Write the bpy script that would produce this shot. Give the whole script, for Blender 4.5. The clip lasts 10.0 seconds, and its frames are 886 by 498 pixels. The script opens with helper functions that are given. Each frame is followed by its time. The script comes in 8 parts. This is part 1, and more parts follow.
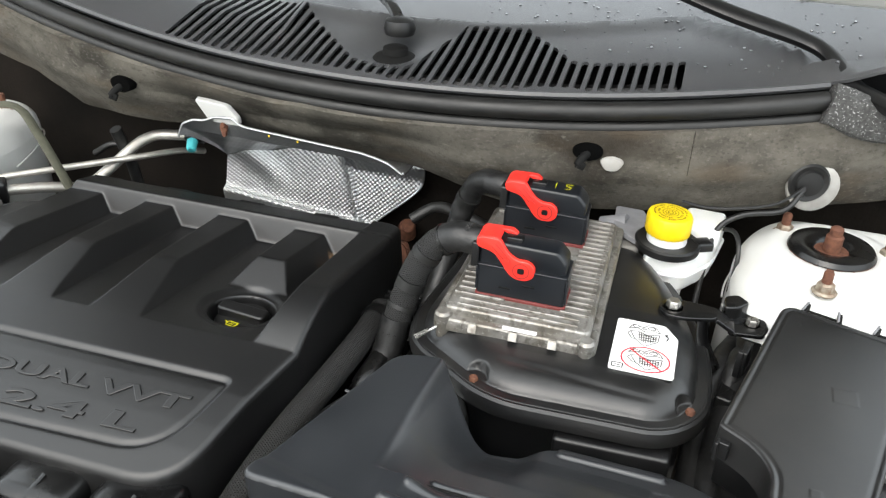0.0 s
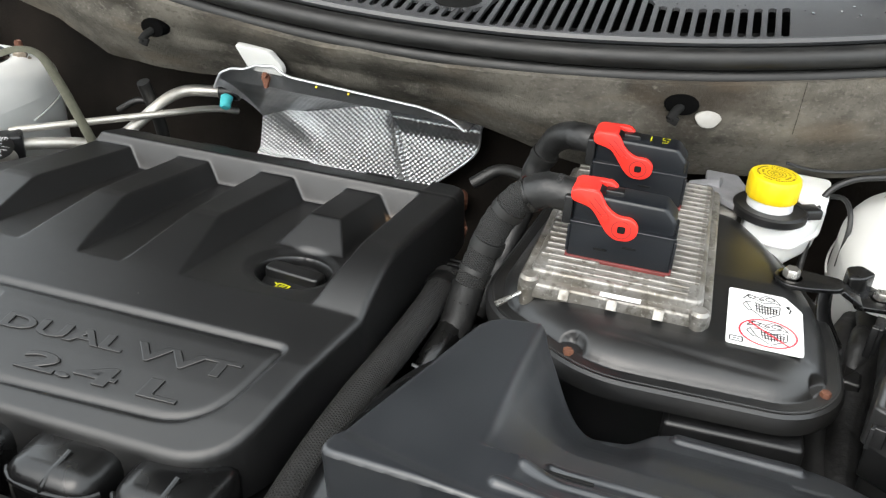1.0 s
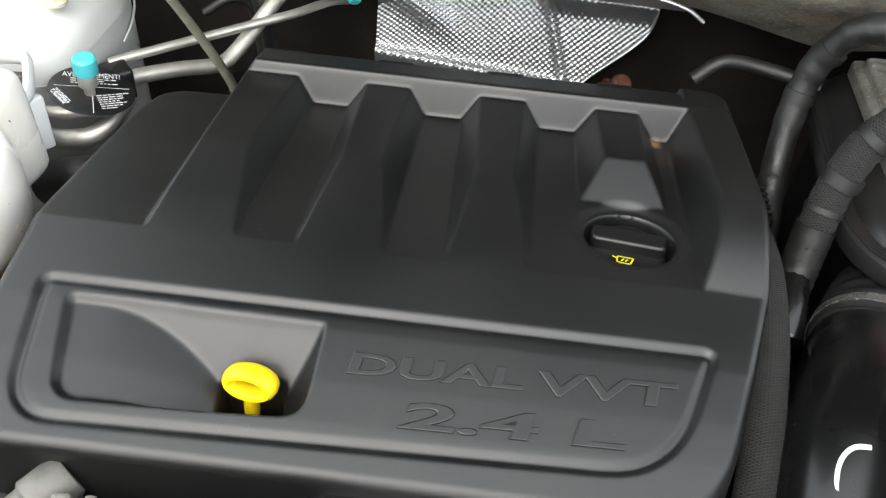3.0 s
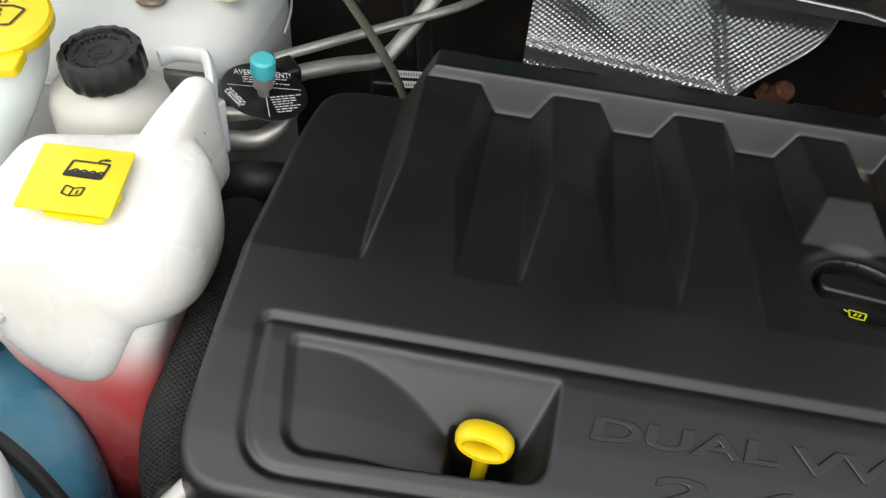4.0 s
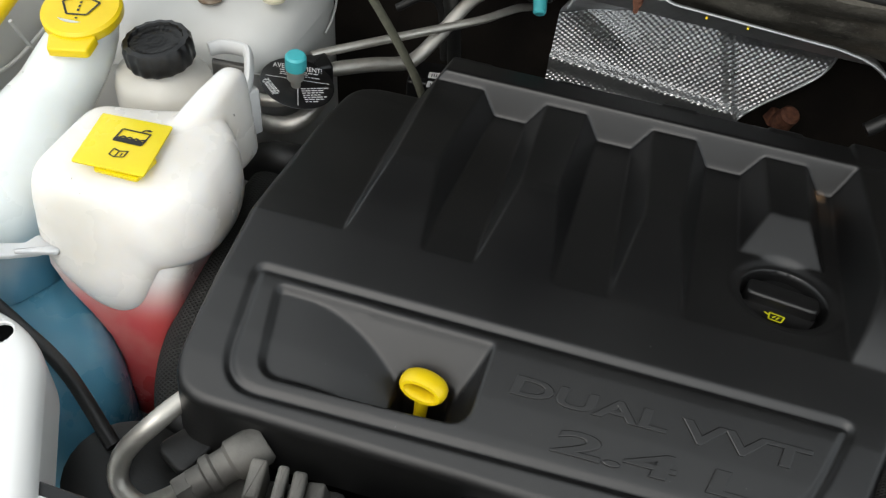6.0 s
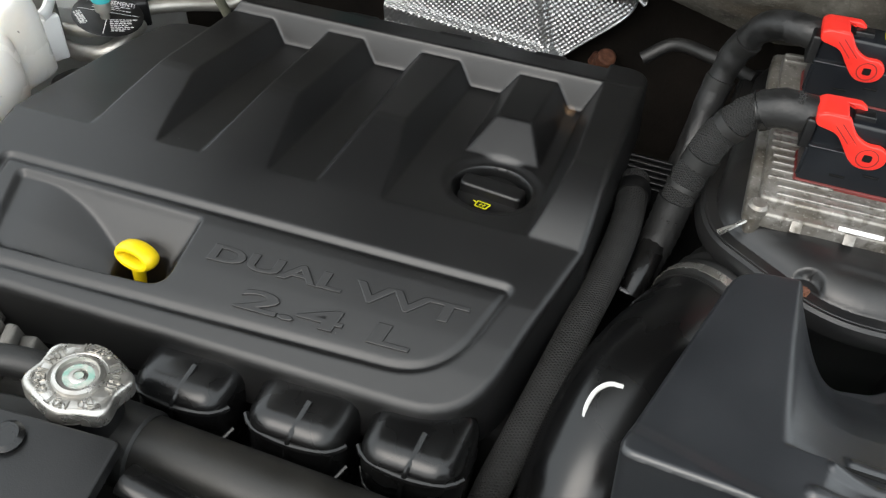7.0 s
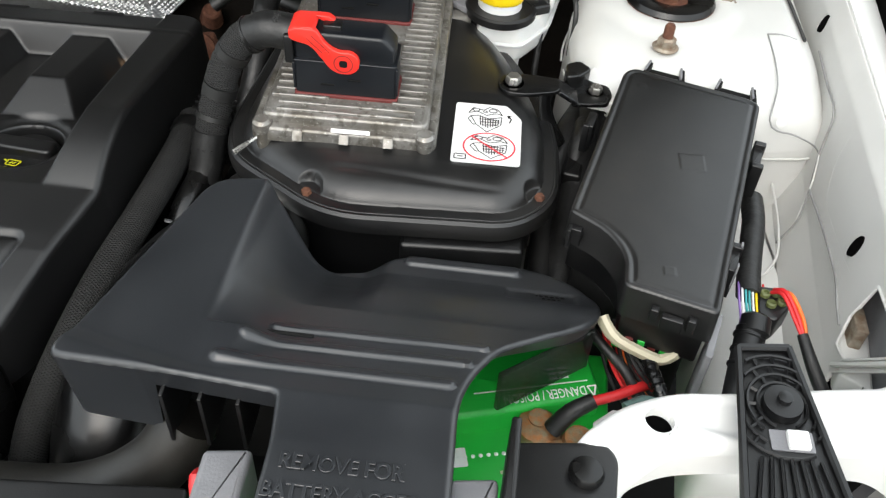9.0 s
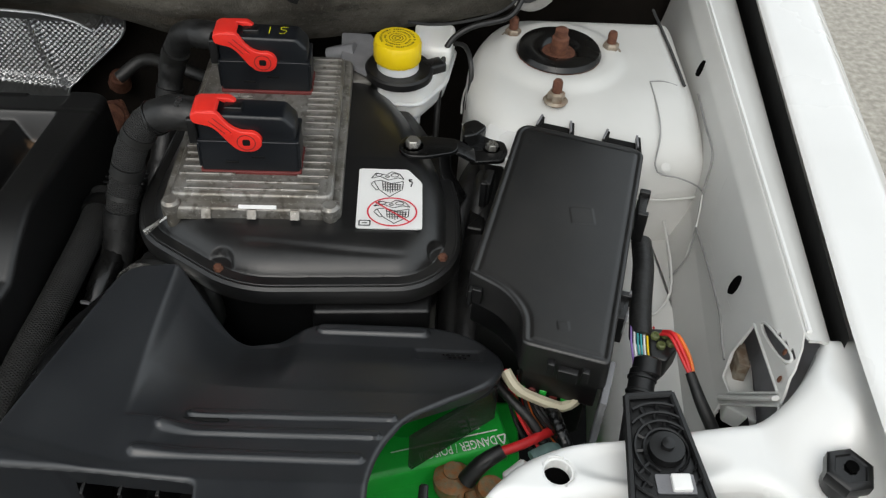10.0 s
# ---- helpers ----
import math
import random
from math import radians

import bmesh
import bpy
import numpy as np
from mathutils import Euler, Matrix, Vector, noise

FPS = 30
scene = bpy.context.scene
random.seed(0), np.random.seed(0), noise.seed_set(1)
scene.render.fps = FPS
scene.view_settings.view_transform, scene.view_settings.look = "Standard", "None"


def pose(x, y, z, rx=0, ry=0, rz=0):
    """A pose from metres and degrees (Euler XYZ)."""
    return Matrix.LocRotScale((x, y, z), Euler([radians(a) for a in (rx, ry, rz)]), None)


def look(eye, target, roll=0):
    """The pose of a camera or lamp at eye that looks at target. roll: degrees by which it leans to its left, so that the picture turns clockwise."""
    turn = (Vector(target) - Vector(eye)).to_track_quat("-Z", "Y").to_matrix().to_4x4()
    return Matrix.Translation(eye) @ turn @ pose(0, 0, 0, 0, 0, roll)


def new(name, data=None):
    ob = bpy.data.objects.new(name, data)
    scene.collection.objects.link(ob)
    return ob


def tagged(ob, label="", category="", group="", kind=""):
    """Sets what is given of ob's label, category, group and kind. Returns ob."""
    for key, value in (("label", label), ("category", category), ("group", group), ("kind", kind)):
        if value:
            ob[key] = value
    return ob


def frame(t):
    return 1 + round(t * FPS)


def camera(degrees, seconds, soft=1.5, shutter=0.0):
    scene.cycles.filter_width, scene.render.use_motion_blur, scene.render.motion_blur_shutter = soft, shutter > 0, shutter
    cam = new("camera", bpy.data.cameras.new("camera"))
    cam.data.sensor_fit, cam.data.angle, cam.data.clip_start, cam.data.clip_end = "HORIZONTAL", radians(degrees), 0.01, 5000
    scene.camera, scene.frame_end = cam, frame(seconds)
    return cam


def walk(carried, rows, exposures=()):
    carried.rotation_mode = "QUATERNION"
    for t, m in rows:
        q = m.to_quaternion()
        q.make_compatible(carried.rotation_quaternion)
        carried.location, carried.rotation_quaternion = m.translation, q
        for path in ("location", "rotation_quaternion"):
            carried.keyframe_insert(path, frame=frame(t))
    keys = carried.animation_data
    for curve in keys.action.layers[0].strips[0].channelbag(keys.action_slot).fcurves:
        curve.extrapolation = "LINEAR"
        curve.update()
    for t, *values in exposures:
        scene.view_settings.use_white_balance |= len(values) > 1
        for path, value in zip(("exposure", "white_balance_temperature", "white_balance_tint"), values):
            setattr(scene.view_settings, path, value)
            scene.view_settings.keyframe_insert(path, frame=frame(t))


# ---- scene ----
cam = camera(54.6, 10.0, 1.3)
PATH = [
    (0, (0.411, -0.013, 1.489), (-0.064, 1.67, 0.519), 2.7),
    (0.5, (0.379, 0.02, 1.448), (-0.101, 1.703, 0.479), 2.6),
    (1, (0.321, 0.041, 1.392), (-0.158, 1.727, 0.429), 3.8),
    (1.5, (0.169, 0.05, 1.38), (-0.292, 1.744, 0.422), 2.8),
    (2, (0.053, 0.075, 1.386), (-0.253, 1.728, 0.303), 2.4),
    (2.2, (0.024, 0.085, 1.38), (-0.196, 1.729, 0.262), 3.2),
    (3.3, (-0.164, 0.163, 1.396), (-0.235, 1.648, 0.058), 5.2),
    (3.5, (-0.199, 0.175, 1.396), (-0.262, 1.652, 0.049), 5.6),
    (4, (-0.257, 0.194, 1.404), (-0.383, 1.629, 0.017), 6.4),
    (4.5, (-0.266, 0.202, 1.457), (-0.526, 1.616, 0.066), 4.6),
    (5, (-0.254, 0.199, 1.492), (-0.551, 1.602, 0.098), 4.5),
    (5.2, (-0.247, 0.19, 1.499), (-0.53, 1.593, 0.103), 5.1),
    (6.3, (-0.086, 0.108, 1.469), (-0.427, 1.489, 0.063), 5.8),
    (6.5, (-0.025, 0.099, 1.469), (-0.381, 1.483, 0.07), 5.4),
    (7, (0.127, 0.093, 1.459), (-0.276, 1.481, 0.077), 3.9),
    (7.5, (0.234, 0.085, 1.461), (-0.212, 1.462, 0.081), 2.1),
    (8, (0.318, 0.08, 1.455), (-0.038, 1.462, 0.054), 1.7),
    (8.5, (0.358, 0.068, 1.467), (0.2, 1.49, 0.069), 3.9),
    (9, (0.405, 0.076, 1.472), (0.358, 1.506, 0.073), 3.9),
    (9.5, (0.431, 0.095, 1.488), (0.476, 1.536, 0.102), 3.8),
    (10, (0.43, 0.082, 1.534), (0.524, 1.53, 0.158), 3.9),
]
EXPOSURES = [(0, 1.76), (1, 1.82), (1.5, 2.04), (2, 2.12), (3, 1.9), (3.5, 1.52), (4, 0.97), (4.5, 0.53), (5.5, 0.47), (6.5, 1.0), (7, 1.37), (7.5, 2.15), (8, 2.55), (8.5, 2.04), (9, 1.4), (9.5, 0.82), (10, 0.52)]
walk(cam, [(t, look(eye, target, roll)) for t, eye, target, roll in PATH], EXPOSURES)

# ---- light ----
world = bpy.data.worlds.new("overcast_sky")
scene.world = world
world.use_nodes = True
wn = world.node_tree
sky = wn.nodes.new("ShaderNodeTexSky")
sky.sky_type, sky.sun_disc = "NISHITA", False
sky.sun_elevation, sky.sun_rotation = radians(46), radians(194)
sky.air_density, sky.dust_density, sky.ozone_density = 1.0, 6.0, 0.6
haze = wn.nodes.new("ShaderNodeMix")
haze.data_type = "RGBA"
haze.inputs[0].default_value = 0.80
haze.inputs[7].default_value = (8.75, 9.35, 9.55, 1)
wn.links.new(sky.outputs[0], haze.inputs[6])
wn.links.new(haze.outputs[2], wn.nodes["Background"].inputs[0])
wn.nodes["Background"].inputs[1].default_value = 0.10
sun = new("sun", bpy.data.lights.new("sun", "SUN"))
sun.data.energy, sun.data.angle, sun.data.color = 0.6, radians(40), (1.0, 0.985, 0.96)
sun.matrix_world = look((-1.2, -4.4, 6.2), (0, 0.6, 1))


# ---- materials ----
def material(name, a, b=None, scale=30.0, rough=0.5, rough_to=None, metal=0.0, bump=0.0, bump_scale=400.0,
             coat=0.0, dust=0.0, dust_colour=(0.35, 0.32, 0.28), sss=0.0, specular=0.5):
    """Two tones broken up by noise at two sizes, with fine relief and dust on top."""
    m = bpy.data.materials.new(name)
    m.use_nodes = True
    t = m.node_tree
    n, link = t.nodes, t.links.new
    p = n["Principled BSDF"]
    co = n.new("ShaderNodeTexCoord")
    big = n.new("ShaderNodeTexNoise")
    big.inputs["Scale"].default_value, big.inputs["Detail"].default_value = scale, 6
    link(co.outputs["Object"], big.inputs["Vector"])
    small = n.new("ShaderNodeTexNoise")
    small.inputs["Scale"].default_value, small.inputs["Detail"].default_value = bump_scale, 3
    link(co.outputs["Object"], small.inputs["Vector"])
    mix = n.new("ShaderNodeMix")
    mix.data_type = "RGBA"
    b = b or tuple(c * 0.8 for c in a)
    mix.inputs[6].default_value, mix.inputs[7].default_value = (*a, 1), (*b, 1)
    ramp = n.new("ShaderNodeMapRange")
    ramp.inputs[1].default_value, ramp.inputs[2].default_value = 0.35, 0.68
    link(big.outputs[0], ramp.inputs[0])
    link(ramp.outputs[0], mix.inputs[0])
    colour = mix.outputs[2]
    if dust:
        speck = n.new("ShaderNodeTexNoise")
        speck.inputs["Scale"].default_value, speck.inputs["Detail"].default_value = scale * 0.35, 9
        speck.inputs["Roughness"].default_value = 0.7
        link(co.outputs["Object"], speck.inputs["Vector"])
        cut = n.new("ShaderNodeMapRange")
        cut.inputs[1].default_value, cut.inputs[2].default_value, cut.inputs[4].default_value = 0.48, 0.8, dust
        link(speck.outputs[0], cut.inputs[0])
        over = n.new("ShaderNodeMix")
        over.data_type = "RGBA"
        over.inputs[7].default_value = (*dust_colour, 1)
        link(cut.outputs[0], over.inputs[0])
        link(colour, over.inputs[6])
        colour = over.outputs[2]
    link(colour, p.inputs["Base Color"])
    gloss = n.new("ShaderNodeMapRange")
    gloss.inputs[1].default_value, gloss.inputs[2].default_value = 0.3, 0.7
    gloss.inputs[3].default_value, gloss.inputs[4].default_value = rough, rough_to or min(1, rough * 1.25)
    link(big.outputs[0], gloss.inputs[0])
    link(gloss.outputs[0], p.inputs["Roughness"])
    p.inputs["Metallic"].default_value = metal
    p.inputs["Coat Weight"].default_value = coat
    p.inputs["Coat Roughness"].default_value = 0.12
    p.inputs["Specular IOR Level"].default_value = specular
    if sss:
        p.inputs["Subsurface Weight"].default_value = sss
        p.inputs["Subsurface Radius"].default_value = (0.03, 0.028, 0.025)
        p.inputs["Subsurface Scale"].default_value = 1.0
    if bump:
        bm_ = n.new("ShaderNodeBump")
        bm_.inputs["Strength"].default_value, bm_.inputs["Distance"].default_value = bump, 0.001
        link(small.outputs[0], bm_.inputs["Height"])
        link(bm_.outputs[0], p.inputs["Normal"])
    return m


def braided(name, dark, light, along, around):
    """Woven sleeve: two crossing waves on the hose's own coordinates."""
    m = material(name, dark, light, 60, 0.75)
    t = m.node_tree
    n, link = t.nodes, t.links.new
    uv = n.new("ShaderNodeTexCoord")
    out = []
    for sign in (1, -1):
        mp = n.new("ShaderNodeMapping")
        mp.inputs["Scale"].default_value = (along, around, 1)
        mp.inputs["Rotation"].default_value = (0, 0, radians(38 * sign))
        w = n.new("ShaderNodeTexWave")
        w.inputs["Scale"].default_value = 1.0
        link(uv.outputs["UV"], mp.inputs[0])
        link(mp.outputs[0], w.inputs[0])
        out.append(w.outputs[1])
    mx = n.new("ShaderNodeMath")
    mx.operation = "MAXIMUM"
    link(out[0], mx.inputs[0])
    link(out[1], mx.inputs[1])
    b = n.new("ShaderNodeBump")
    b.inputs["Strength"].default_value, b.inputs["Distance"].default_value = 0.8, 0.0015
    link(mx.outputs[0], b.inputs["Height"])
    link(b.outputs[0], n["Principled BSDF"].inputs["Normal"])
    mix = n.new("ShaderNodeMix")
    mix.data_type = "RGBA"
    mix.inputs[6].default_value, mix.inputs[7].default_value = (*[c * 0.4 for c in dark], 1), (*light, 1)
    link(mx.outputs[0], mix.inputs[0])
    link(mix.outputs[2], n["Principled BSDF"].inputs["Base Color"])
    return m


def bottle_material(name, shell, fluid, level, soft, top_fluid=None):
    """Milky plastic whose colour below the level is the fluid behind its wall."""
    m = material(name, shell, tuple(c * 0.93 for c in shell), 14, 0.24, 0.34, bump=0.03, bump_scale=40, sss=0.7)
    t = m.node_tree
    n, link = t.nodes, t.links.new
    p = n["Principled BSDF"]
    old = p.inputs["Base Color"].links[0].from_socket
    geo = n.new("ShaderNodeNewGeometry")
    sep = n.new("ShaderNodeSeparateXYZ")
    link(geo.outputs["Position"], sep.inputs[0])
    rng = n.new("ShaderNodeMapRange")
    rng.interpolation_type = "SMOOTHSTEP"
    rng.inputs[1].default_value, rng.inputs[2].default_value = level + soft, level - soft
    link(sep.outputs[2], rng.inputs[0])
    mix = n.new("ShaderNodeMix")
    mix.data_type = "RGBA"
    mix.inputs[7].default_value = (*fluid, 1)
    link(rng.outputs[0], mix.inputs[0])
    link(old, mix.inputs[6])
    link(mix.outputs[2], p.inputs["Base Color"])
    return m


COVER = material("moulded_black_plastic", (0.0055, 0.0055, 0.0058), (0.0080, 0.0079, 0.0078), 9, 0.33, 0.42, bump=0.16, bump_scale=1800, dust=0.010, specular=0.58)
SHROUD = material("soft_black_plastic", (0.014, 0.0152, 0.0175), (0.022, 0.0238, 0.0268), 14, 0.29, 0.42, bump=0.06, bump_scale=700, dust=0.02, specular=0.75)
GLOSS = material("glossy_black_plastic", (0.003, 0.003, 0.0032), (0.0045, 0.0045, 0.0045), 18, 0.20, 0.32, bump=0.04, bump_scale=300, dust=0.012)
LIDBLACK = material("dusty_black_lid_plastic", (0.0065, 0.0067, 0.007), (0.0095, 0.0095, 0.0098), 12, 0.28, 0.40, bump=0.10, bump_scale=1100, dust=0.05, specular=0.6)
SATIN = material("satin_black_plastic", (0.0035, 0.0036, 0.004), (0.0055, 0.0055, 0.0058), 25, 0.32, 0.45, bump=0.1, bump_scale=900, dust=0.015)
RUBBER = material("black_rubber", (0.006, 0.006, 0.006), (0.010, 0.010, 0.0095), 40, 0.42, 0.6, bump=0.15, bump_scale=500, dust=0.03)
HOSE = material("weathered_rubber_hose", (0.008, 0.0075, 0.0065), (0.015, 0.0135, 0.011), 22, 0.38, 0.58, bump=0.12, bump_scale=400, dust=0.12, dust_colour=(0.10, 0.085, 0.06))
TAPE = material("cloth_harness_tape", (0.007, 0.007, 0.007), (0.014, 0.014, 0.014), 90, 0.36, 0.6, bump=0.7, bump_scale=160)
WHITE = material("white_body_paint", (0.81, 0.81, 0.795), (0.76, 0.76, 0.745), 6, 0.24, 0.36, coat=0.4, dust=0.08, dust_colour=(0.45, 0.43, 0.38))
APRON = material("thin_white_primer_paint", (0.62, 0.62, 0.60), (0.56, 0.56, 0.54), 7, 0.34, 0.45, dust=0.14, dust_colour=(0.40, 0.37, 0.32))
FELT = material("grey_brown_felt", (0.040, 0.037, 0.031), (0.125, 0.116, 0.098), 11, 0.95, 1.0, bump=1.0, bump_scale=420, dust=0.5, dust_colour=(0.19, 0.172, 0.15), specular=0.1)


def flecks(m, scale, low, high, colour, stretch=(1, 1, 1), amount=1.0):
    """Fibres, lint or grains of a second colour scattered over a material."""
    t = m.node_tree
    n, link = t.nodes, t.links.new
    p = n["Principled BSDF"]
    old = p.inputs["Base Color"].links[0].from_socket
    co, mp, tex = n.new("ShaderNodeTexCoord"), n.new("ShaderNodeMapping"), n.new("ShaderNodeTexNoise")
    mp.inputs["Scale"].default_value = stretch
    tex.inputs["Scale"].default_value, tex.inputs["Detail"].default_value = scale, 4
    link(co.outputs["Object"], mp.inputs[0])
    link(mp.outputs[0], tex.inputs["Vector"])
    cut, mix = n.new("ShaderNodeMapRange"), n.new("ShaderNodeMix")
    cut.inputs[1].default_value, cut.inputs[2].default_value, cut.inputs[4].default_value = low, high, amount
    mix.data_type = "RGBA"
    mix.inputs[7].default_value = (*colour, 1)
    link(tex.outputs[0], cut.inputs[0])
    link(cut.outputs[0], mix.inputs[0])
    link(old, mix.inputs[6])
    link(mix.outputs[2], p.inputs["Base Color"])
    return m


flecks(FELT, 240, 0.54, 0.68, (0.17, 0.158, 0.142), (0.75, 1, 1.1), 0.35)
flecks(FELT, 200, 0.46, 0.32, (0.030, 0.027, 0.023), (0.75, 1, 1.1), 0.4)
flecks(FELT, 34, 0.50, 0.66, (0.150, 0.140, 0.118), (0.8, 1, 1.1), 0.40)
flecks(FELT, 5.5, 0.52, 0.66, (0.032, 0.026, 0.020), (1, 1, 1.4), 0.75)
flecks(FELT, 14, 0.55, 0.70, (0.10, 0.078, 0.055), (0.6, 1, 1.6), 0.5)
def stain(m, centre, radius, colour, amount, grain=60):
    """One soiled spot with a ragged border."""
    t = m.node_tree
    n, link = t.nodes, t.links.new
    p = n["Principled BSDF"]
    old = p.inputs["Base Color"].links[0].from_socket
    co, dist, tex = n.new("ShaderNodeTexCoord"), n.new("ShaderNodeVectorMath"), n.new("ShaderNodeTexNoise")
    dist.operation = "DISTANCE"
    dist.inputs[1].default_value = centre
    tex.inputs["Scale"].default_value, tex.inputs["Detail"].default_value = grain, 6
    link(co.outputs["Object"], dist.inputs[0])
    link(co.outputs["Object"], tex.inputs["Vector"])
    add = n.new("ShaderNodeMath")
    add.operation = "MULTIPLY_ADD"
    add.inputs[1].default_value = radius * 1.6
    link(tex.outputs[0], add.inputs[0])
    link(dist.outputs["Value"], add.inputs[2])
    cut, mix = n.new("ShaderNodeMapRange"), n.new("ShaderNodeMix")
    cut.inputs[1].default_value, cut.inputs[2].default_value, cut.inputs[4].default_value = radius * 1.9, radius * 1.2, amount
    mix.data_type = "RGBA"
    mix.inputs[7].default_value = (*colour, 1)
    link(add.outputs[0], cut.inputs[0])
    link(cut.outputs[0], mix.inputs[0])
    link(old, mix.inputs[6])
    link(mix.outputs[2], p.inputs["Base Color"])
    return m


stain(COVER, (-0.246, 0.488, 0.945), 0.024, (0.035, 0.022, 0.010), 0.8)
stain(COVER, (0.037, 0.822, 0.969), 0.008, (0.22, 0.14, 0.08), 0.8, 160)
stain(COVER, (0.039, 0.795, 0.970), 0.018, (0.020, 0.013, 0.008), 0.8)
flecks(COVER, 420, 0.765, 0.785, (0.35, 0.34, 0.32), (1, 1, 1), 0.7)
flecks(SHROUD, 420, 0.765, 0.785, (0.30, 0.29, 0.28), (1, 1, 1), 0.5)
flecks(FELT, 60, 0.70, 0.76, (0.24, 0.22, 0.19), (0.7, 1, 1.3), 0.5)
DARKFELT = material("dark_felt", (0.009, 0.008, 0.007), (0.022, 0.018, 0.015), 8, 0.95, 1.0, bump=0.9, bump_scale=220, specular=0.1)
FOIL = material("embossed_aluminium", (0.56, 0.57, 0.58), (0.42, 0.43, 0.44), 26, 0.30, 0.44, metal=0.90, bump=0.14, bump_scale=260, dust=0.25, dust_colour=(0.30, 0.29, 0.27))
CAST = material("bare_cast_aluminium", (0.19, 0.18, 0.165), (0.32, 0.31, 0.29), 45, 0.30, 0.5, metal=0.55, bump=0.35, bump_scale=220, dust=0.9, dust_colour=(0.15, 0.13, 0.10))
flecks(CAST, 130, 0.52, 0.68, (0.075, 0.066, 0.052), (1, 0.6, 1), 0.75)
flecks(CAST, 30, 0.50, 0.66, (0.13, 0.115, 0.09), (1, 1, 1), 0.6)
flecks(CAST, 300, 0.60, 0.72, (0.50, 0.49, 0.46), (1, 1, 1), 0.6)
STEEL = material("zinc_plated_steel", (0.55, 0.54, 0.51), (0.40, 0.38, 0.35), 70, 0.2, 0.38, metal=0.9, bump=0.2, bump_scale=300)
PIPE = material("dull_aluminium_pipe", (0.62, 0.60, 0.55), (0.46, 0.44, 0.40), 40, 0.4, 0.55, metal=0.85, bump=0.2, bump_scale=300)
RUST = material("rusted_steel", (0.16, 0.065, 0.035), (0.09, 0.035, 0.022), 140, 0.75, 0.9, metal=0.2, bump=0.7, bump_scale=350)
RUSTY_NUT = material("corroded_nut", (0.36, 0.32, 0.26), (0.22, 0.15, 0.10), 120, 0.5, 0.75, metal=0.6, bump=0.5, bump_scale=320)
GRIME = material("oily_engine_metal", (0.12, 0.115, 0.105), (0.24, 0.23, 0.21), 30, 0.55, 0.75, metal=0.5, bump=0.6, bump_scale=180)
# the dark inside of holes, painted on solid discs
VOID = material("painted_hole_dark", (0.0012, 0.0012, 0.0012), (0.002, 0.002, 0.002), 30, 0.95, 1.0, specular=0.05)
# near-black for black parts, and for shade painted into deep places
BLACK = material("black_parts_and_painted_shade", (0.0025, 0.0025, 0.0025), (0.0045, 0.0045, 0.004), 18, 0.7, 0.9, bump=0.3, bump_scale=120, specular=0.25)
YELLOW = material("yellow_plastic", (0.82, 0.60, 0.006), (0.74, 0.52, 0.005), 25, 0.32, 0.45, bump=0.06, bump_scale=300)
YTAG = material("yellow_vinyl_tag", (0.86, 0.70, 0.004), (0.82, 0.64, 0.004), 18, 0.25, 0.35)
RED = material("red_lever_plastic", (0.80, 0.035, 0.022), (0.70, 0.025, 0.018), 40, 0.32, 0.45, bump=0.1, bump_scale=500)
DARKRED = material("dark_red_seal", (0.14, 0.02, 0.018), (0.10, 0.015, 0.012), 60, 0.5)
GREEN = material("green_battery_plastic", (0.015, 0.42, 0.045), (0.012, 0.36, 0.04), 22, 0.28, 0.4, bump=0.05, bump_scale=300, dust=0.10, dust_colour=(0.20, 0.22, 0.08))
INK = material("black_print", (0.012, 0.012, 0.012), (0.016, 0.016, 0.016), 60, 0.5)
PAPER = material("white_label_stock", (0.78, 0.78, 0.77), (0.72, 0.72, 0.71), 20, 0.35, 0.45)
REDINK = material("red_print", (0.66, 0.03, 0.05), (0.60, 0.03, 0.05), 40, 0.4)
PRINT = material("yellow_print", (0.62, 0.60, 0.01), (0.50, 0.48, 0.01), 80, 0.45)
BLUECAP = material("turquoise_plastic", (0.07, 0.48, 0.52), (0.06, 0.42, 0.46), 40, 0.35)
# grey plastic; also the shade painted onto the box section behind the wing openings
GREYPAD = material("grey_plastic_and_shaded_white", (0.20, 0.20, 0.21), (0.16, 0.16, 0.17), 50, 0.5, 0.6, bump=0.3, bump_scale=600)
IVORY = material("ivory_plastic", (0.58, 0.54, 0.40), (0.50, 0.45, 0.33), 40, 0.45)
STRAP = material("olive_fabric_strap", (0.075, 0.075, 0.052), (0.105, 0.104, 0.075), 120, 0.85, 0.95, bump=0.5, bump_scale=700)
REDWIRE = material("red_cable_jacket", (0.62, 0.02, 0.025), (0.5, 0.02, 0.02), 50, 0.4)
ORANGE = material("orange_wire_jacket", (0.75, 0.16, 0.02), None, 50, 0.45)
TEAL = material("teal_wire_jacket", (0.05, 0.35, 0.36), None, 50, 0.45)
VIOLET = material("violet_wire_jacket", (0.24, 0.14, 0.42), None, 50, 0.45)
LIME = material("olive_seal_plastic", (0.12, 0.14, 0.05), None, 50, 0.5)
COPPER = material("corroded_copper", (0.34, 0.13, 0.035), (0.24, 0.21, 0.13), 170, 0.5, 0.8, metal=0.4, bump=0.9, bump_scale=260, dust=0.5, dust_colour=(0.05, 0.04, 0.03))
SEALFOAM = material("dark_foam", (0.035, 0.035, 0.034), (0.07, 0.07, 0.068), 260, 0.95, 1.0, bump=0.8, bump_scale=500)
flecks(SEALFOAM, 420, 0.60, 0.66, (0.45, 0.45, 0.44), (1, 1, 1), 0.6)
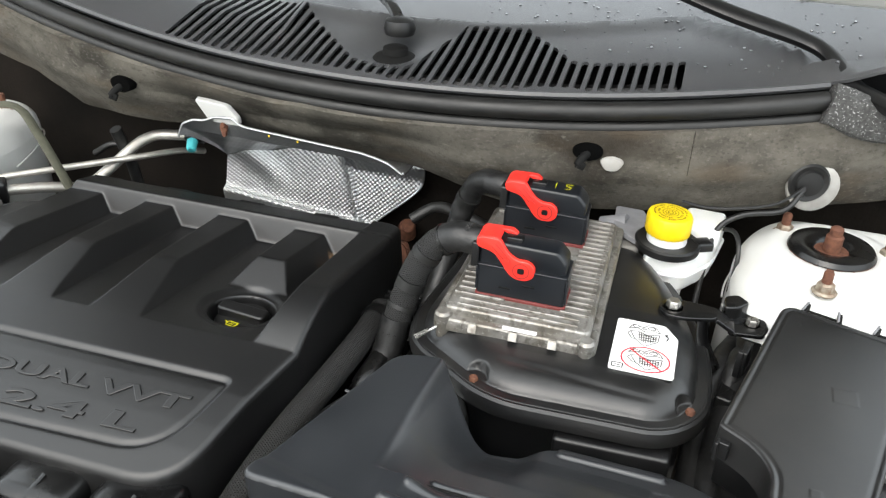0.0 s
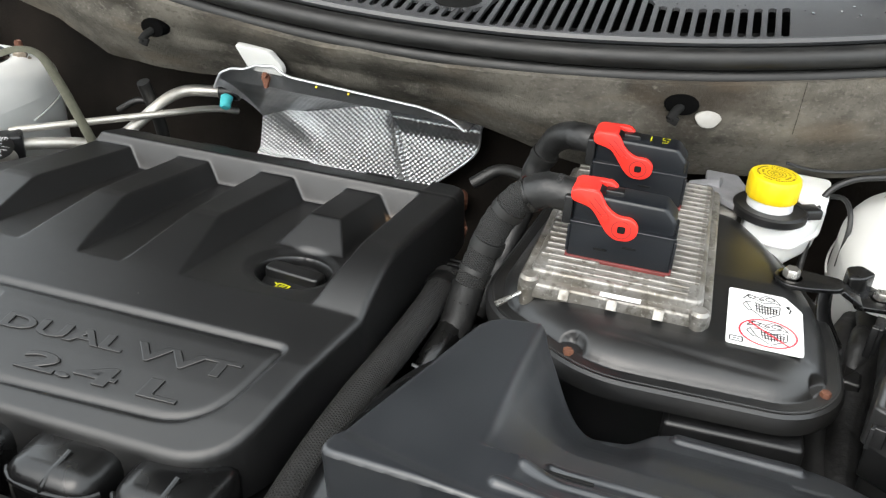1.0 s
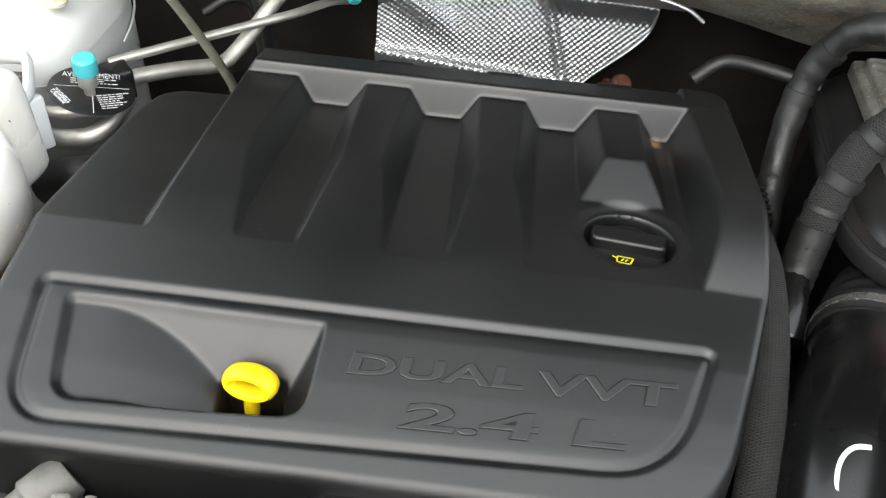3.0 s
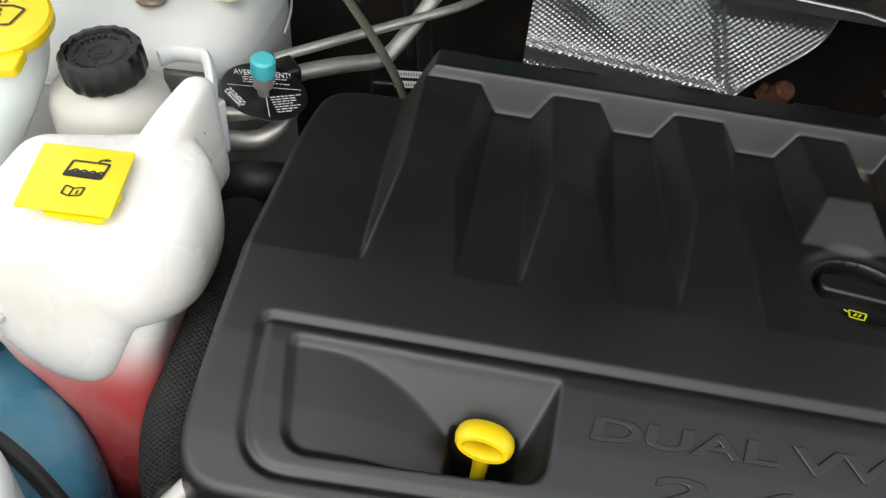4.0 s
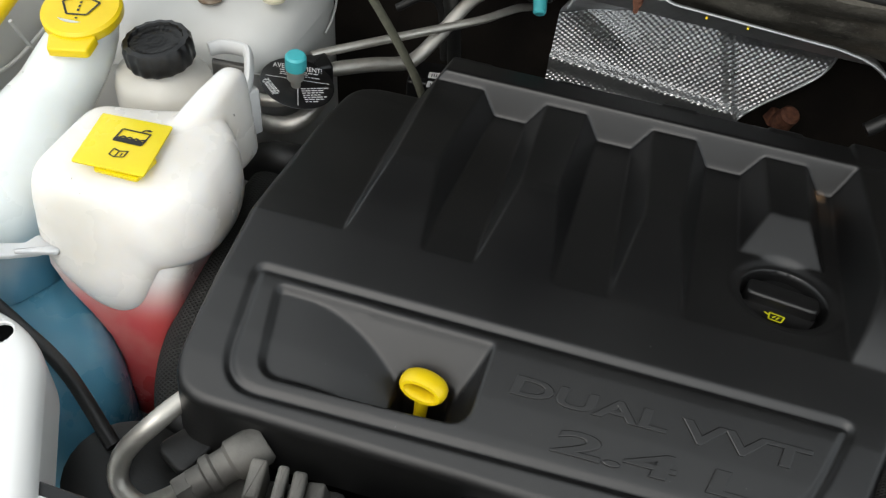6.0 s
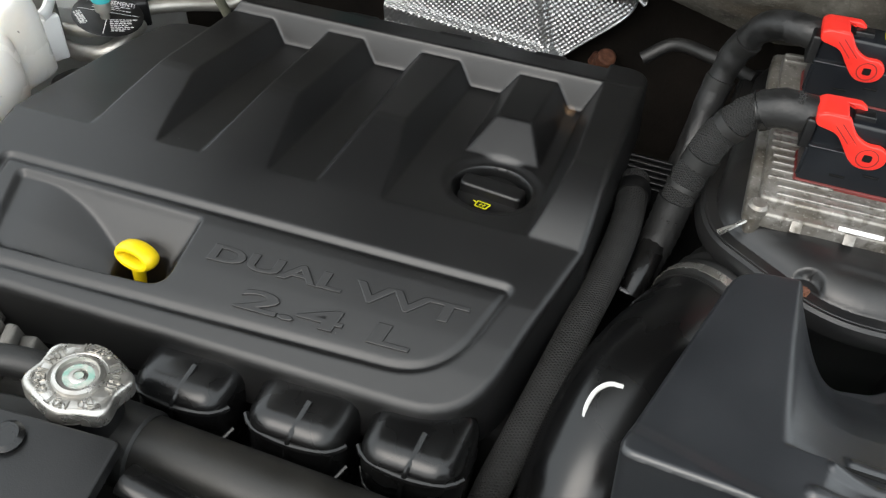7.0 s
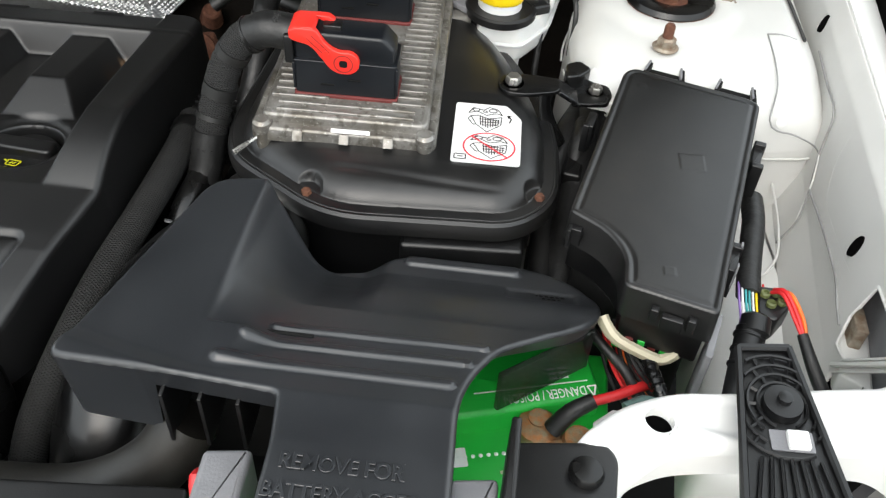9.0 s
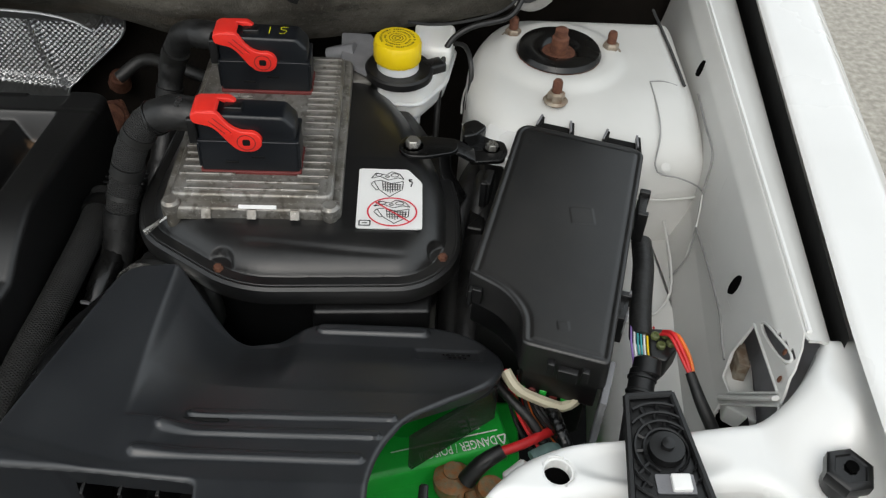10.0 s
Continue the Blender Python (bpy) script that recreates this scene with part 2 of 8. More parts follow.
CONNECT = material("slate_black_plastic", (0.0045, 0.0056, 0.0078), (0.0065, 0.008, 0.0105), 30, 0.3, 0.42, bump=0.08, bump_scale=900)
COWL = material("grey_black_cowl_plastic", (0.042, 0.043, 0.046), (0.058, 0.059, 0.062), 12, 0.30, 0.44, bump=0.25, bump_scale=1200, dust=0.05)
PATCH = material("soiled_white_patch", (0.36, 0.35, 0.33), (0.28, 0.27, 0.25), 60, 0.7)
ASPHALT = material("pale_gravelly_ground", (0.26, 0.24, 0.205), (0.42, 0.39, 0.34), 45, 0.9, 1.0, bump=0.9, bump_scale=300, dust=0.2)
MILK = bottle_material("washer_bottle_plastic", (0.76, 0.80, 0.79), (0.085, 0.26, 0.37), 0.942, 0.035)
COOLANT = bottle_material("coolant_bottle_plastic", (0.88, 0.85, 0.81), (0.60, 0.085, 0.085), 0.925, 0.028)
MILKWHITE = material("milky_coolant_plastic", (0.88, 0.85, 0.81), (0.84, 0.81, 0.76), 14, 0.22, 0.32, bump=0.03, bump_scale=40, sss=0.8)
TANK = material("clean_translucent_plastic", (0.80, 0.80, 0.78), (0.74, 0.74, 0.71), 16, 0.26, 0.38, sss=0.5, dust=0.08, dust_colour=(0.45, 0.42, 0.36))
CREAM = material("aged_translucent_plastic", (0.62, 0.60, 0.55), (0.54, 0.52, 0.47), 16, 0.32, 0.45, sss=0.3, dust=0.12, dust_colour=(0.35, 0.3, 0.22))
LOOM = braided("woven_black_sleeve", (0.006, 0.006, 0.006), (0.017, 0.017, 0.0165), 170, 9)
for m_ in (MILK, COOLANT, MILKWHITE):
    flecks(m_, 150, 0.745, 0.76, (0.03, 0.025, 0.02), (1, 1, 1), 0.9)
    flecks(m_, 10, 0.52, 0.75, (0.62, 0.60, 0.52), (1, 1, 1), 0.5)
SLEEVE = braided("woven_mesh_sleeve", (0.004, 0.004, 0.004), (0.034, 0.034, 0.032), 120, 14)
SMOKE = material("smoked_thin_plastic", (0.006, 0.008, 0.007), (0.010, 0.012, 0.011), 30, 0.25, 0.4, bump=0.05)
SMOKE.node_tree.nodes["Principled BSDF"].inputs["Alpha"].default_value = 0.62
GLASSM = material("dark_tinted_glass", (0.02, 0.022, 0.024), None, 5, 0.05, 0.08, coat=0.3)


# ---- building tools ----
# how each block of the bay sits on the body: a slight turn and lean of its own
STRAIGHT = Matrix()
ENGINE_SEAT = Matrix(((0.9632, 0.0167, 0, -0.0178), (0.0293, 0.9388, 0, 0.0370), (-0.0246, 0.0423, 1, -0.0208), (0, 0, 0, 1)))
BATTERY_SEAT = Matrix(((1.0297, 0.0069, 0, -0.0151), (-0.0159, 1.0380, 0, -0.0128), (-0.0185, 0.0131, 1, 0.0055), (0, 0, 0, 1)))
WASHER_SEAT = Matrix(((0.9870, 0.0005, 0, 0.0123), (-0.0249, 0.9733, 0, 0.0067), (0.0336, 0.0418, 1, -0.0086), (0, 0, 0, 1)))
MODULE_SEAT = Matrix(((1, 0, 0, 0.001), (0, 1, 0, 0.010), (0, 0.06, 1, -0.0374), (0, 0, 0, 1)))
SEAT = STRAIGHT


def finish(bm, name, mat, smooth=40):
    me = bpy.data.meshes.new(name)
    bmesh.ops.recalc_face_normals(bm, faces=bm.faces)
    bm.to_mesh(me)
    bm.free()
    me.materials.append(mat)
    for p in me.polygons:
        p.use_smooth = True
    me.set_sharp_from_angle(angle=radians(smooth))
    return me


def part(name, bm, mat, parent=None, label="", smooth=40):
    ob = new(name, finish(moved(bm, SEAT), name, mat, smooth))
    if parent:
        ob.parent = parent
        if parent.type == "EMPTY":
            ob.matrix_parent_inverse = Matrix.Translation(parent.location).inverted()
    return tagged(ob, label)


def thing(name, label, category, base=(0, 0, 0), group="", kind=""):
    ob = new(name)
    ob.empty_display_size = 0.02
    ob.location = SEAT @ Vector(base)
    return tagged(ob, label, category, group, kind)


def lone(name, bm, mat, label, category, group="", kind="", smooth=40):
    return tagged(part(name, bm, mat, None, "", smooth), label, category, group, kind)


def join(*meshes):
    """Several bmeshes into one."""
    out = meshes[0]
    for other in meshes[1:]:
        tmp = bpy.data.meshes.new("tmp")
        other.to_mesh(tmp)
        other.free()
        out.from_mesh(tmp)
        bpy.data.meshes.remove(tmp)
    return out


def moved(bm, m):
    bm.transform(m)
    return bm


def rounded(poly, r, n=5):
    """A polygon with its corners rounded; r is one radius or one a corner."""
    out, k = [], len(poly)
    rs = r if isinstance(r, (list, tuple)) else [r] * k
    for i in range(k):
        p, a, b = Vector(poly[i]), Vector(poly[i - 1]), Vector(poly[(i + 1) % k])
        u, v = (a - p), (b - p)
        cut = min(rs[i], u.length * 0.49, v.length * 0.49)
        if cut < 1e-6:
            out.append(tuple(p))
            continue
        s, e = p + u.normalized() * cut, p + v.normalized() * cut
        for j in range(n + 1):
            f = j / n
            out.append(tuple((1 - f) ** 2 * s + 2 * f * (1 - f) * p + f * f * e))
    return out


def rect(w, d, r=0.0, n=4, cx=0.0, cy=0.0):
    return rounded([(cx - w / 2, cy - d / 2), (cx + w / 2, cy - d / 2), (cx + w / 2, cy + d / 2), (cx - w / 2, cy + d / 2)], r, n)


def area(poly):
    return sum(poly[i - 1][0] * poly[i][1] - poly[i][0] * poly[i - 1][1] for i in range(len(poly))) / 2


def inset(poly, d):
    """Every point of an outline moved inwards by d."""
    sgn, out, k = (1 if area(poly) > 0 else -1), [], len(poly)
    for i in range(k):
        a, p, b = Vector(poly[i - 1]), Vector(poly[i]), Vector(poly[(i + 1) % k])
        e1, e2 = (p - a), (b - p)
        n1, n2 = Vector((-e1.y, e1.x)), Vector((-e2.y, e2.x))
        if n1.length < 1e-9:
            n1 = n2
        if n2.length < 1e-9:
            n2 = n1
        nn = n1.normalized() + n2.normalized()
        nn = nn.normalized() / max(0.5, nn.length / 2) if nn.length > 1e-6 else n1.normalized()
        out.append(tuple(p + nn * d * sgn))
    return out


def loft(rings, cap=True):
    """Skin over rings of equal count."""
    bm = bmesh.new()
    rows = [[bm.verts.new(p) for p in ring] for ring in rings]
    k = len(rows[0])
    for a, b in zip(rows, rows[1:]):
        for i in range(k):
            bm.faces.new((a[i], a[(i + 1) % k], b[(i + 1) % k], b[i]))
    if cap:
        bm.faces.new(rows[0][::-1])
        bm.faces.new(rows[-1])
    return bm


def slab(outline, z0, z1, top=0.002, bottom=0.0, m=None, draft=0.0):
    """An outline raised from z0 to z1 with rounded upper and lower edges; draft narrows it upwards."""
    rings = []
    if bottom:
        for a in (90, 60, 30):
            rings.append([(*p, z0 + bottom * (1 - math.cos(radians(90 - a)))) for p in inset(outline, bottom * (1 - math.sin(radians(90 - a))))])
    rings.append([(*p, z0 + bottom) for p in outline])
    upper = inset(outline, draft) if draft else outline
    if top:
        for a in (0, 30, 60, 90):
            rings.append([(*p, z1 - top * (1 - math.sin(radians(a)))) for p in inset(upper, top * (1 - math.cos(radians(a))))])
    else:
        rings.append([(*p, z1) for p in upper])
    bm = loft(rings)
    return moved(bm, m) if m else bm


def block(w, d, h, m=None, bevel=0.002, r=None):
    """A box with soft edges, its base centred on the origin."""
    return slab(rect(w, d, bevel if r is None else r, 3), 0, h, bevel, 0, m)


def lathe(profile, seg=32, m=None, wobble=None):
    """A turned shape from (radius, height) pairs; wobble(angle) scales the radius."""
    rings = []
    for r, z in profile:
        ring = []
        for i in range(seg):
            a = 2 * math.pi * i / seg
            k = wobble(a) if wobble else 1
            ring.append((max(r, 1e-5) * k * math.cos(a), max(r, 1e-5) * k * math.sin(a), z))
        rings.append(ring)
    bm = loft(rings)
    return moved(bm, m) if m else bm


def spline(pts, step):
    """Catmull-Rom through the points."""
    p = [Vector(q) for q in pts]
    p = [2 * p[0] - p[1]] + p + [2 * p[-1] - p[-2]]
    out = []
    for i in range(1, len(p) - 2):
        n = max(2, int((p[i + 1] - p[i]).length / step))
        for j in range(n):
            f = j / n
            a, b, c, d = p[i - 1:i + 3]
            out.append(0.5 * ((2 * b) + (c - a) * f + (2 * a - 5 * b + 4 * c - d) * f * f + (3 * b - a - 3 * c + d) * f ** 3))
    out.append(p[-2])
    return out


def sweep(pts, radius, seg=12, step=0.006, flat=1.0, ring=None):
    """A hose, pipe or wire along a smooth line. ring(s) scales the radius along the way (s in metres)."""
    line = spline(pts, step)
    bm = bmesh.new()
    uv = bm.loops.layers.uv.new("UVMap")
    t0 = (line[1] - line[0]).normalized()
    side = t0.orthogonal().normalized() if abs(t0.z) > 0.9 else t0.cross(Vector((0, 0, 1))).normalized()
    rows, s = [], 0.0
    for i, p in enumerate(line):
        t = (line[min(i + 1, len(line) - 1)] - line[max(i - 1, 0)]).normalized()
        side = (side - t * side.dot(t)).normalized()
        up = side.cross(t)
        if i:
            s += (p - line[i - 1]).length
        f = i / (len(line) - 1)
        r = radius if not isinstance(radius, (list, tuple)) else np.interp(f, np.linspace(0, 1, len(radius)), radius)
        r = r * (ring(s) if ring else 1)
        rows.append((s, [bm.verts.new(p + side * (r * math.cos(2 * math.pi * k / seg)) + up * (r * flat * math.sin(2 * math.pi * k / seg))) for k in range(seg)]))
    for (s0, a), (s1, b) in zip(rows, rows[1:]):
        for k in range(seg):
            f = bm.faces.new((a[k], a[(k + 1) % seg], b[(k + 1) % seg], b[k]))
            for loop, c in zip(f.loops, ((s0, k / seg), (s0, (k + 1) / seg), (s1, (k + 1) / seg), (s1, k / seg))):
                loop[uv].uv = c
    bm.faces.new(rows[0][1][::-1])
    bm.faces.new(rows[-1][1])
    return bm


def signed(poly, X, Y):
    """Distance to an outline, positive inside."""
    best, inside = np.full(X.shape, 9.0), np.zeros(X.shape, bool)
    k = len(poly)
    for i in range(k):
        (ax, ay), (bx, by) = poly[i], poly[(i + 1) % k]
        dx, dy = bx - ax, by - ay
        l2 = dx * dx + dy * dy
        if l2 < 1e-14:
            continue
        f = np.clip(((X - ax) * dx + (Y - ay) * dy) / l2, 0, 1)
        best = np.minimum(best, np.hypot(X - ax - f * dx, Y - ay - f * dy))
        if dy:
            cross = ((ay > Y) != (by > Y)) & (X < (bx - ax) * (Y - ay) / dy + ax)
            inside ^= cross
    return np.where(inside, best, -best)


def step01(v, a, b):
    f = np.clip((v - a) / (b - a), 0, 1)
    return f * f * (3 - 2 * f)


def relief(outline, height, res, skirt=None, flare=0.0, soften=0):
    """A moulded shell: a fine grid inside the outline raised by height(X, Y, edge distance), with a wall down to z = skirt; soften rounds its edges."""
    xs, ys = [p[0] for p in outline], [p[1] for p in outline]
    gx, gy = np.arange(min(xs) - res, max(xs) + 2 * res, res), np.arange(min(ys) - res, max(ys) + 2 * res, res)
    X, Y = np.meshgrid(gx, gy, indexing="ij")
    D = signed(outline, X, Y)
    k = len(outline)
    near = (D <= 0) & (D > -2.2 * res)
    for i, j in zip(*np.nonzero(near)):
        best = None
        for q in range(k):
            a, b = Vector(outline[q]), Vector(outline[(q + 1) % k])
            p, e = Vector((X[i, j], Y[i, j])), b - a
            f = min(1, max(0, (p - a).dot(e) / max(e.dot(e), 1e-14)))
            c = a + e * f
            if best is None or (p - c).length < best[0]:
                best = ((p - c).length, c)
        X[i, j], Y[i, j] = best[1]
    Z = height(X, Y, np.maximum(D, 0))
    blur = Z.copy()
    for _ in range(soften):
        blur[1:-1] = (blur[:-2] + 2 * blur[1:-1] + blur[2:]) / 4
        blur[:, 1:-1] = (blur[:, :-2] + 2 * blur[:, 1:-1] + blur[:, 2:]) / 4
    if soften:
        Z = Z + (blur - Z) * step01(D, 0.006, 0.012)
    bm = bmesh.new()
    made = {}

    def vert(i, j):
        if (i, j) not in made:
            made[i, j] = bm.verts.new((X[i, j], Y[i, j], Z[i, j]))
        return made[i, j]

    ok = D > -2.2 * res
    for i in range(len(gx) - 1):
        for j in range(len(gy) - 1):
            if max(D[i, j], D[i + 1, j], D[i, j + 1], D[i + 1, j + 1]) > 0 and ok[i, j] and ok[i + 1, j] and ok[i, j + 1] and ok[i + 1, j + 1]:
                bm.faces.new((vert(i, j), vert(i + 1, j), vert(i + 1, j + 1), vert(i, j + 1)))
    bmesh.ops.remove_doubles(bm, verts=bm.verts, dist=res * 0.02)
    if skirt is not None:
        mid = Vector((sum(xs) / k, sum(ys) / k, 0))
        line = []
        for q in range(k):
            a, b = Vector(outline[q]), Vector(outline[(q + 1) % k])
            n = max(1, int((b - a).length / (2.5 * res)))
            line += [a.lerp(b, j / n) for j in range(n)]
        tops = height(np.array([p.x for p in line]), np.array([p.y for p in line]), np.zeros(len(line)))
        upper, lower = [], []
        for p, z in zip(line, tops):
            low = skirt(p.x, p.y) if callable(skirt) else skirt
            away = (Vector((p.x, p.y, 0)) - mid).normalized()
            upper.append(bm.verts.new((p.x, p.y, z)))
            lower.append(bm.verts.new(Vector((p.x, p.y, low)) + away * flare))
        for q in range(len(line)):
            j = (q + 1) % len(line)
            bm.faces.new((upper[q], upper[j], lower[j], lower[q]))
    return bm


def lettering(text, x0, x1, y0, y1, depth, m, shear=0.0):
    """Raised letters that fill the box x0..x1, y0..y1 of the plane m."""
    cu = bpy.data.curves.new("letters", "FONT")
    cu.body, cu.extrude, cu.resolution_u, cu.shear = text, 0.1, 2, shear
    tmp = bpy.data.objects.new("letters", cu)
    me = bpy.data.meshes.new_from_object(tmp)
    bm = bmesh.new()
    bm.from_mesh(me)
    bpy.data.objects.remove(tmp)
    bpy.data.meshes.remove(me)
    bpy.data.curves.remove(cu)
    lo = [min(v.co[i] for v in bm.verts) for i in range(3)]
    hi = [max(v.co[i] for v in bm.verts) for i in range(3)]
    for v in bm.verts:
        v.co = Vector((x0 + (v.co.x - lo[0]) / (hi[0] - lo[0]) * (x1 - x0), y0 + (v.co.y - lo[1]) / (hi[1] - lo[1]) * (y1 - y0), (v.co.z - lo[2]) / (hi[2] - lo[2]) * depth))
    return moved(bm, m)


def letters(text, x0, x1, y0, y1, depth, m, mat, parent, label, shear=0.0, name="letter"):
    """Raised letters, each one a part of its own, that fill the box together."""
    def raw(body):
        cu = bpy.data.curves.new("letters", "FONT")
        cu.body, cu.extrude, cu.resolution_u, cu.shear = body, 0.05, 3, shear
        cu.bevel_depth, cu.bevel_resolution, cu.offset = 0.020, 0, 0.012
        tmp = bpy.data.objects.new("letters", cu)
        me = bpy.data.meshes.new_from_object(tmp)
        bm = bmesh.new()
        bm.from_mesh(me)
        bpy.data.objects.remove(tmp)
        bpy.data.meshes.remove(me)
        bpy.data.curves.remove(cu)
        return bm, [(min(v.co[i] for v in bm.verts), max(v.co[i] for v in bm.verts)) for i in range(3)]

    whole, box = raw(text)
    whole.free()
    for i, ch in enumerate(text):
        if ch == " ":
            continue
        head, hb = raw(text[:i + 1])
        head.free()
        bm, cb = raw(ch)
        shift = hb[0][1] - cb[0][1]
        for v in bm.verts:
            v.co = Vector((x0 + (v.co.x + shift - box[0][0]) / (box[0][1] - box[0][0]) * (x1 - x0), y0 + (v.co.y - box[1][0]) / (box[1][1] - box[1][0]) * (y1 - y0), (v.co.z - cb[2][0]) / (cb[2][1] - cb[2][0]) * depth))
        part(name, moved(bm, m), mat, parent, label, 20)


def plane_at(origin, xdir, ydir):
    """The frame of a flat face: its own x, y and the normal."""
    x, y = Vector(xdir).normalized(), Vector(ydir)
    z = x.cross(y).normalized()
    y = z.cross(x)
    m = Matrix((x, y, z)).transposed().to_4x4()
    m.translation = origin
    return m


def axis_at(base, tip):
    """A frame at base whose z runs towards tip."""
    m = (Vector(tip) - Vector(base)).to_track_quat("Z", "Y").to_matrix().to_4x4()
    m.translation = base
    return m


def rod(a, b, r, seg=16, r2=None, bevel=0.0):
    h = (Vector(b) - Vector(a)).length
    r2 = r if r2 is None else r2
    prof = [(r, 0), (r2, h)] if not bevel else [(r - bevel, 0), (r, bevel), (r2, h - bevel), (r2 - bevel, h)]
    return lathe(prof, seg, axis_at(a, b))


def bolt(p, r, h, washer=0.0, m=None):
    """Hexagon head on a washer."""
    bm = lathe([(r, 0), (r, h * 0.8), (r * 0.85, h)], 6)
    if washer:
        bm = join(bm, lathe([(washer, -h * 0.3), (washer, -h * 0.05), (washer * 0.9, 0)], 20))
    return moved(bm, m if m else Matrix.Translation(p))


def ring_flat(cx, cy, rx, ry, w, z, m, n=40):
    bm = bmesh.new()
    a = [bm.verts.new((cx + rx * math.cos(t), cy + ry * math.sin(t), z)) for t in np.linspace(0, 2 * math.pi, n, False)]
    b = [bm.verts.new((cx + (rx - w) * math.cos(t), cy + (ry - w) * math.sin(t), z)) for t in np.linspace(0, 2 * math.pi, n, False)]
    for i in range(n):
        bm.faces.new((a[i], a[(i + 1) % n], b[(i + 1) % n], b[i]))
    return moved(bm, m)


def strokes(lines, w, z, m):
    """Thin printed lines."""
    bm = bmesh.new()
    for (x0, y0), (x1, y1) in lines:
        d = Vector((x1 - x0, y1 - y0))
        s = Vector((-d.y, d.x)).normalized() * w / 2
        bm.faces.new([bm.verts.new((x0 + s.x, y0 + s.y, z)), bm.verts.new((x1 + s.x, y1 + s.y, z)), bm.verts.new((x1 - s.x, y1 - s.y, z)), bm.verts.new((x0 - s.x, y0 - s.y, z))])
    return moved(bm, m)


# ---- ground, cowl, firewall ----
bm = bmesh.new()
for x, y in ((-60, -60), (60, -60), (60, 60), (-60, 60)):
    bm.verts.new((x, y, 0))
bm.faces.new(bm.verts)
lone("ground", bm, ASPHALT, "pale grey-brown gravelly ground under the parked car", "ground", kind="structure")


def seal_y(x):
    return 0.925 + 0.24 * x * x


def seal_z(x):
    return 1.130 + 0.16 * (x - 0.05) ** 2


def sheet(us, vs, place, thick=0.0):
    """A surface over two parameters, with thickness where asked for."""
    bm = bmesh.new()
    g = [[bm.verts.new(place(u, v)) for v in vs] for u in us]
    for i in range(len(us) - 1):
        for j in range(len(vs) - 1):
            bm.faces.new((g[i][j], g[i + 1][j], g[i + 1][j + 1], g[i][j + 1]))
    if thick:
        bmesh.ops.recalc_face_normals(bm, faces=bm.faces)
        bmesh.ops.solidify(bm, geom=list(bm.faces), thickness=thick)
    return bm


def felt_bottom(x):
    return float(np.interp(x, [-0.75, -0.53, -0.44, -0.23, 0.07, 0.14, 0.22, 0.33, 0.49, 0.66, 0.8], [1.10, 1.072, 1.042, 1.038, 1.036, 1.03, 1.015, 1.018, 1.032, 1.055, 1.08]))


def felt_place(x, f):
    top, low = seal_z(x) - 0.008, felt_bottom(x)
    z = top + (low - top) * f
    bulge = 0.006 * noise.noise(Vector((x * 7, f * 2, 3.1))) + 0.0025 * noise.noise(Vector((x * 24, f * 6, 1.3)))
    back = 0.030 * float(step01(f, 0.0, 0.48) * step01(x, -0.36, -0.23) * step01(x, 0.20, 0.06))
    return Vector((x, seal_y(x) - 0.004 + bulge + 0.020 * f + 0.06 * max(0, f - 0.5) + back, z))


lone("wall_firewall_felt", sheet(np.linspace(-0.80, 0.80, 180), np.linspace(0, 1, 22), felt_place, 0.012), FELT,
            "mottled grey-brown felt insulation blanket on the firewall", "insulation", kind="structure")
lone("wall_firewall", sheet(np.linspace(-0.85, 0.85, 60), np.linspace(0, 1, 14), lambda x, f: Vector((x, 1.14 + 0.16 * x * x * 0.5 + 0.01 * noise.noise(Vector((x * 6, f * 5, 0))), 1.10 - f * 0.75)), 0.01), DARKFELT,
     "dark felt on the lower firewall", "firewall", kind="structure")
lone("trim_firewall_seam", sheet([0.4297, 0.4303], np.linspace(0.0, 0.5, 8), lambda x, f: felt_place(x, f) - Vector((0, 0.0135, 0))), DARKFELT, "seam in the felt blanket", "seam", kind="structure")

# seal along the cowl edge: a bead with a lip under it
xs = np.linspace(-0.80, 0.565, 60)
seal = thing("cowl_seal", "black rubber weather seal along the cowl edge", "seal", (0, seal_y(0), seal_z(0)))
part("bead", sweep([(x, seal_y(x) - 0.004, seal_z(x) + 0.013) for x in xs], 0.0112, 14, 0.02), RUBBER, seal)
part("lip", sweep([(x, seal_y(x) + 0.000, seal_z(x) - 0.008) for x in xs], 0.0095, 10, 0.02), RUBBER, seal)
part("edge_strip", sweep([(x, seal_y(x) + 0.010, seal_z(x) + 0.027) for x in xs], 0.0045, 6, 0.02), COWL, seal)
foam = [(0.565, seal_y(0.565) - 0.004, seal_z(0.565) + 0.010), (0.64, 1.005, 1.168), (0.78, 1.06, 1.19)]
lone("foam_block", sweep(foam, 0.021, 8, 0.01, 1.2), SEALFOAM, "dark speckled foam block at the end of the cowl seal", "foam")


def cowl_z(x, y):
    y0 = seal_y(x) + 0.012
    return seal_z(x) + 0.030 + 0.20 * (y - y0) - 0.10 * max(0, y - y0 - 0.12) ** 2


# cowl panel with an open grille: the plate is built round the opening, slats close it
def grille_top(x):
    """How far the slots reach back from the seal."""
    return float(np.interp(x, [-0.62, -0.35, -0.20, -0.13, -0.06, 0.0, 0.075, 0.095, 0.12, 0.20, 0.235, 0.27, 0.30, 0.41],
                           [0.20, 0.17, 0.185, 0.17, 0.10, 0.045, 0.045, 0.10, 0.15, 0.155, 0.125, 0.08, 0.075, 0.075]))


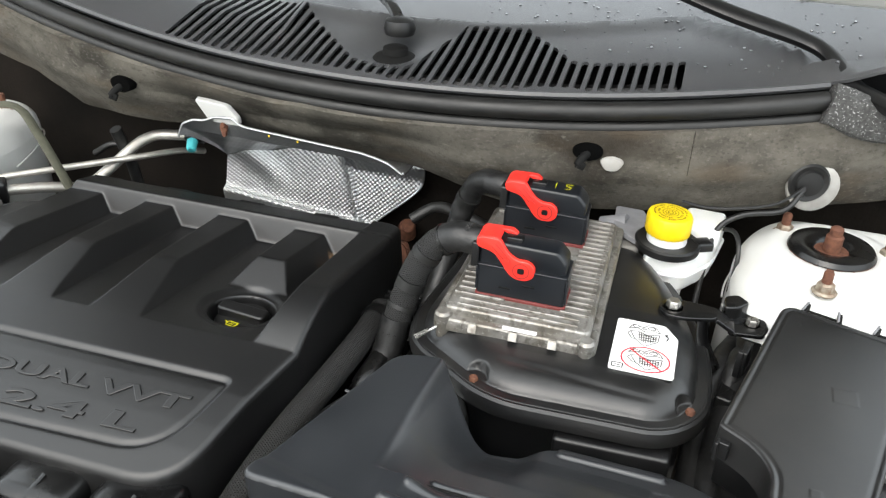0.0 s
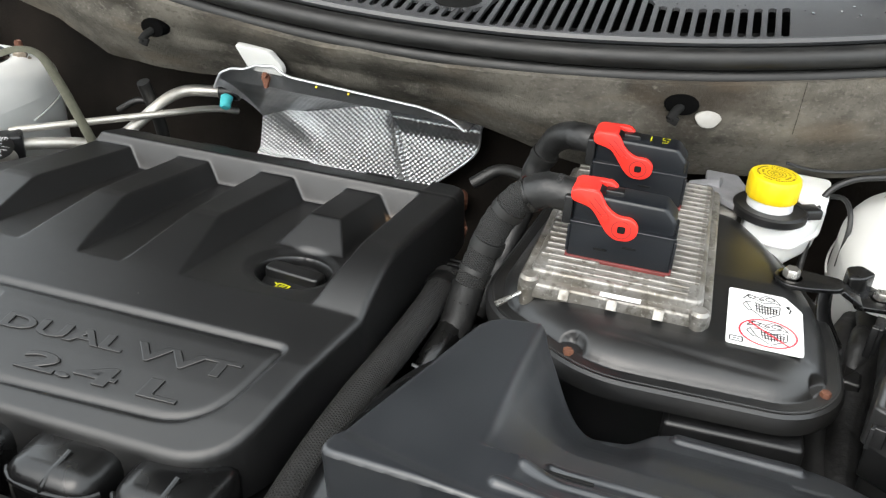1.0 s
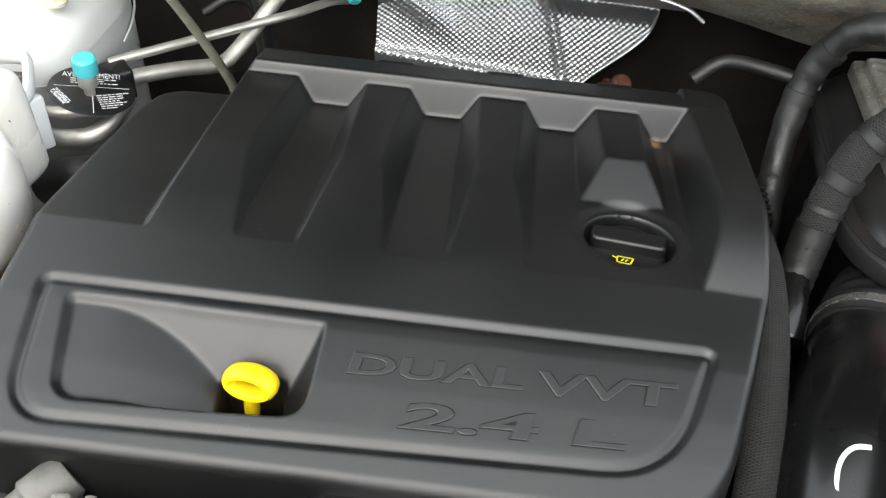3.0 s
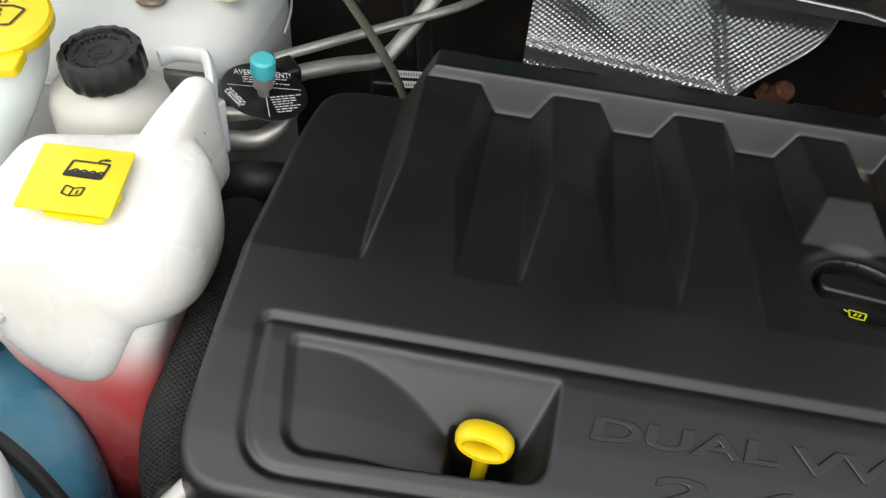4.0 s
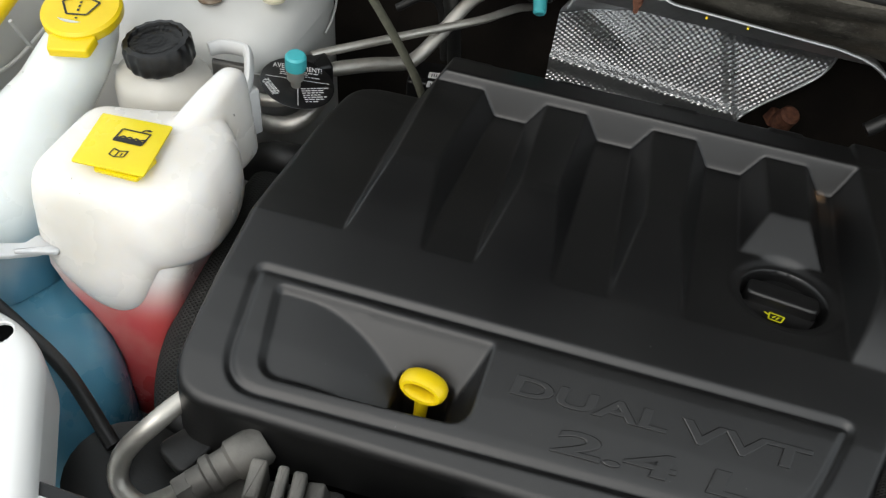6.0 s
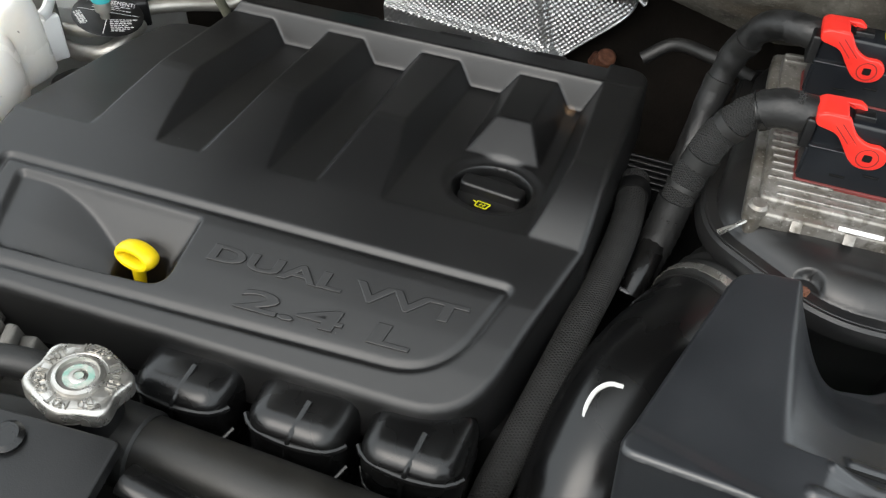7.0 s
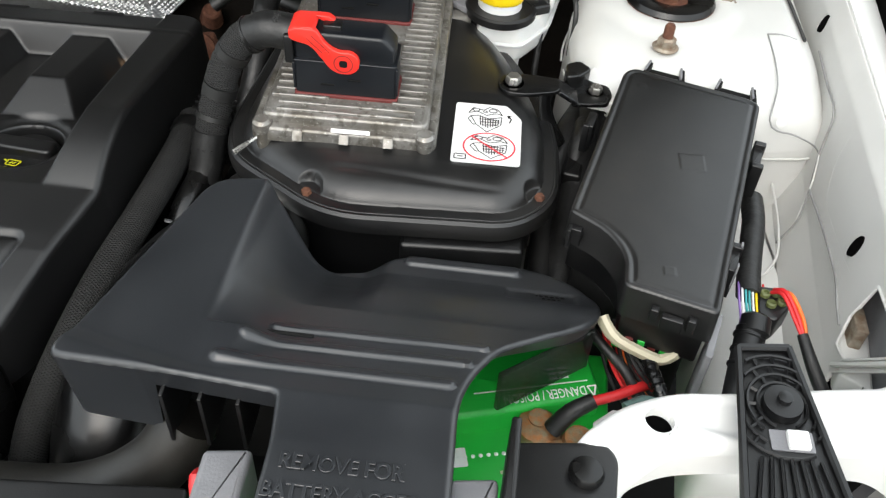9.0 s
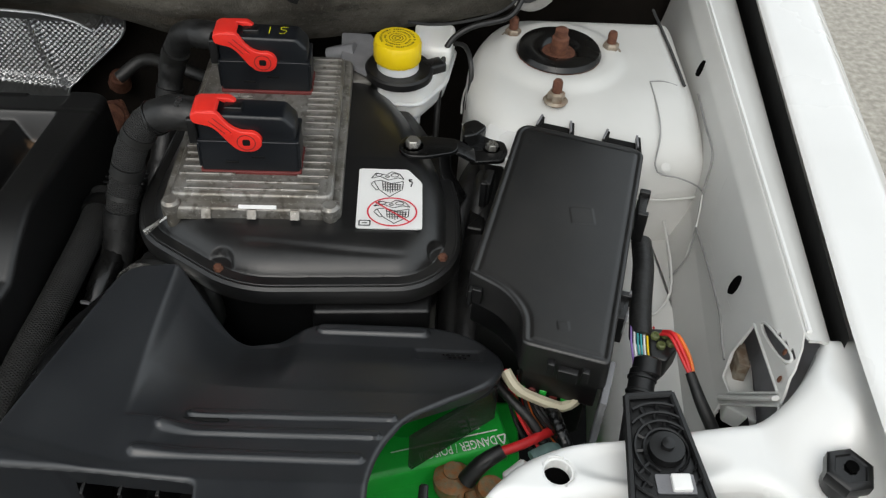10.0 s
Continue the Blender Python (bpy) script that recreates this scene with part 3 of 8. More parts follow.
def grille_low(x):
    """How far the slots stop short of the seal."""
    return float(np.interp(x, [-0.13, -0.11, 0.0, 0.05, 0.065, 0.225, 0.235, 0.285, 0.295], [0.003, 0.008, 0.013, 0.009, 0.004, 0.004, 0.012, 0.012, 0.004]))


cowl = thing("cowl", "damp grey-black plastic cowl panel with slotted grille", "cowl", (0, 1.0, 1.17))
slots = np.arange(-0.252, 0.402, 0.0142)
cols = []
for x in np.linspace(-0.85, -0.262, 24):
    cols.append((x, None))
for x in slots:
    cols += [(x - 0.0042, "s"), (x - 0.0024, "m"), (x + 0.0024, "e"), (x + 0.0042, None)]
for x in np.linspace(0.408, 0.85, 26):
    cols.append((x, None))
bm = bmesh.new()


def cowl_point(x, d):
    y = seal_y(x) + 0.012 + d
    fold = float(np.interp(x, [-0.3, 0.155, 0.40, 0.47, 0.55, 0.66], [0.15, 0.16, 0.19, 0.14, 0.05, -0.02]))
    ridge = 0.008 * math.exp(-((d - fold) / 0.018) ** 2) - 0.014 * float(step01(d, fold, fold + 0.03))
    well = 0.018 * math.exp(-(((x - 0.04) / 0.035) ** 2 + ((d - 0.085) / 0.035) ** 2))
    return Vector((x, y, cowl_z(x, y) + ridge - well))


rows = []
for x, kind in cols:
    top, low = min(grille_top(x), 0.19), grille_low(x)
    d = [0.0, low, low + 0.0022, low + (top - low) * 0.5, top - 0.0022, top] + [top + (0.42 - top) * f for f in np.linspace(0.03, 1, 34)]
    rows.append([bm.verts.new(cowl_point(x, q)) for q in d])
for i in range(len(cols) - 1):
    kind = cols[i][1]
    for j in range(len(rows[0]) - 1):
        if (kind == "m" and j in (1, 2, 3, 4)) or (kind in ("s", "e") and j in (2, 3)):
            continue
        bm.faces.new((rows[i][j], rows[i + 1][j], rows[i + 1][j + 1], rows[i][j + 1]))
bmesh.ops.recalc_face_normals(bm, faces=bm.faces)
bmesh.ops.solidify(bm, geom=list(bm.faces), thickness=0.004)
part("panel", bm, COWL, cowl)
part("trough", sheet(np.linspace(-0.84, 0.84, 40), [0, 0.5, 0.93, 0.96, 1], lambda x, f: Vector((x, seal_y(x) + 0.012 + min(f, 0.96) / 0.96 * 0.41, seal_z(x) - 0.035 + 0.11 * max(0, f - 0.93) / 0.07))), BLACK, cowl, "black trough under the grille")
part("rib", sweep([(x, seal_y(x) + 0.075, seal_z(x) + 0.012) for x in np.linspace(-0.6, 0.4, 20)], 0.009, 8, 0.03), SATIN, cowl)
part("spindle_boot", lathe([(0.030, 0), (0.030, 0.004), (0.026, 0.008), (0.017, 0.010), (0.016, 0.018), (0.012, 0.020)], 28, Matrix.Translation((0.045, 1.015, 1.160))), BLACK, cowl, "round black wiper spindle boot")
arm = thing("wiper", "black wiper arm on its pivot", "wiper", (0.045, 1.03, 1.2))
part("pivot_cap", lathe([(0.019, 0), (0.021, 0.008), (0.018, 0.018), (0.008, 0.021)], 24, Matrix.Translation((0.045, 1.03, 1.192))), SATIN, arm)
part("arm", sweep([(0.045, 1.03, 1.205), (0.02, 1.07, 1.215), (-0.03, 1.13, 1.222), (-0.12, 1.22, 1.235), (-0.25, 1.30, 1.25)], [0.009, 0.008, 0.007, 0.006], 8, 0.01, 0.7), GLOSS, arm)
blade = thing("wiper", "long black wiper with its arm resting on the cowl", "wiper", (0.6, 1.2, 1.22))
part("arm", sweep([(0.338, 1.124, 1.275), (0.442, 1.092, 1.250), (0.552, 1.086, 1.222), (0.591, 1.034, 1.196), (0.614, 1.011, 1.190), (0.645, 0.952, 1.190)], [0.013, 0.015, 0.016, 0.015, 0.016, 0.016], 10, 0.01, 0.6), SATIN, blade)
lone("windscreen", sheet(np.linspace(-0.8, 0.8, 24), np.linspace(0, 1, 10), lambda x, f: Vector((x, 1.335 + 0.18 * x * x + f * 0.75, cowl_z(x, 1.335) + 0.01 + f * 0.42))), GLASSM,
     "dark wet windscreen glass above the cowl", "windscreen", kind="structure")
random.seed(5)
bm = bmesh.new()
for i in range(260):
    x, d = random.uniform(0.12, 0.62), random.uniform(0.03, 0.30)
    p = cowl_point(x, d)
    if d < grille_top(x) + 0.006 and x < 0.41:
        continue
    r = random.choice((0.0009, 0.0013, 0.0018, 0.0026))
    bmesh.ops.create_icosphere(bm, subdivisions=1, radius=r, matrix=Matrix.Translation(p + Vector((0, 0, 0.0005))) @ Matrix.Diagonal((1, random.uniform(0.8, 1.8), 0.45, 1)))
DROP = material("water_drop", (0.03, 0.03, 0.032), None, 5, 0.03, 0.04, coat=1.0)
lone("rain_drops", bm, DROP, "small rain drops lying on the cowl", "water drops", kind="stuff")

# holes, clips and grommets in the felt
for x, z, s in ((-0.320, 1.103, 0.66), (0.314, 1.108, 0.68)):
    clip = thing("push_clip", "black push clip hanging in a round hole of the felt", "clip", (x, 0.93, z), "felt clips")
    m = plane_at((x, seal_y(x) - 0.013, z), (1, 0.48 * x, 0), (0, 0, 1))
    # solid dark disc laid on the felt to draw the hole
    part("hole", slab(rounded([(0.0265 * s * math.cos(a), 0.017 * s * math.sin(a)) for a in np.linspace(0, 2 * math.pi, 26, False)], 0.001, 1), -0.012, 0.0012, 0.0005, 0, m), VOID, clip)
    part("stem", sweep([(x + 0.004, seal_y(x) - 0.002, z - 0.001), (x - 0.004, seal_y(x) - 0.018, z - 0.006), (x - 0.009, seal_y(x) - 0.026, z - 0.014)], [0.0055, 0.005, 0.0048], 10, 0.004), BLACK, clip)
    part("head", block(0.011, 0.006, 0.009, pose(x - 0.007, seal_y(x) - 0.025, z - 0.018, 0, 25, 20), 0.002), BLACK, clip)
lone("white_spot", slab([(0.013 * math.cos(a) * (1 + 0.12 * math.sin(3 * a)), 0.009 * math.sin(a)) for a in np.linspace(0, 2 * math.pi, 20, False)], -0.015, 0.0015, 0.001, 0,
     plane_at((0.343, seal_y(0.343) - 0.012, 1.094), (1, 0.16, 0), (0, 0, 1))), PATCH, "small white patch of bare panel beside the hole", "patch")
lone("white_tab", slab(rounded([(-0.020, 0.011), (-0.006, -0.022), (0.040, -0.022), (0.040, -0.010), (0.026, 0.010)], 0.004), -0.006, 0.0015, 0.001, 0,
     plane_at((-0.187, 0.938, 1.088), (1, 0, -0.04), (0, -0.35, 1))), APRON, "white painted tab above the heat shield", "tab")
grom = thing("wire_grommet", "black rubber grommet on a white plate with a harness through it", "grommet", (0.563, 0.985, 1.08))
gm = plane_at((0.567, seal_y(0.567) - 0.002, 1.086), (1, 0.27, 0), (0, 0, 1))
part("plate", lathe([(0.0305, -0.006), (0.0305, 0.002), (0.028, 0.004)], 26, gm @ pose(0.008, -0.007, 0)), PATCH, grom)
part("boot", lathe([(0.023, 0), (0.0245, 0.005), (0.022, 0.008), (0.0165, 0.0065), (0.015, 0.010), (0.005, 0.011)], 26, gm), RUBBER, grom)
part("cable", sweep([(0.563, 0.985, 1.082), (0.545, 0.965, 1.060), (0.50, 0.955, 1.050), (0.475, 0.945, 1.030), (0.468, 0.925, 0.99), (0.465, 0.90, 0.93)], 0.0034, 10), TAPE, grom)
part("thin_cable", sweep([(0.563, 0.982, 1.085), (0.535, 0.962, 1.068), (0.49, 0.952, 1.058), (0.455, 0.95, 1.055), (0.43, 0.945, 1.06)], 0.0018, 8), TAPE, grom)

# ---- heat shield ----
def lip_line(u):
    """The shield's upper edge from end to end."""
    x = -0.240 + 0.320 * u
    z = float(np.interp(x, [-0.240, -0.237, -0.230, -0.215, -0.195, -0.185, -0.156, -0.148, -0.138, 0.026, 0.050, 0.066, 0.080],
                        [1.040, 1.052, 1.060, 1.067, 1.069, 1.075, 1.077, 1.070, 1.067, 1.055, 1.050, 1.044, 1.034]))
    return Vector((x, 0.940 + 0.008 * u, z))


def shield_place(u, v):
    """u along the shield, v from its upper edge over the shelf behind it and down the wall past a pressed bead."""
    top = lip_line(u)
    lip = Vector((top.x, top.y + 0.014, min(top.z - 0.004, 1.046 - 0.010 * u)))

    def wall(z):
        right = 0.062 - 0.088 * float(step01(0.960 - z, 0.0, 0.11))
        return Vector((-0.266 + (right + 0.266) * u, 1.116 - 0.038 * (1.0 - z) / 0.15, z))

    head = float(np.interp(u, [0, 0.25, 0.5, 1], [0.945, 0.965, 0.985, 0.990]))
    if v < 0.08:
        p = top.lerp(lip, v / 0.08)
    elif v < 0.42:
        f = (v - 0.08) / 0.34
        p = lip.lerp(wall(head), f) + Vector((0, 0, 0.004 * math.sin(math.pi * f)))
    else:
        p = wall(head + (0.810 - head) * (v - 0.42) / 0.58)
    s = 0.42 * v
    dent = 0.00032 * (math.cos(820 * (p.x + 0.8 * s)) + math.cos(820 * (p.x - 0.8 * s))) * min(1, v / 0.03)
    dent += 0.009 * math.exp(-(((p.x + 0.230 - 0.28 * (v - 0.42)) / 0.022) ** 2 + ((v - 0.46) / 0.13) ** 2))
    dent += 0.013 * math.exp(-((v - 0.475 - 0.15 * (p.x + 0.06)) / 0.028) ** 2) * float(step01(p.x, -0.078, -0.062)) + 0.005 * math.exp(-((p.x + 0.066 - 0.10 * (v - 0.47)) / 0.006) ** 2) * float(step01(v, 0.46, 0.50))
    dent += 0.004 * math.exp(-((u - 0.23) / 0.05) ** 2) * max(0, 1 - v / 0.3) + 0.010 * math.exp(-((p.z - 0.886 + 0.085 * (p.x + 0.26)) / 0.009) ** 2)
    return p + Vector((0, -0.7 * dent, 0.7 * dent))


shield = thing("heat_shield", "dimpled bare aluminium heat shield with a rusty bolt", "heat shield", (-0.1, 1.05, 0.82))
part("sheet", sheet(np.linspace(0, 1, 380), np.linspace(0, 1, 330), shield_place), FOIL, shield, smooth=180)
part("end_hem", sweep([shield_place(1, v) for v in np.linspace(0.02, 0.98, 30)], 0.0017, 8, 0.01), FOIL, shield)
part("rolled_edge", sweep([lip_line(u) + Vector((0, -0.002, 0)) for u in np.linspace(0.0, 1, 40)], 0.0019, 8, 0.01), FOIL, shield)
for x, y, z in ((-0.104, 0.943, 1.0605), (-0.063, 0.944, 1.058)):
    part("paint_mark", lathe([(0.0015, 0), (0.001, 0.0008)], 10, pose(x, y - 0.003, z, 70)), YELLOW, shield, "small yellow paint mark")
part("bolt", bolt((0, 0, 0), 0.0036, 0.007, 0.005, axis_at((-0.172, 0.946, 1.064), (-0.173, 0.90, 1.072))), RUST, shield, "rusty bolt")
part("bolt_stain", slab([(0.0045 * math.cos(a) * (1 + 0.3 * math.sin(3 * a)), 0.010 * math.sin(a)) for a in np.linspace(0, 2 * math.pi, 16, False)], -0.004, 0.0006, 0, 0, plane_at((-0.173, 0.944, 1.057), (1, 0, 0), (0.1, 0, 1))), RUST, shield)

# ---- engine cover ----
SEAT = STRAIGHT
OUT = rounded([(-0.421, 0.426), (0.054, 0.440), (0.097, 0.602), (0.106, 0.896), (-0.356, 0.889), (-0.362, 0.852), (-0.436, 0.848), (-0.437, 0.765), (-0.4235, 0.590)],
              [0.036, 0.050, 0.006, 0.030, 0.020, 0.008, 0.050, 0.050, 0.060], 8)
REC = rounded([(-0.396, 0.536), (0.056, 0.551), (0.026, 0.463), (-0.386, 0.440)], [0.010, 0.012, 0.048, 0.032], 8)
WELL = rounded([(-0.376, 0.526), (-0.202, 0.531), (-0.205, 0.468), (-0.362, 0.455)], [0.010, 0.006, 0.016, 0.018], 8)
CHANNELS = [(-0.281, -0.248, -0.281, -0.239), (-0.176, -0.142, -0.177, -0.133), (-0.069, 0.2, -0.075, 0.2)]
CAPX, CAPY = 0.003, 0.660
WALL = 1.4


def cover_height(X, Y, D):
    # the front dips and swings a little towards the battery side
    front = np.interp(Y, [0.62, 0.82], [1.0, 0.0])
    W = Y - 0.036 * (X - 0.056) * front
    lean = -0.024 * (X - 0.056) * front
    z = np.interp(W, [0.42, 0.455, 0.475, 0.50, 0.535, 0.552, 0.600, 0.690, 0.700, 0.837], [0.938, 0.9525, 0.961, 0.970, 0.981, 0.9845, 0.993, 1.0055, 1.0055, 0.988])
    floor = 0.993 - 0.114 * np.maximum(W - 0.600, 0)
    # channels between the ribs, with sloped walls
    for rear_a, rear_b, front_a, front_b in CHANNELS:
        a, b = np.interp(W, [0.60, 0.83], [front_a, rear_a]), np.interp(W, [0.60, 0.83], [front_b, rear_b])
        z = np.where(W > 0.60, np.minimum(z, floor + WALL * np.maximum(np.maximum(a - X, X - b), 0)), z)
    # short rib behind the filler
    rib = np.minimum(np.minimum(WALL * (X + 0.036), WALL * (0.035 - X)), 0.72 * (W - 0.703))
    rib = np.minimum(rib, np.interp(W, [0.735, 0.837], [1.004, 0.988]) - floor)
    z = np.where(rib > 0, np.maximum(z, floor + rib), z)
    # raised wall along the battery end
    rise = np.clip((Y - 0.600) / 0.085, 0, 1)
    top = 0.993 + 0.029 * (1 - (1 - rise) ** 2) - 0.145 * np.maximum(Y - 0.675, 0)
    z = np.where(Y > 0.600, np.maximum(z, np.minimum(top, floor + 2.2 * (X - 0.049))), z)
    # bowl and hole round the filler
    R = np.hypot(X - CAPX, Y - CAPY)
    z = z - 0.0045 * step01(R, 0.047, 0.036) * step01(0.056 - X, 0.0, 0.01)
    z = z - 0.030 * step01(R, 0.0335, 0.032)
    # rear rim
    z = np.maximum(z, np.minimum(0.998 - 0.28 * np.maximum(Y - 0.846, 0), 0.967 + 2.2 * (Y - 0.828)))
    # lower pad on the pulley end
    pad = 0.993 - 0.160 * np.maximum(W - 0.600, 0)
    edge = np.interp(W, [0.60, 0.83], [-0.345, -0.365])
    z = np.where(W > 0.600, np.minimum(z, pad + 1.7 * np.maximum(X - edge, 0)), z)
    z = z + lean
    # name panel with a groove round it
    d = signed(REC, X, Y)
    z = z - 0.0016 * step01(d, -0.0016, 0.0022) - 0.0022 * np.exp(-((d - 0.0036) / 0.0024) ** 2)
    # well of the dipstick
    d = signed(WELL, X, Y)
    deep = np.minimum(0.85 * (0.531 + 0.02 * (X + 0.202) - Y), 0.0050 + 3.4 * np.maximum(X + 0.350, 0) ** 2)
    deep = np.minimum(deep, 1.5 * (-0.203 - X))
    deep = np.minimum(np.maximum(deep, 0), 0.036)
    deep = np.where(X < -0.300, np.maximum(deep, 0.0045), deep)
    z = z - deep * step01(d, 0.0, 0.005)
    box = np.maximum(np.abs(X + 0.2455) - 0.0175, np.abs(Y - 0.488) - 0.0105)
    z = z - 0.040 * step01(box, 0.003, -0.001)
    # rolled outer edge
    r = 0.007
    q = np.clip(D, 0, r)
    return z - (r - np.sqrt(np.maximum(r * r - (r - q) ** 2, 0)))


cover = thing("engine_cover", "moulded black plastic engine cover with ribs and raised lettering", "engine cover", (-0.16, 0.66, 0.90))
part("shell", relief(OUT, cover_height, 0.0010, lambda x, y: 0.903 + 0.10 * min(0.25, max(0, y - 0.50)), 0.004, 3), COVER, cover, smooth=40)
spot_z = [float(cover_height(np.array([x]), np.array([y]), np.array([0.05]))[0]) for x, y in ((-0.185, 0.512), (0.028, 0.523), (-0.185, 0.465))]
face = plane_at((-0.185, 0.512, spot_z[0] - 0.0001), (0.213, 0.011, spot_z[1] - spot_z[0]), (0, 0.047, spot_z[0] - spot_z[2]))
letters("DUAL", 0.000, 0.113, -0.0150, 0.000, 0.0020, face, COVER, cover, "raised letter in the cover's own plastic", 0.1)
letters("VVT", 0.122, 0.213, -0.0165, 0.000, 0.0020, face, COVER, cover, "raised letter in the cover's own plastic", 0.1)
letters("2.4 L", 0.036, 0.178, -0.0475, -0.0295, 0.0022, face @ pose(0, 0, 0.0002), COVER, cover, "raised letter in the cover's own plastic", 0.1)

cap = thing("oil_filler_cap", "round black oil cap with yellow oil can symbol", "oil cap", (CAPX, CAPY, 0.948))
part("body", lathe([(0.029, 0), (0.0305, 0.004), (0.0305, 0.020), (0.0285, 0.024), (0.010, 0.025)], 48, pose(CAPX, CAPY, 0.949)), SATIN, cap)
part("grip", slab(rounded([(-0.029, -0.009), (0.029, -0.009), (0.029, 0.009), (-0.029, 0.009)], [0.006] * 4, 5), 0.0, 0.0115, 0.003, 0, pose(CAPX, CAPY + 0.003, 0.972, 0, 0, -6)), SATIN, cap)
m = pose(CAPX - 0.004, CAPY - 0.017, 0.9746, 0, 0, -8)
part("symbol", strokes([((-0.005, -0.003), (0.005, -0.003)), ((0.005, -0.003), (0.007, 0.004)), ((0.007, 0.004), (-0.005, 0.004)), ((-0.005, 0.004), (-0.005, -0.003)), ((-0.005, 0.001), (-0.009, 0.003)), ((0.001, -0.001), (0.003, 0.002)), ((-0.002, -0.001), (0.0, 0.002))], 0.0013, 0.0006, m), PRINT, cap, "yellow printed oil can")
part("print", lettering("SAE 5W-20", -0.019, 0.017, -0.0105, -0.0060, 0.0005, m), PRINT, cap, "yellow print", 20)

dip = thing("dipstick", "yellow plastic ring handle of the oil dipstick", "dipstick", (-0.245, 0.490, 0.93))
ring = bmesh.new()
segs, tube_n = 36, 10
rows = []
for i in range(segs):
    a = 2 * math.pi * i / segs
    rows.append([ring.verts.new(((0.0143 + 0.0042 * math.cos(2 * math.pi * k / tube_n)) * math.cos(a), 0.0088 * math.sin(2 * math.pi * k / tube_n), (0.0078 + 0.0042 * math.cos(2 * math.pi * k / tube_n)) * math.sin(a))) for k in range(tube_n)])
for i in range(segs):
    for k in range(tube_n):
        ring.faces.new((rows[i][k], rows[i][(k + 1) % tube_n], rows[(i + 1) % segs][(k + 1) % tube_n], rows[(i + 1) % segs][k]))
part("ring", moved(ring, pose(-0.245, 0.491, 0.964, -12, 4, -6)), YELLOW, dip)
part("stem", sweep([(-0.2445, 0.489, 0.956), (-0.245, 0.488, 0.942), (-0.246, 0.486, 0.915)], [0.0058, 0.005, 0.0045], 10, 0.004), YELLOW, dip)

# ---- air box, engine control module ----
SEAT = BATTERY_SEAT
air = thing("air_box", "glossy black plastic air filter box", "air filter box", (0.34, 0.75, 0.82))
SEAT = STRAIGHT
LID = rounded([(0.178, 0.718), (0.190, 0.672), (0.284, 0.606), (0.448, 0.612), (0.481, 0.650), (0.483, 0.755), (0.438, 0.876), (0.385, 0.958), (0.200, 0.958)],
              [0.02, 0.03, 0.035, 0.035, 0.04, 0.05, 0.04, 0.03, 0.03], 7)


def capsule(X, Y, ax, ay, bx, by):
    dx, dy = bx - ax, by - ay
    f = np.clip(((X - ax) * dx + (Y - ay) * dy) / (dx * dx + dy * dy), 0, 1)
    return np.hypot(X - ax - f * dx, Y - ay - f * dy)


def lid_height(X, Y, D):
    f = np.clip((D - 0.011) / 0.040, 0, 1)
    rise = 0.0185 + 0.10 * np.clip(Y - 0.665, 0, 0.095)
    z = 0.984 + 0.001 * np.clip(D / 0.011, 0, 1) + rise * np.maximum(1 - (1 - f) ** 2.2, 0) ** 0.7
    for ax, ay, bx, by in ((0.272, 0.595, 0.2665, 0.630), (0.4665, 0.648, 0.505, 0.632)):
        z = z - np.maximum(z - 0.986, 0) * step01(capsule(X, Y, ax, ay, bx, by), 0.0140, 0.0118)
    # a shallow crease runs along the front of the dome
    return z - 0.0012 * np.exp(-((Y - 0.642 - 0.01 * np.sin(9 * X)) / 0.004) ** 2) * step01(D, 0.02, 0.03) * step01(np.abs(X - 0.365), 0.085, 0.07)


part("lid", relief(LID, lid_height, 0.0012, 0.980, 0.0), LIDBLACK, air, smooth=60)
part("rim", loft([[(*p, z) for p in inset(LID, d)] for z, d in ((0.964, 0.003), (0.966, -0.004), (0.974, -0.005), (0.981, -0.003), (0.9845, 0.002), (0.9852, 0.010))]), LIDBLACK, air, smooth=25)
part("lower_body", slab(inset(LID, 0.016), 0.79, 0.966, 0.0, 0.004), SATIN, air)
part("flange", slab(rounded([(0.350, 0.600), (0.457, 0.604), (0.457, 0.65), (0.350, 0.65)], 0.005), 0.90, 0.960, 0.004), SATIN, air)
for x, y in ((0.2665, 0.627), (0.4670, 0.647)):
    part("screw", bolt((x, y, 0.984), 0.0045, 0.005, 0.006), RUST, air, "rusty screw")
lab = thing("warning_label", "white warning label with red prohibition ring", "label", (0.41, 0.70, 1.0))
LM = plane_at((0.3865, 0.664, 1.0040), (1, 0.0, 0.0), (-0.03, 1, 0.095))
part("sheet", slab(rounded([(0, 0), (0.061, 0), (0.061, 0.060), (0.047, 0.078), (0, 0.078)], 0.003, 3), 0, 0.0014, 0, 0, LM), PAPER, lab)



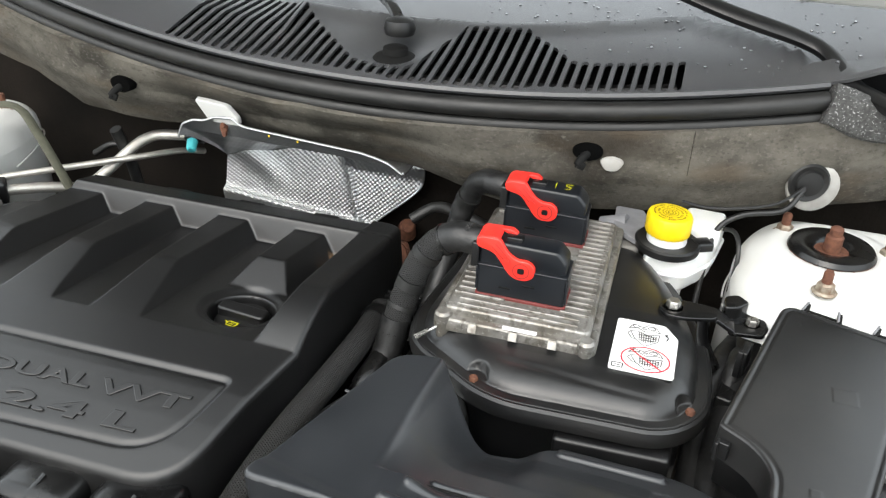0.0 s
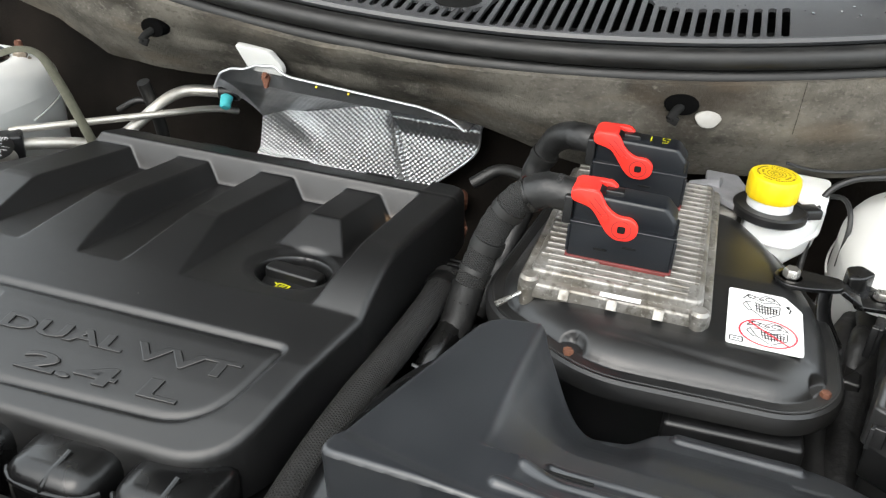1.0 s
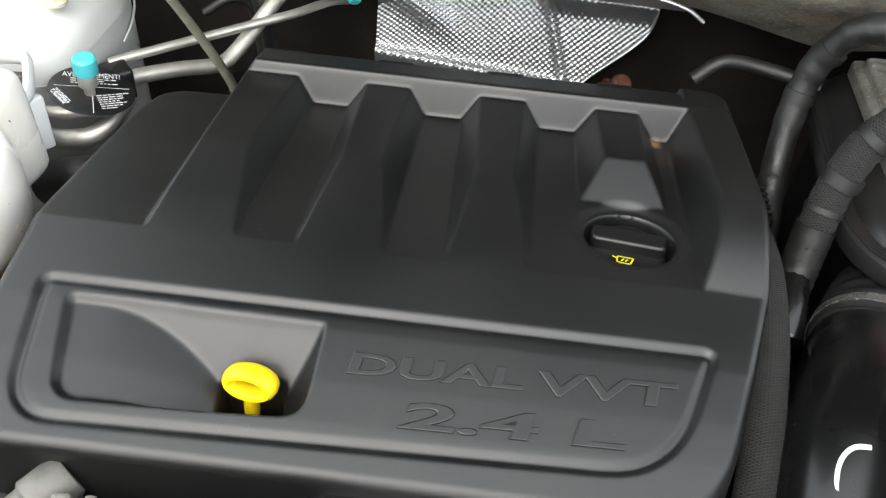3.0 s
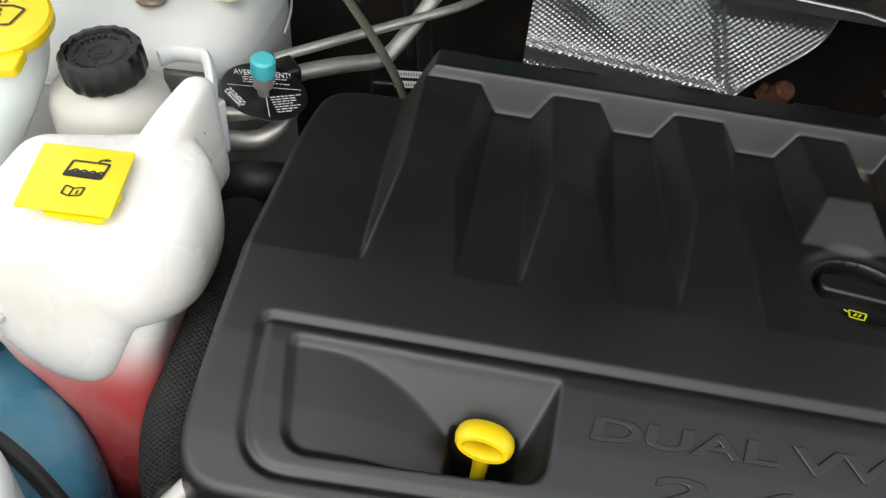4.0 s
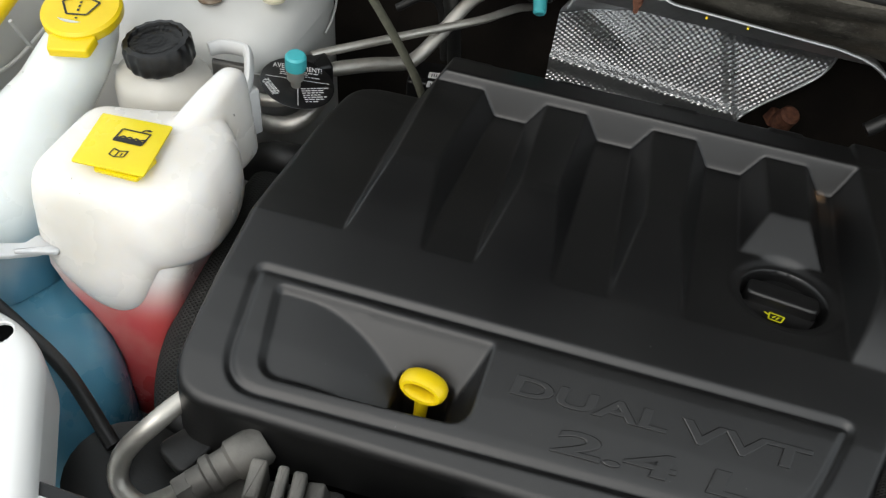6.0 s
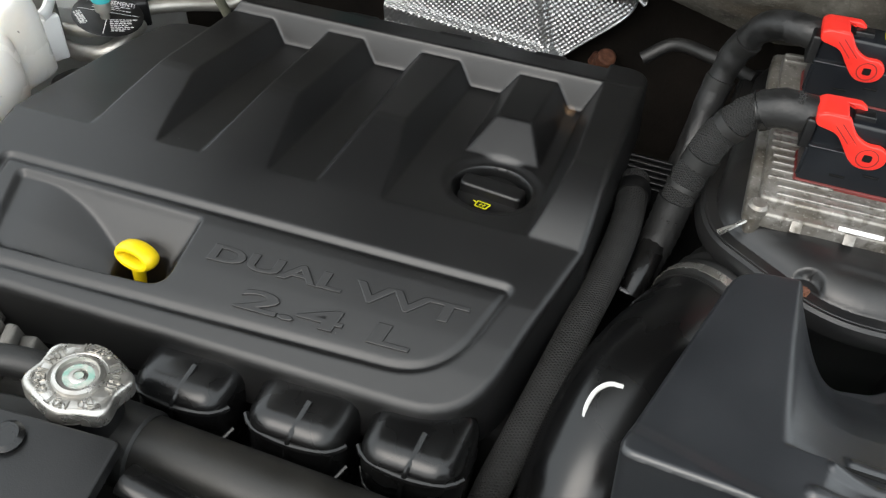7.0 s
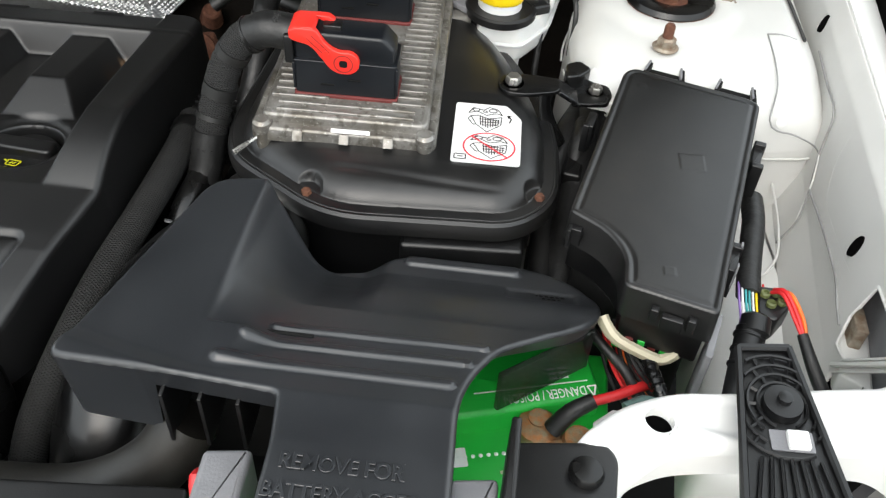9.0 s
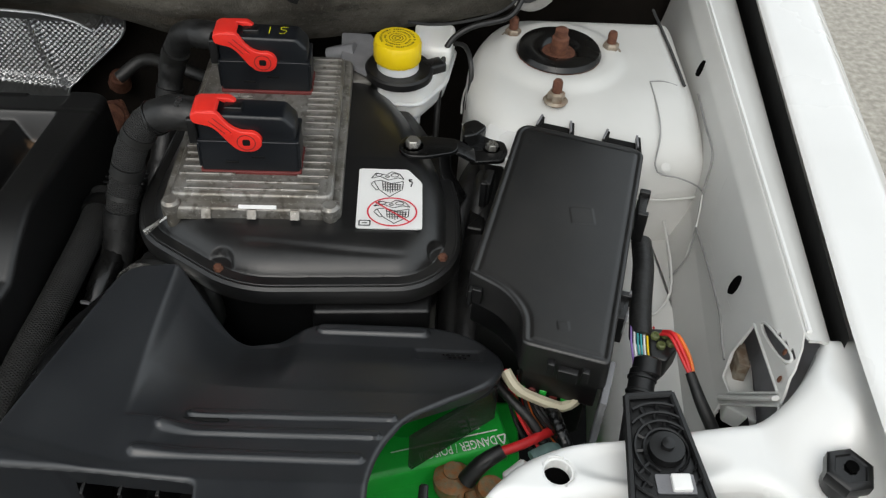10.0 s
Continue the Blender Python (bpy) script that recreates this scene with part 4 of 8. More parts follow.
def sketch(cx, cy, w, h):
    """A small line drawing of the opened filter housing: a lid over a pleated box."""
    box = [(-0.42, 0.10), (-0.26, -0.22), (0.06, -0.50), (0.44, -0.20), (0.46, 0.12), (0.10, 0.02), (-0.20, 0.14)]
    lid = [(-0.50, 0.22), (-0.36, 0.44), (-0.06, 0.36), (0.10, 0.50), (0.34, 0.42), (0.48, 0.20), (0.30, 0.26), (0.02, 0.16), (-0.24, 0.30)]
    ls = [(q[i - 1], q[i]) for q in (box, lid) for i in range(len(q))]
    ls += [((-0.16 + 0.075 * i, 0.10 - 0.012 * i), (-0.13 + 0.07 * i, -0.34 + 0.03 * abs(i - 3))) for i in range(8)]
    ls += [((-0.18, 0.0), (0.40, -0.02)), ((-0.16, -0.12), (0.40, -0.10)), ((-0.10, -0.24), (0.34, -0.20)), ((-0.42, 0.10), (-0.50, -0.02)), ((-0.50, -0.02), (-0.34, -0.24)), ((-0.34, -0.24), (-0.26, -0.22))]
    for c0, c1, r0 in ((-0.28, 0.36, 0.10), (0.20, 0.36, 0.12), (-0.02, 0.30, 0.06)):
        ls += [((c0 + r0 * math.cos(k), c1 + 0.6 * r0 * math.sin(k)), (c0 + r0 * math.cos(k + 0.8), c1 + 0.6 * r0 * math.sin(k + 0.8))) for k in np.arange(0, 6.3, 0.8)]
    return [((cx + a[0] * w, cy + a[1] * h), (cx + b[0] * w, cy + b[1] * h)) for a, b in ls]


part("drawing", strokes(sketch(0.028, 0.057, 0.032, 0.034), 0.0009, 0.0018, LM), INK, lab)
part("arrow", strokes([((0.050, 0.054), (0.0515, 0.060)), ((0.0515, 0.060), (0.048, 0.064)), ((0.048, 0.064), (0.0495, 0.0605)), ((0.048, 0.064), (0.0515, 0.0635))], 0.0013, 0.0018, LM), INK, lab)
part("drawing", strokes(sketch(0.033, 0.021, 0.034, 0.030), 0.0009, 0.0018, LM), INK, lab)
part("prohibition_ring", join(ring_flat(0.033, 0.0205, 0.0235, 0.0185, 0.0015, 0.0021, LM), strokes([((0.0165, 0.033), (0.0495, 0.008))], 0.0015, 0.0021, LM)), REDINK, lab)
part("symbol", strokes([((0.003, 0.003), (0.013, 0.003)), ((0.013, 0.003), (0.013, 0.009)), ((0.013, 0.009), (0.003, 0.009)), ((0.003, 0.009), (0.003, 0.003)), ((0.0055, 0.006), (0.0105, 0.006))], 0.0011, 0.0018, LM), INK, lab)

SEAT = MODULE_SEAT
pcm = thing("engine_control_module", "ribbed bare aluminium engine control module with dirt in its fins", "control module", (0.29, 0.78, 0.99))
BODY = rounded([(0.208, 0.664), (0.372, 0.664), (0.370, 0.902), (0.214, 0.902)], 0.008, 4)
part("case", slab(BODY, 0.998, 1.013, 0.003, 0.002), CAST, pcm)
part("upper_case", slab(rounded([(0.217, 0.673), (0.364, 0.673), (0.362, 0.894), (0.222, 0.894)], 0.008, 4), 1.010, 1.0215, 0.003, 0), CAST, pcm)
fin = finish(slab(rect(0.052, 0.0030, 0.0013, 3), 0, 0.0034, 0.0013), "fin", CAST)
short = finish(slab(rect(0.030, 0.0030, 0.0013, 3), 0, 0.0034, 0.0013), "fin", CAST)
wide = finish(slab(rect(0.122, 0.0030, 0.0013, 3), 0, 0.0034, 0.0013), "fin", CAST)


def piece(name, me, parent, m):
    ob = new(name, me)
    ob.parent = parent
    ob.matrix_parent_inverse = Matrix.Translation(parent.location).inverted() if parent.type == "EMPTY" else Matrix()
    ob.matrix_basis = SEAT @ m
    return ob


for i in range(22):
    y = 0.680 + i * 0.0098
    if y < 0.697:
        piece("fin", wide, pcm, pose(0.290, y, 1.0205))
    else:
        piece("fin", short, pcm, pose(0.344, y, 1.0205))
        if not (0.70 < y < 0.735 or y > 0.82):
            piece("fin", fin, pcm, pose(0.247, y, 1.0205))
        elif y < 0.735 or y > 0.87:
            piece("fin", short, pcm, pose(0.238, y, 1.0205))
for x, y in ((0.218, 0.669), (0.362, 0.667)):
    part("foot", lathe([(0.0066, 0), (0.0072, 0.020), (0.0085, 0.024), (0.0085, 0.030), (0.006, 0.0325)], 18, pose(x, y, 0.986)), CAST, pcm, "cast mounting foot")
for i, x in enumerate((0.250, 0.291, 0.330)):
    part("clip", slab(rect(0.009, 0.004, 0.001, 2), 0, 0.0095, 0.0015, 0, pose(x, 0.6612, 1.004, -32)), CAST, pcm, "bright spring clip")
part("data_label", slab(rect(0.034, 0.0035, 0.0005, 2), 0, 0.0005, 0, 0, plane_at((0.297, 0.6636, 1.0165), (1, 0, 0), (0, 0.5, 0.85))), PAPER, pcm)
part("ground_wire", sweep([(0.216, 0.668, 1.002), (0.206, 0.660, 0.998), (0.194, 0.655, 0.990)], [0.0018, 0.0018, 0.003], 6, 0.004), STEEL, pcm)


def connector(x, y, mark):
    """A lever-locked plug standing on the module."""
    c = thing("ecu_connector", "black lever-lock wiring connector with a red lever", "connector", (x, y, 1.02), "control module connectors")
    part("gasket", slab(rect(0.093, 0.040, 0.004, 3), 0, 0.003, 0.001, 0, pose(x, y, 1.0215)), DARKRED, c, "dark red seal")
    part("shroud", slab(rect(0.090, 0.036, 0.003, 3), 0, 0.034, 0.0015, 0, pose(x, y, 1.0235)), CONNECT, c)
    part("shroud_lip", slab(rect(0.0915, 0.0375, 0.003, 3), 0, 0.0022, 0.0008, 0, pose(x, y, 1.0555)), CONNECT, c)
    prof = [(-0.045, 0.0), (0.043, 0.0), (0.043, 0.019), (0.033, 0.030), (-0.026, 0.031), (-0.045, 0.026)]
    hood_m = plane_at((x, y + 0.013, 1.051), (1, 0, 0), (0, 0, 1))
    part("housing", slab(rounded(prof, 0.003, 3), 0, 0.027, 0.003, 0.003, hood_m), CONNECT, c)
    part("latch", block(0.016, 0.010, 0.005, pose(x - 0.012, y - 0.002, 1.0805, 0, 0, 0), 0.001), SATIN, c)
    for k in (-1, 1):
        part("slot", block(0.012, 0.0012, 0.0016, pose(x - 0.004 + 0.012 * k, y - 0.0186, 1.037 + 0.003 * k), 0.0004), BLACK, c)
        part("edge_rib", block(0.0022, 0.004, 0.026, pose(x + 0.0455 * k, y - 0.016, 1.028), 0.0006), CONNECT, c)
    part("end_stop", block(0.008, 0.034, 0.026, pose(x - 0.049, y, 1.053), 0.002), SATIN, c)
    lev = [(-0.045, 0.0205), (-0.046, 0.0290), (-0.040, 0.0325), (-0.022, 0.0320), (-0.0135, 0.0180), (-0.003, 0.0115), (0.008, 0.0125), (0.0150, 0.0065), (0.0150, -0.003), (0.0085, -0.0095), (-0.004, -0.0100), (-0.0115, -0.005), (-0.027, 0.0165)]
    lm = plane_at((x - 0.002, y - 0.0150, 1.0565), (1, 0, 0), (0, 0, 1))
    lever = part("lever", slab(rounded(lev, [0.004, 0.004, 0.004, 0.003, 0.006, 0.006, 0.008, 0.006, 0.006, 0.006, 0.006, 0.006, 0.006], 4), 0, 0.0045, 0.0012, 0, lm), RED, c, "red locking lever")
    part("bridge", slab(rounded([(-0.0455, 0.0215), (-0.0460, 0.0290), (-0.041, 0.0325), (-0.024, 0.0330), (-0.022, 0.0290), (-0.038, 0.0270)], 0.002, 3), -0.023, 0.003, 0.001, 0.001, lm), RED, lever)
    part("hook", slab(rounded([(-0.026, 0.0330), (-0.022, 0.0290), (-0.010, 0.0250), (-0.008, 0.0285), (-0.014, 0.0330)], 0.002, 3), -0.023, -0.016, 0.001, 0.001, lm), RED, lever)
    part("groove", strokes([((-0.030, 0.0235), (-0.014, 0.0075)), ((-0.026, 0.0265), (-0.011, 0.0115))], 0.0007, 0.0047, lm), DARKRED, lever)
    part("hole", slab(rect(0.007, 0.0065, 0.002, 3, 0.001, 0.001), 0.0040, 0.0048, 0, 0, lm), BLACK, lever)
    part("hole_rim", ring_flat(0.001, 0.001, 0.0085, 0.0085, 0.0008, 0.0047, lm, 28), DARKRED, lever)
    part("pin", lathe([(0.003, 0.004), (0.003, 0.0062)], 12, lm @ pose(-0.014, 0.010, 0)), RED, lever)
    if mark:
        part("paint_mark", strokes([((-0.006, -0.006), (-0.006, 0.006)), ((0.012, 0.005), (0.005, 0.005)), ((0.005, 0.005), (0.005, 0.001)), ((0.005, 0.001), (0.011, -0.001)), ((0.011, -0.001), (0.009, -0.006)), ((0.009, -0.006), (0.004, -0.006))], 0.0009, 0.0, pose(x + 0.012, y, 1.0825)), PRINT, c, "yellow pen mark")
    return c


connector(0.287, 0.721, False)
connector(0.286, 0.844, True)
SEAT = BATTERY_SEAT
loom_a = thing("wiring_loom", "thick black taped wiring loom feeding the module", "wiring loom", (0.16, 0.70, 0.9), "module looms")
part("sleeve", sweep([(0.245, 0.722, 1.066), (0.225, 0.722, 1.068), (0.200, 0.724, 1.055), (0.180, 0.722, 1.025), (0.168, 0.712, 0.985), (0.160, 0.695, 0.945)], 0.0145, 14, 0.005, 1.0, lambda s: 1 + 0.03 * math.sin(s * 500)), LOOM, loom_a)
part("tape_wrap", sweep([(0.243, 0.722, 1.066), (0.222, 0.722, 1.067), (0.208, 0.724, 1.060)], 0.0158, 14, 0.004, 1.0, lambda s: 1 + 0.03 * math.sin(s * 700)), TAPE, loom_a)
part("tape_wrap", sweep([(0.163, 0.703, 0.965), (0.158, 0.690, 0.93), (0.150, 0.672, 0.90)], 0.0156, 14, 0.004, 1.0, lambda s: 1 + 0.03 * math.sin(s * 700)), TAPE, loom_a)
for pts in (((0.190, 0.7235, 1.042), (0.186, 0.723, 1.035)), ((0.175, 0.717, 1.008), (0.172, 0.715, 0.998)), ((0.1665, 0.710, 0.978), (0.1655, 0.708, 0.974))):
    part("tape_band", sweep([pts[0], tuple((a + b) / 2 for a, b in zip(*pts)), pts[1]], 0.0157, 16, 0.003), RUBBER, loom_a)
part("cable_tie", sweep([(0.2075, 0.7242, 1.0595), (0.2055, 0.7242, 1.0580), (0.2035, 0.7241, 1.0570)], 0.0168, 16, 0.002), GLOSS, loom_a)
part("split_tail", sweep([(0.155, 0.682, 0.925), (0.150, 0.655, 0.918), (0.145, 0.632, 0.905)], 0.012, 10, 0.004), GLOSS, loom_a)
part("tape_end", slab(rect(0.014, 0.004, 0.001, 2), 0, 0.002, 0, 0, pose(0.143, 0.627, 0.915, -20, 30, 20)), GREYPAD, loom_a)
loom_b = thing("wiring_loom", "black corrugated wiring loom behind the module", "wiring loom", (0.18, 0.86, 0.9), "module looms")
part("sleeve", sweep([(0.246, 0.845, 1.068), (0.226, 0.85, 1.070), (0.200, 0.865, 1.055), (0.182, 0.875, 1.015), (0.172, 0.862, 0.965), (0.165, 0.83, 0.92), (0.155, 0.77, 0.88)], 0.0132, 14, 0.004, 1.0, lambda s: 1 + 0.05 * math.sin(s * 1400)), TAPE, loom_b)
part("tape_wrap", sweep([(0.246, 0.845, 1.068), (0.232, 0.848, 1.0695), (0.220, 0.853, 1.067)], 0.0143, 14, 0.004, 1.0, lambda s: 1 + 0.03 * math.sin(s * 700)), TAPE, loom_b)
for pts in (((0.1905, 0.8705, 1.036), (0.1865, 0.873, 1.027)), ((0.1765, 0.870, 0.990), (0.1745, 0.867, 0.979))):
    part("tape_band", sweep([pts[0], tuple((a + b) / 2 for a, b in zip(*pts)), pts[1]], 0.0144, 16, 0.003), RUBBER, loom_b)

# ---- harness along the cover and the intake duct ----
SEAT = STRAIGHT
br = thing("braided_harness", "black braided harness running along the engine cover", "harness", (0.11, 0.6, 0.9))
part("sleeve", sweep([(0.118, 0.775, 0.940), (0.121, 0.720, 0.945), (0.1195, 0.672, 0.946), (0.1135, 0.617, 0.942), (0.105, 0.567, 0.935), (0.096, 0.517, 0.922), (0.087, 0.475, 0.903), (0.077, 0.440, 0.875), (0.070, 0.415, 0.84)], 0.0145, 16, 0.005), LOOM, br)
part("clamp", lathe([(0.016, 0), (0.017, 0.004), (0.017, 0.016), (0.015, 0.020)], 16, axis_at((0.120, 0.742, 0.943), (0.117, 0.79, 0.938))), SATIN, br)
SEAT = BATTERY_SEAT
duct = thing("intake_duct", "glossy black plastic intake duct with rubber bellows", "air duct", (0.17, 0.5, 0.85))
part("elbow", sweep([(0.206, 0.622, 0.910), (0.180, 0.565, 0.916), (0.160, 0.510, 0.908), (0.150, 0.460, 0.882), (0.150, 0.420, 0.835), (0.155, 0.40, 0.76)], 0.046, 28, 0.006), GLOSS, duct, smooth=80)
part("bellows", sweep([(0.238, 0.680, 0.905), (0.224, 0.656, 0.908), (0.203, 0.616, 0.911)], 0.048, 28, 0.0025, 1.0, lambda s: 1 + 0.035 * math.sin(s * 420)), RUBBER, duct)
part("hose_clamp", sweep([(0.2115, 0.632, 0.9098), (0.2075, 0.624, 0.9102)], 0.0505, 28, 0.003), STEEL, duct, "toothed steel hose clamp")
part("seam", sweep([(0.170, 0.585, 0.957), (0.145, 0.525, 0.948), (0.128, 0.470, 0.922), (0.118, 0.43, 0.88)], 0.0014, 6, 0.006), GLOSS, duct)
part("white_mark", sweep([(0.158, 0.500, 0.9530), (0.148, 0.499, 0.9525), (0.140, 0.492, 0.9480), (0.137, 0.480, 0.9405), (0.141, 0.470, 0.9350), (0.150, 0.465, 0.9330)], 0.0016, 6, 0.003, 1.4), PAPER, duct, "white curved mark on the elbow")
vac = thing("vacuum_hose", "thin black vacuum hose behind the engine cover", "hose", (0.15, 0.95, 0.93))
part("tube", sweep([(0.095, 0.945, 0.945), (0.125, 0.955, 0.965), (0.165, 0.935, 0.972), (0.21, 0.915, 0.97)], 0.0075, 10), RUBBER, vac)
lone("sensor_plug", join(rod((0.040, 1.085, 0.835), (0.046, 1.070, 0.862), 0.014, 14, 0.012, 0.003), block(0.018, 0.018, 0.018, pose(0.030, 1.09, 0.83, 10, 20, 30), 0.003)), RUST, "rusty brown sensor behind the engine cover", "sensor")
fb = thing("finned_bracket", "black finned bracket below the looms", "bracket", (0.13, 0.79, 0.87))
for i in range(6):
    part("fin", block(0.05, 0.004, 0.05, pose(0.130, 0.765 + 0.009 * i, 0.87), 0.001), SATIN, fb)
# cables added to fill the shadowed space beside the fuse box with dark
bun = thing("cable_bundle", "black cables added as dark filler between the air box and the fuse box", "cables", (0.5, 0.7, 0.85))
for i, (dx, r) in enumerate(((0.0, 0.016), (-0.022, 0.012), (0.020, 0.010), (-0.005, 0.011))):
    part("cable", sweep([(0.520 + dx * 0.6, 0.815, 0.955 - 0.006 * i), (0.512 + dx, 0.770, 0.940 + 0.004 * i), (0.500 + dx, 0.700, 0.915 - 0.006 * i), (0.492 + dx * 0.8, 0.620, 0.895), (0.490 + dx, 0.56, 0.86)], r, 12, 0.008), TAPE, bun)
part("clip", block(0.018, 0.03, 0.02, pose(0.500, 0.735, 0.925, 0, 0, -10), 0.003), SATIN, bun)

# ---- battery cover ----
SH = rounded([(0.158, 0.392), (0.305, 0.378), (0.309, 0.345), (0.309, 0.285), (0.412, 0.285), (0.411, 0.385), (0.418, 0.415), (0.436, 0.449), (0.506, 0.505), (0.515, 0.537), (0.501, 0.566), (0.466, 0.586), (0.360, 0.586), (0.335, 0.568), (0.303, 0.560), (0.290, 0.560), (0.262, 0.576), (0.212, 0.574)],
             [0.012, 0.004, 0.004, 0.002, 0.002, 0.02, 0.02, 0.012, 0.022, 0.03, 0.03, 0.020, 0.02, 0.02, 0.012, 0.010, 0.012, 0.02], 6)


def shroud_height(X, Y, D):
    flat = np.interp(Y, [0.28, 0.345, 0.38, 0.44, 0.48, 0.53, 0.555, 0.590], [1.050, 1.048, 1.045, 1.022, 1.002, 0.9665, 0.9515, 0.942])
    hump = 0.010 * step01(X, 0.325, 0.350) * step01(Y, 0.48, 0.53)
    tent = 1.040 - 0.05 * (Y - 0.40) - 0.10 * np.maximum(0.255 - X, 0)
    k = 0.242 + 0.05 * np.maximum(Y - 0.40, 0)
    w = np.clip((k + 0.056 - X) / 0.056, 0, 1)
    w = np.where(w > 0.85, 0.85 + 0.15 * (1 - (1 - np.minimum((w - 0.85) / 0.15, 1)) ** 2) , w) * step01(Y, 0.385, 0.42)
    w = w * w * (1.6 - 0.6 * w)
    w2 = step01(X, 0.30, 0.255)
    z = flat + hump
    z = z + (np.maximum(tent, z) - z) * np.where(Y > 0.43, w, np.minimum(w + w2, 1))
    z = np.where(X < 0.255, np.minimum(z, tent + 0.004), z)
    for ax, ay, bx, by in ((0.290, 0.443, 0.424, 0.446), (0.276, 0.424, 0.414, 0.426), (0.264, 0.402, 0.404, 0.402)):
        d = capsule(X, Y, ax, ay, bx, by)
        z = z + 0.0034 * step01(d, 0.0046, 0.0032)
    z = z + 0.0040 * step01(capsule(X, Y, 0.364, 0.5745, 0.447, 0.5755), 0.0070, 0.0040)
    box = np.maximum(np.abs(X - 0.468) - 0.026, np.abs(Y - 0.5435) - 0.0085)
    z = z - 0.0024 * step01(box, 0.0016, 0.0)
    r = 0.004
    q = np.clip(D, 0, r)
    return z - (r - np.sqrt(np.maximum(r * r - (r - q) ** 2, 0)))


shr = thing("battery_cover", "black plastic battery cover with pressed ribs and raised wording", "battery cover", (0.33, 0.43, 0.95))
part("shell", relief(SH, shroud_height, 0.0013, lambda x, y: (0.972 if x < 0.222 else 1.020) if y < 0.43 and x < 0.31 else (float(np.interp(y, [0.42, 0.45, 0.50, 0.53], [1.020, 1.004, 0.972, 0.950])) if x > 0.405 and y < 0.53 else 0.925), -0.005, 1), SHROUD, shr, smooth=50)
fm = plane_at((0, 0.327, 1.0492), (1, 0, 0), (0, 1, -0.06))
letters("REMOVE FOR", 0.318, 0.386, 0.000, 0.0105, 0.0014, fm, SHROUD, shr, "raised letter in the cover's own plastic")
letters("BATTERY ACCESS", 0.312, 0.398, -0.018, -0.0075, 0.0014, fm, SHROUD, shr, "raised letter in the cover's own plastic")
lines = [((0.462 + 0.0042 * i, 0.0015), (0.465 + 0.0042 * i, 0.0015)) for i in range(6)] + [((0.468 + 0.004 * i, -0.0040), (0.4705 + 0.004 * i, -0.0040)) for i in range(4)]
part("part_mark", strokes(lines, 0.0030, 0.0, plane_at((0, 0.5435, 0.9672), (1, 0, 0), (0, 1, -0.56))), GLOSS, shr)
# black panels added to darken the space behind the louvres
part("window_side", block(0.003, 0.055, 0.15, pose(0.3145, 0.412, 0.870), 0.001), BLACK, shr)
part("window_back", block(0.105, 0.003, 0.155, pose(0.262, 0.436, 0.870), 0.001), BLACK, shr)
for i in range(4):
    part("louvre", block(0.0025, 0.05, 0.05, pose(0.232 + 0.0235 * i, 0.405, 0.972), 0.0005), SATIN, shr)
part("smoked_wall", slab(rounded([(0.440, 0.456), (0.507, 0.506), (0.505, 0.509), (0.437, 0.459)], 0.0008, 2), 0.936, 0.978, 0.0005), SMOKE, shr, "smoked see-through wall over the battery")

# ---- battery ----
bat = thing("battery", "bright green car battery with white print", "battery", (0.46, 0.45, 0.72))
part("case", slab(rounded([(0.33, 0.385), (0.528, 0.392), (0.535, 0.56), (0.335, 0.553)], 0.006), 0.72, 0.885, 0.004, 0.004), GREEN, bat)
part("lid", slab(rounded([(0.335, 0.440), (0.523, 0.498), (0.508, 0.562), (0.320, 0.505)], 0.005), 0.88, 0.910, 0.005), GREEN, bat)
bmx = plane_at((0.516, 0.510, 0.9108), (-1, -0.29, 0), (0.29, -1, 0))
part("print", lettering("DANGER / POISON", 0.008, 0.074, 0.002, 0.0105, 0.0005, bmx), PAPER, bat, "white print", 20)
part("rule", strokes([((0.004, -0.0025), (0.096, -0.0025))], 0.0012, 0.0005, bmx), PAPER, bat)
part("small_print", strokes([((0.018 + 0.009 * (i % 2), -0.008 - 0.0045 * (i // 2)), (0.025 + 0.009 * (i % 2), -0.008 - 0.0045 * (i // 2))) for i in range(6)], 0.0024, 0.0005, bmx), PAPER, bat)
part("hazard_sign", strokes([((-0.001, 0.003), (0.003, 0.012)), ((0.003, 0.012), (0.006, 0.003)), ((0.006, 0.003), (-0.001, 0.003))], 0.0014, 0.0005, bmx), PAPER, bat)
bml = plane_at((0.415, 0.444, 0.8856), (1, 0.25, 0), (-0.25, 1, 0))
part("date_dots", join(*[lathe([(0.0017, 0), (0.0012, 0.0004)], 10, bml @ pose(0.006 * i, 0, 0)) for i in range(9)]), PAPER, bat)
part("date_label", slab(rect(0.026, 0.016, 0.001, 2, -0.006, 0.0), 0, 0.0004, 0, 0, bml), PAPER, bat)
part("rating_print", strokes([((0.03, -0.016), (0.05, -0.015)), ((0.032, -0.021), (0.048, -0.020))], 0.003, 0.0004, bml), IVORY, bat)
part("terminal", lathe([(0.012, 0), (0.012, 0.008), (0.009, 0.010), (0.008, 0.024)], 20, pose(0.474, 0.474, 0.884)), COPPER, bat, "corroded battery post")
cab = thing("battery_cable", "red battery cable ending in a corroded clamp", "cable", (0.5, 0.43, 0.9))
part("red_sleeve", sweep([(0.512, 0.480, 0.928), (0.528, 0.485, 0.931), (0.545, 0.495, 0.930), (0.561, 0.510, 0.920), (0.566, 0.53, 0.90)], 0.0040, 10), REDWIRE, cab)
part("black_sleeve", sweep([(0.484, 0.466, 0.905), (0.496, 0.473, 0.920), (0.513, 0.481, 0.928)], [0.0075, 0.007, 0.006], 12), TAPE, cab)
